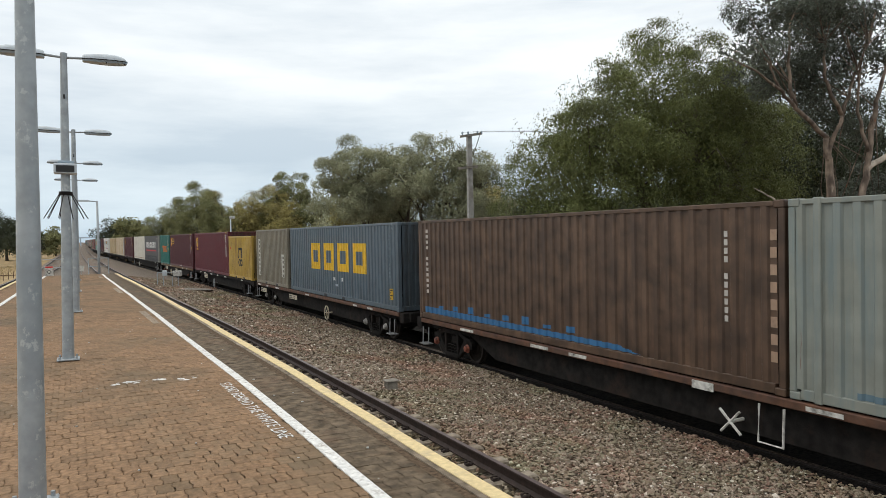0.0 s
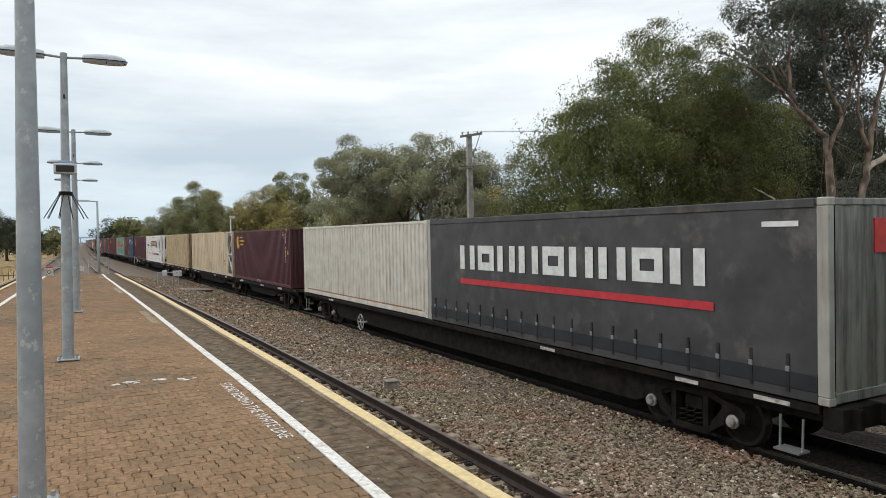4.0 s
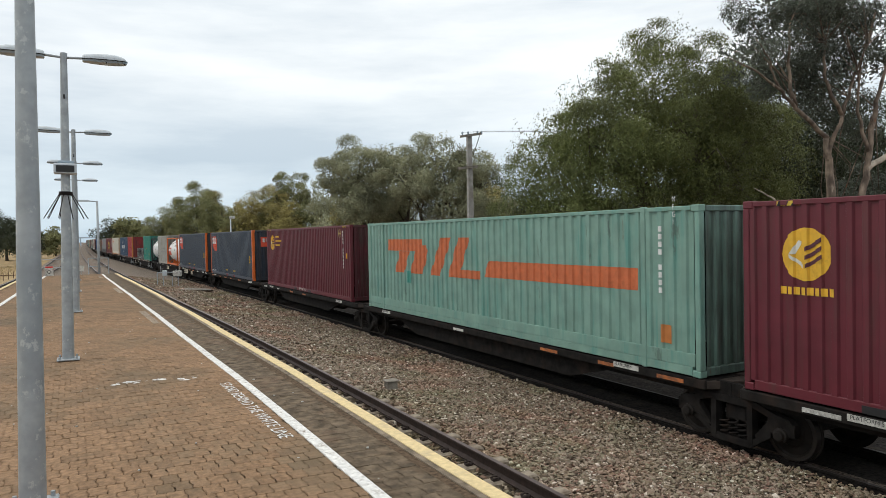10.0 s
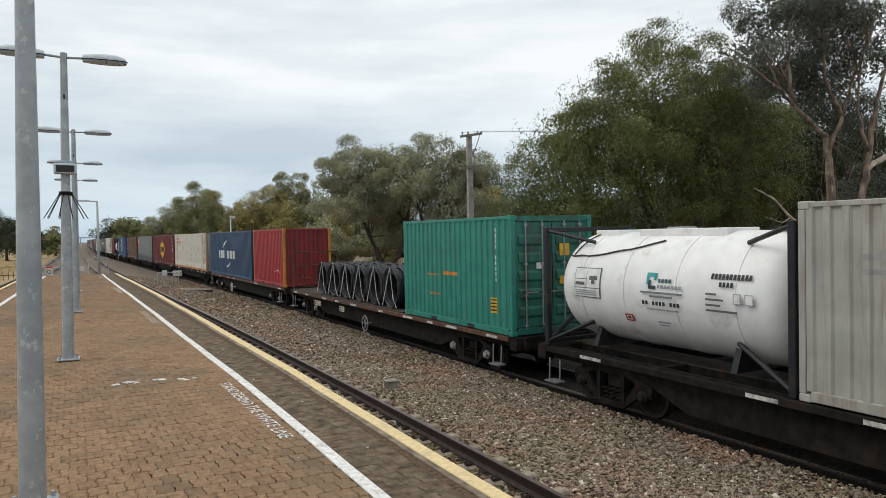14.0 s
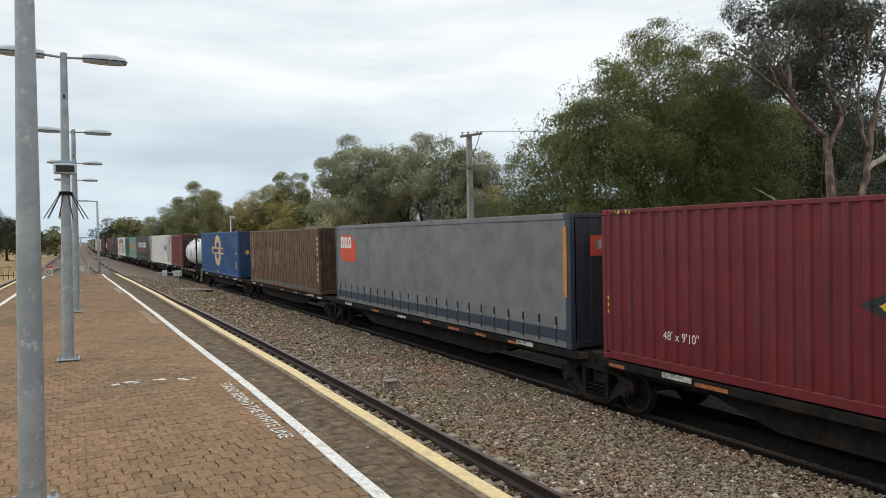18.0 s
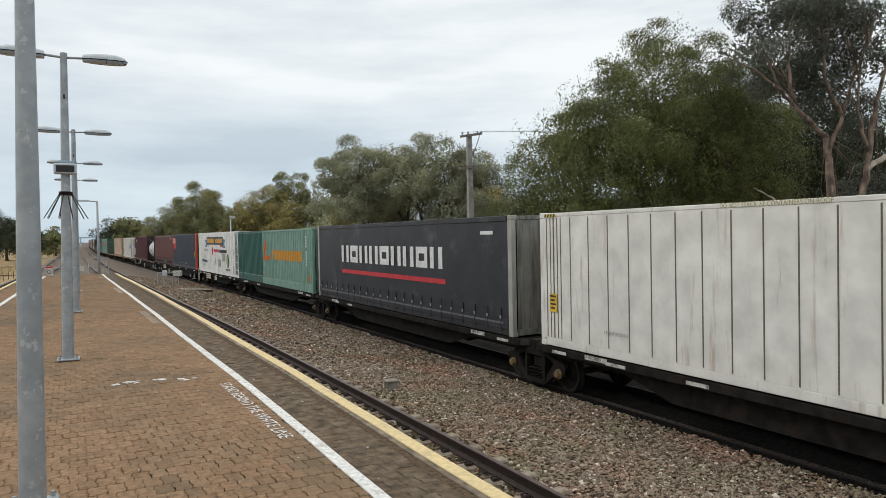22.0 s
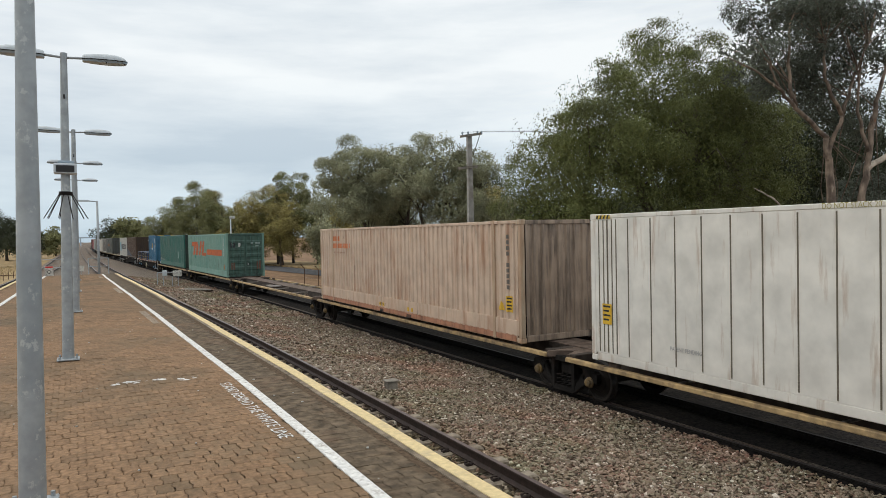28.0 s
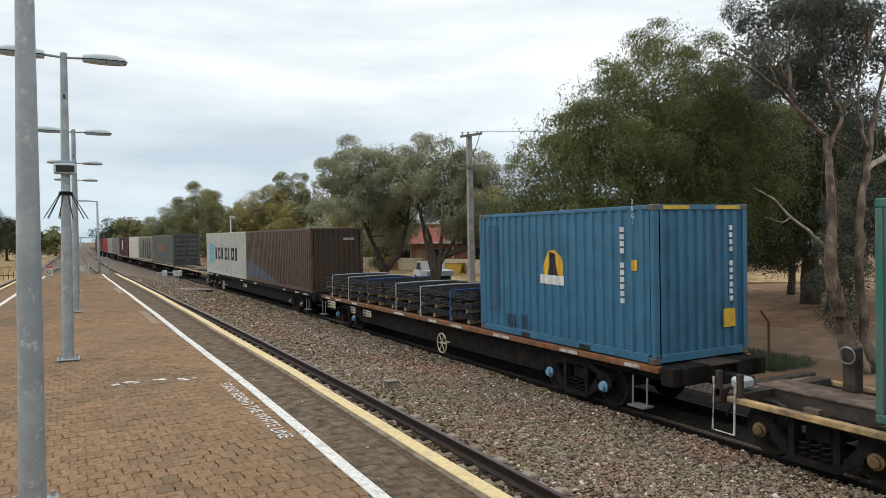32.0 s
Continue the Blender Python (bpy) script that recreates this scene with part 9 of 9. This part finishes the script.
def limb(tree, pts, r0, r1, mt, name="limb"):
    pts = [Vector(p) for p in pts]
    fine = []
    for i in range(len(pts) - 1):
        for k in range(4):
            fine.append(pts[i].lerp(pts[i + 1], k / 4) + Vector((noise.noise(pts[i] * 3 + Vector((k, 0, 0))), noise.noise(pts[i] * 3 + Vector((0, k, 5))), 0)) * 0.06)
    fine.append(pts[-1])
    n = len(fine)
    return part(name, Shape().tube(fine, [r0 + (r1 - r0) * i / (n - 1) for i in range(n)], 9), mt, tree, smooth=True)


def twigs(tree, starts, ells, n, mt, seed, r0=0.035):
    """Thin branches from the limbs' ends out into the crown."""
    r = np.random.default_rng(seed)
    tips, _ = blob_points(r, ells, n, 0.45)
    s = Shape()
    for p in tips:
        a = min(starts, key=lambda q: (Vector(q) - Vector(p)).length + r.uniform(0, 1.5))
        m = Vector(a).lerp(Vector(p), 0.5) + Vector((r.uniform(-0.3, 0.3), r.uniform(-0.3, 0.3), r.uniform(0.0, 0.5)))
        s.tube([a, m, tuple(p)], [r0, r0 * 0.6, r0 * 0.15], 5)
    return part("branch", s, mt, tree, fix=False)


# weeping pepper tree by the fence
t = thing("pepper_tree", "large weeping green tree with drooping fine foliage and forked trunk", "tree")
E1 = [(15.8, 15.5, 4.9, 2.5, 2.9), (13.6, 15.6, 4.1, 1.9, 2.3), (13.1, 17.8, 3.4, 1.5, 2.1), (18.3, 15.6, 4.2, 2.2, 2.7), (13.2, 16.6, 1.7, 1.3, 1.2), (13.0, 19.1, 2.2, 0.9, 2.0), (20.6, 16.8, 4.2, 2.0, 2.2), (19.2, 17.2, 2.2, 1.4, 1.1)]
limb(t, [(17.1, 15.0, -2.1), (16.4, 15.2, -0.65), (15.74, 15.36, 0.73), (14.9, 15.86, 2.96), (14.5, 16.1, 3.9)], 0.34, 0.07, M_BARK, "trunk")
limb(t, [(17.4, 15.0, -2.1), (16.9, 15.0, -0.66), (16.41, 15.01, 0.54), (16.55, 15.0, 2.92), (16.47, 15.1, 5.47)], 0.30, 0.06, M_BARK, "trunk")
limb(t, [(15.74, 15.36, 0.73), (14.25, 16.15, 1.44), (12.93, 16.87, 3.0)], 0.15, 0.04, M_BARK)
limb(t, [(16.5, 15.0, 1.6), (17.6, 15.2, 3.0), (18.6, 15.2, 4.6)], 0.14, 0.04, M_BARK)
twigs(t, [(14.9, 15.86, 2.96), (16.5, 15.0, 3.5), (13.6, 16.5, 2.2), (17.6, 15.2, 3.0), (15.74, 15.36, 0.9)], E1, 70, M_BARK, 2)
crown(t, E1, 215000, L_PEPPER, 0.080, 0.025, 11, clumps=300, spread=0.50, droop=1.2, strands=3400, strand_len=1.5, core=0.12, core_size=2.0)

# gum tree with bare limbs
t = thing("gum_tree", "tall gum tree with peeling pale bark and dark sparse foliage", "tree")
E2 = [(15.0, 11.0, 6.9, 1.4, 0.9), (16.7, 11.0, 7.2, 1.5, 1.1), (13.8, 11.2, 5.9, 0.85, 0.45), (15.2, 11.6, 5.6, 1.1, 0.6), (16.6, 11.4, 5.5, 1.3, 0.8), (18.1, 10.8, 6.2, 1.0, 1.0), (17.9, 11.4, 4.7, 0.9, 0.8), (18.0, 11.2, 1.8, 0.9, 1.5), (17.5, 11.2, -0.1, 0.8, 1.0), (16.4, 10.9, 0.9, 0.6, 0.5)]
limb(t, [(16.95, 10.5, -2.1), (16.61, 10.5, -1.45), (16.34, 10.5, -0.62), (16.04, 10.5, 0.02), (15.88, 10.5, 0.98), (15.98, 10.5, 1.73), (15.88, 10.5, 3.22), (15.76, 10.5, 3.79)], 0.25, 0.055, M_BARKG, "trunk")
limb(t, [(17.3, 10.2, -2.1), (16.79, 10.2, -1.1), (16.55, 10.2, 0.69), (16.57, 10.2, 1.9), (16.8, 10.2, 2.81), (16.95, 10.2, 3.38), (17.23, 10.2, 4.49), (17.51, 10.2, 5.09), (17.85, 10.2, 5.95)], 0.13, 0.03, M_BARKG, "trunk")
limb(t, [(15.78, 10.5, 3.75), (14.84, 10.6, 4.4), (14.35, 10.6, 4.76), (13.44, 10.6, 5.15), (12.55, 10.6, 5.37)], 0.06, 0.009, M_BARKG)
limb(t, [(15.84, 10.5, 3.2), (15.95, 10.4, 3.86), (16.24, 10.4, 4.29), (16.46, 10.4, 4.77), (16.87, 10.4, 5.5), (17.31, 10.4, 6.12), (17.57, 10.4, 6.95)], 0.052, 0.018, M_BARKG)
limb(t, [(14.84, 10.6, 4.4), (14.66, 10.6, 4.94), (14.57, 10.6, 5.45), (14.68, 10.6, 6.4), (15.1, 10.6, 7.0)], 0.05, 0.012, M_BARKG)
limb(t, [(16.24, 10.4, 4.29), (15.7, 10.5, 5.2), (15.75, 10.5, 6.0), (16.0, 10.6, 6.9)], 0.05, 0.012, M_BARKG)
limb(t, [(14.35, 10.6, 4.76), (14.08, 10.6, 5.02), (13.89, 10.6, 5.51), (13.6, 10.7, 5.9)], 0.035, 0.008, M_BARKG)
limb(t, [(16.95, 10.2, 3.38), (16.7, 10.3, 4.4), (16.9, 10.4, 5.3), (16.6, 10.5, 6.3)], 0.05, 0.012, M_BARKG)
limb(t, [(16.2, 10.6, 0.9), (15.88, 10.7, 1.25), (14.76, 10.7, 1.87), (14.07, 10.7, 2.33), (13.51, 10.7, 2.54)], 0.05, 0.010, M_DEADWOOD, "dead_limb")
limb(t, [(14.76, 10.7, 1.87), (14.3, 10.6, 1.75), (13.7, 10.6, 1.9)], 0.014, 0.004, M_DEADWOOD, "dead_limb")
limb(t, [(16.85, 10.2, 3.0), (17.64, 10.2, 3.33), (17.94, 10.2, 3.45)], 0.075, 0.06, M_DEADWOOD, "broken_limb")
twigs(t, [(15.76, 10.5, 3.79), (14.84, 10.6, 4.4), (14.66, 10.6, 4.94), (16.46, 10.4, 4.77), (17.31, 10.4, 6.12), (15.75, 10.5, 6.0), (17.23, 10.2, 4.49), (16.9, 10.4, 5.3)], E2, 70, M_BARKG, 3, 0.018)
crown(t, E2, 74000, L_GUM, 0.075, 0.024, 12, clumps=150, spread=0.42, droop=0.9, core=0.10, core_size=2.2)

# dark trees behind them
t = thing("dark_tree", "dense dark green tree with a thick straight trunk", "tree")
E3 = [(28.5, 20.1, 2.2, 3.3, 2.2), (30.4, 19.2, 3.4, 2.6, 2.8), (26.7, 21.1, 1.9, 2.6, 1.8)]
limb(t, [(29.9, 20.7, -2.1), (29.9, 20.7, 0.5), (29.7, 20.4, 3.0)], 0.48, 0.2, M_BARK, "trunk")
twigs(t, [(29.8, 20.5, 1.5), (29.7, 20.4, 3.0)], E3, 30, M_BARK, 4, 0.07)
crown(t, E3, 24000, L_DARK, 0.2, 0.075, 13, clumps=150, spread=0.75, droop=0.3)
for i, (x, y, es) in enumerate(((25.5, 29.5, [(26.9, 29.6, 1.6, 4.0, 2.3), (23.8, 31.2, 1.6, 3.2, 1.9)]), (33.0, 24.0, [(33.8, 23.5, 2.4, 3.6, 3.2), (31.0, 25.5, 1.6, 3.4, 2.2)]), (22.0, 19.0, [(21.3, 18.6, 5.0, 2.4, 2.4), (23.2, 18.0, 3.9, 2.6, 2.9), (25.2, 18.0, 5.0, 2.6, 2.4), (23.4, 17.6, 1.2, 2.3, 1.4)]), (28.0, 18.5, [(27.5, 18.0, 4.8, 2.9, 2.7), (30.3, 18.0, 4.1, 2.9, 3.2), (26.3, 18.4, 2.8, 2.6, 2.2), (29.5, 17.5, 2.2, 3.0, 2.0)]))):
    t = thing("dark_tree", "dense dark green tree behind the railway fence", "tree", group="background trees")
    limb(t, [(x, y, -2.1), (x + 0.2, y, 0.0), (x + 0.1, y + 0.2, es[0][2])], 0.22, 0.06, M_BARK, "trunk")
    twigs(t, [(x + 0.2, y, 0.3), (x + 0.1, y + 0.2, es[0][2])], es, 24, M_BARK, 20 + i, 0.06)
    crown(t, es, 34000, L_SHADE if i > 1 else L_DARK, 0.13, 0.045, 30 + i, clumps=150, spread=0.75, droop=0.6, core=0.35, core_size=1.5)

# grey-leaved trees across the track
for i, (trunk, limbs, es, sd) in enumerate((
        ([(16.9, 39.7, -2.1), (16.5, 39.9, -0.6), (16.31, 39.96, 0.11)], [[(16.4, 39.9, 0.0), (15.82, 40.25, 1.52), (14.8, 40.84, 3.99)], [(16.6, 39.8, -0.6), (17.33, 39.42, 0.3), (17.85, 39.2, 2.18), (18.2, 39.0, 4.61)]],
         [(15.5, 40.5, 5.4, 2.4, 2.0), (13.8, 41.3, 4.8, 1.3, 1.6), (17.0, 39.7, 5.9, 2.0, 1.5), (15.0, 39.6, 3.5, 2.1, 1.3), (17.3, 39.6, 3.5, 1.5, 1.2), (18.0, 41.5, 2.2, 1.8, 1.5)], 41),
        ([(18.5, 36.5, -2.1), (18.4, 36.6, -0.8), (18.39, 36.62, 0.12)], [[(18.4, 36.6, 0.0), (18.19, 36.76, 1.46), (17.38, 37.25, 4.14)], [(18.5, 36.5, -1.4), (18.72, 36.4, 0.5), (18.9, 36.3, 3.2)], [(18.45, 36.6, -1.0), (18.05, 36.8, 0.8), (17.7, 37.0, 2.9)], [(18.9, 36.4, 0.3), (20.6, 35.8, 0.9), (22.2, 35.6, 1.6)], [(18.5, 36.5, -0.5), (18.89, 36.36, 0.3), (19.83, 35.92, 1.76), (20.78, 35.48, 4.07)]],
         [(18.6, 36.6, 5.6, 2.0, 2.1), (20.6, 35.6, 4.9, 1.7, 2.1), (17.3, 37.1, 4.7, 1.9, 1.7), (19.8, 36.0, 3.2, 2.0, 1.4), (22.0, 36.5, 2.6, 1.6, 1.4), (18.9, 36.3, 2.9, 1.7, 1.2)], 42))):
    t = thing("grey_leaved_tree", "rounded tree with grey-green drooping foliage and dark forked limbs", "tree", group="grey-leaved trees")
    limb(t, trunk, 0.32, 0.22, M_BARK, "trunk")
    for l in limbs:
        limb(t, l, 0.2, 0.05, M_BARK)
    twigs(t, [l[-1] for l in limbs] + [l[-2] for l in limbs], es, 70, M_BARK, sd + 50, 0.05)
    crown(t, es, 78000, L_GREY, 0.11, 0.036, sd, clumps=80, spread=0.70, droop=0.9, strands=500, strand_len=0.9, core=0.10, core_size=2.4)

# the belt of trees along the line, further off: x, y, top, half-width, leaves, seed
BELT = [(15.0, 90.0, 7.6, 3.0, L_OLIVE), (18.2, 88.0, 7.7, 3.0, L_YELLOW), (23.2, 92.0, 8.2, 3.0, L_YELLOW), (26.0, 84.0, 8.0, 2.6, L_OLIVE), (24.3, 89.0, 10.6, 2.6, L_OLIVE), (21.8, 87.0, 10.2, 2.0, L_OLIVE), (13.4, 95.0, 9.6, 2.6, L_OLIVE), (16.5, 96.0, 7.6, 3.2, L_YELLOW), (19.5, 92.0, 7.0, 3.0, L_YELLOW), (21.5, 84.0, 7.4, 3.2, L_YELLOW),
        (11.2, 118.0, 7.8, 3.4, L_OLIVE), (14.5, 118.0, 8.4, 3.4, L_OLIVE), (18.0, 112.0, 8.6, 3.0, L_OLIVE), (25.0, 74.0, 6.2, 2.6, L_GREY), (19.4, 60.0, 3.6, 2.0, L_GREY), (22.0, 66.0, 4.8, 2.4, L_YELLOW), (24.0, 58.0, 5.6, 2.4, L_OLIVE),
        (9.5, 150.0, 6.6, 4.0, L_OLIVE), (8.0, 175.0, 6.2, 4.5, L_DARK), (10.5, 200.0, 7.5, 5.0, L_DARK), (9.0, 240.0, 8.0, 6.0, L_DARK), (29.3, 47.5, 6.6, 2.3, L_YELLOW), (31.0, 52.0, 6.0, 3.0, L_DARK), (38.0, 60.0, 7.0, 4.0, L_DARK), (30.0, 70.0, 7.5, 3.5, L_OLIVE), (36.0, 40.0, 6.0, 3.4, L_DARK),
        (-12.5, 128.0, 6.2, 3.6, L_DARK), (-9.0, 150.0, 5.2, 3.2, L_DARK), (-17.0, 118.0, 6.5, 4.0, L_DARK), (-14.0, 170.0, 6.0, 5.0, L_DARK), (-22.0, 140.0, 6.0, 5.0, L_DARK), (-5.5, 185.0, 5.0, 3.5, L_OLIVE), (-26.0, 190.0, 6.0, 6.0, L_DARK)]
for i, (x, y, top, hw, mt) in enumerate(BELT):
    r = random.Random(100 + i)
    t = thing("roadside_tree", "olive-green bushy tree along the railway", "tree", group="trees along the line")
    zb = -2.2
    h = top - zb
    es = [(x + r.uniform(-0.5, 0.5) * hw, y + r.uniform(-0.5, 0.5) * hw, zb + h * f, hw * w, h * q) for f, w, q in ((0.80, 0.55, 0.20), (0.62, 0.75, 0.22), (0.55, 0.8, 0.2), (0.42, 0.8, 0.20), (0.30, 0.6, 0.16))]
    limb(t, [(x, y, zb), (x + r.uniform(-0.3, 0.3), y, zb + h * 0.35), (x + r.uniform(-0.8, 0.8), y, zb + h * 0.75)], 0.05 * hw + 0.08, 0.05, M_BARK, "trunk")
    twigs(t, [(x, y, zb + h * 0.4), (x, y, zb + h * 0.6)], es, 14, M_BARK, 200 + i, 0.06)
    crown(t, es, 14000 if y < 130 else 5000, mt, 0.21 if y < 130 else 0.5, 0.085 if y < 130 else 0.24, 300 + i, clumps=44, spread=0.36 * hw, droop=0.4)

# small street tree, weeds and dry grass
t = thing("street_tree", "small weeping street tree on the verge", "tree")
limb(t, [(26.3, 41.7, -1.8), (26.25, 41.7, -0.6), (26.3, 41.7, 0.8)], 0.08, 0.04, M_BARK, "trunk")
crown(t, [(26.3, 41.7, 0.55, 1.1, 1.0), (25.7, 41.9, 0.1, 0.8, 0.7)], 7000, L_OLIVE, 0.13, 0.05, 71, clumps=40, spread=0.36, droop=1.0, strands=120, strand_len=0.9)


def tufts(name, label, n, xr, yr, z, h, mt, seed, f=None):
    r = np.random.default_rng(seed)
    x, y = r.uniform(*xr, n), r.uniform(*yr, n)
    c0 = np.stack([x, y, np.full(n, z)], -1)
    d = np.stack([r.normal(size=n) * 0.35, r.normal(size=n) * 0.35, np.ones(n)], -1)
    v, fc = leaf_quads(c0, d, h, h * 0.1, r)
    ob = new(name, big_mesh(name, v, fc, [mt]))
    return tagged(ob, label, "grass", kind="stuff")


L_WEED = leaf_mat("dark_weeds", (0.045, 0.075, 0.026), 0.15)
tufts("weeds", "dark green weeds along the fence", 9000, (15.3, 16.9), (11.6, 16.5), -2.02, 0.30, L_WEED, 81)
tufts("weeds", "green weeds at the foot of the power pole", 3500, (14.6, 16.2), (25.5, 30.0), -2.02, 0.32, L_GRASS, 82)
L_STRAW = leaf_mat("straw", (0.36, 0.27, 0.13))
tufts("dry_grass", "dry straw grass beside the line", 9000, (-40, -7.5), (60, 130), -2.42, 0.6, L_STRAW, 83)
tufts("dry_grass", "dry straw grass on the verge", 5000, (26.0, 33.0), (38.0, 60.0), -1.8, 0.25, L_STRAW, 84)

# ---------------------------------------------------------------- paving blocks
BW, BL, AMP, ZIG, GAP = 0.1125, 0.176, 0.004, 0.009, 0.0042


def block_outline():
    xs = np.array([-0.5, -0.375, -0.125, 0.125, 0.375, 0.5]) * BW
    wave = np.array([0, 1, -1, 1, -1, 0]) * AMP
    lo = [(x, -BL / 2 + w) for x, w in zip(xs, wave)]
    rt = [(BW / 2 + ZIG, -BL / 6), (BW / 2 - ZIG, BL / 6)]
    hi = [(x, BL / 2 + w) for x, w in zip(xs[::-1], wave[::-1])]
    lf = [(-BW / 2 - ZIG, BL / 6), (-BW / 2 + ZIG, -BL / 6)]
    return np.array(lo + rt + hi + lf)


OUT = block_outline()
cen = OUT.mean(0)
ring0 = OUT - np.sign(OUT - cen) * GAP * 0.5
ring1 = OUT - np.sign(OUT - cen) * (GAP * 0.5 + 0.0022)
# top quads: strips between the near and far wavy edges, and the two zigzag sides
TOPQ = [(0, 1, 12, 13), (1, 2, 11, 12), (2, 3, 10, 11), (3, 4, 9, 10), (4, 5, 8, 9), (5, 6, 7, 8), (13, 14, 15, 0)]
block_v = np.concatenate([np.c_[ring0, np.full(16, -0.016)], np.c_[ring0, np.full(16, -0.004)], np.c_[ring1, np.zeros(16)]])
block_f = [(i, (i + 1) % 16, 16 + (i + 1) % 16, 16 + i) for i in range(16)] + [(16 + i, 16 + (i + 1) % 16, 32 + (i + 1) % 16, 32 + i) for i in range(16)] + [tuple(32 + k for k in q) for q in TOPQ]
block_f = np.array(block_f)
flat_f = np.array(TOPQ)
near_places, far_places, dark_near, dark_far, single = [], [], [], [], []
rp = np.random.default_rng(9)
row = 0
y = -6.0
while y < P_END - 0.1:
    x = EDGE_L - 0.9 + (BW / 2 if row % 2 else 0)
    while x < EDGE_R - 0.25:
        xa = x + edge_bend(y)
        if xa < EDGE_L + left_bend(y) + 0.2:
            x += BW
            continue
        dark = xa > 1.63 + line_bend(y)
        q = (xa, y, rp.normal() * 0.0012)
        if not dark and 4.6 < y < 7.7 and 0.45 < x < 1.35 and len(single) < 300:
            single.append(q)
        elif 3.0 < y < 16:
            (dark_near if dark else near_places).append(q)
        else:
            (dark_far if dark else far_places).append(q)
        x += BW
    y += BL
    row += 1


def join_blocks(name, places, verts, faces, mt, label):
    P_ = np.array(places)
    n, k = len(P_), len(verts)
    tilt = rp.normal(size=(n, 1, 2)) * 0.009
    v = verts[None] + P_[:, None, :]
    v[..., 2] += (verts[None, :, :2] * tilt).sum(-1)
    f = faces[None] + (np.arange(n) * k)[:, None, None]
    ob = new(name, big_mesh(name, v.reshape(-1, 3), f.reshape(-1, 4), [mt]))
    ob.parent = platform
    return tagged(ob, label, kind="stuff")


flat_v = np.c_[ring1, np.zeros(16)]
join_blocks("paving_blocks", near_places, block_v, block_f, M_PAVER, "red-brown zigzag paving blocks")
join_blocks("paving_blocks", far_places, flat_v, flat_f, M_PAVER, "red-brown zigzag paving blocks")
join_blocks("paving_blocks", dark_near, block_v, block_f, M_PAVER_DARK, "grimy dark paving blocks along the edge")
join_blocks("paving_blocks", dark_far, flat_v, flat_f, M_PAVER_DARK, "grimy dark paving blocks along the edge")
one = big_mesh("paver", block_v, block_f, [M_PAVER_ONE])
for q in single:
    ob = new("paver", one)
    ob.parent = platform
    ob.matrix_basis = pose(q[0], q[1], q[2], rp.normal() * 0.25, rp.normal() * 0.25, 0)



# ---------------------------------------------------------------- motion of the train
def motions():
    for ob, s, z, dx in TRAIN:
        rows = []
        for k in range(33):
            t = float(k)
            y = s - SPEED * (t - 16) + EASE * (t - 16) ** 2
            a = swung(bend, y)
            rows.append((t, pose(FREIGHT_X + bend(y) + dx, y, z, 0, 0, -math.degrees(a))))
        walk(ob, rows)


motions()
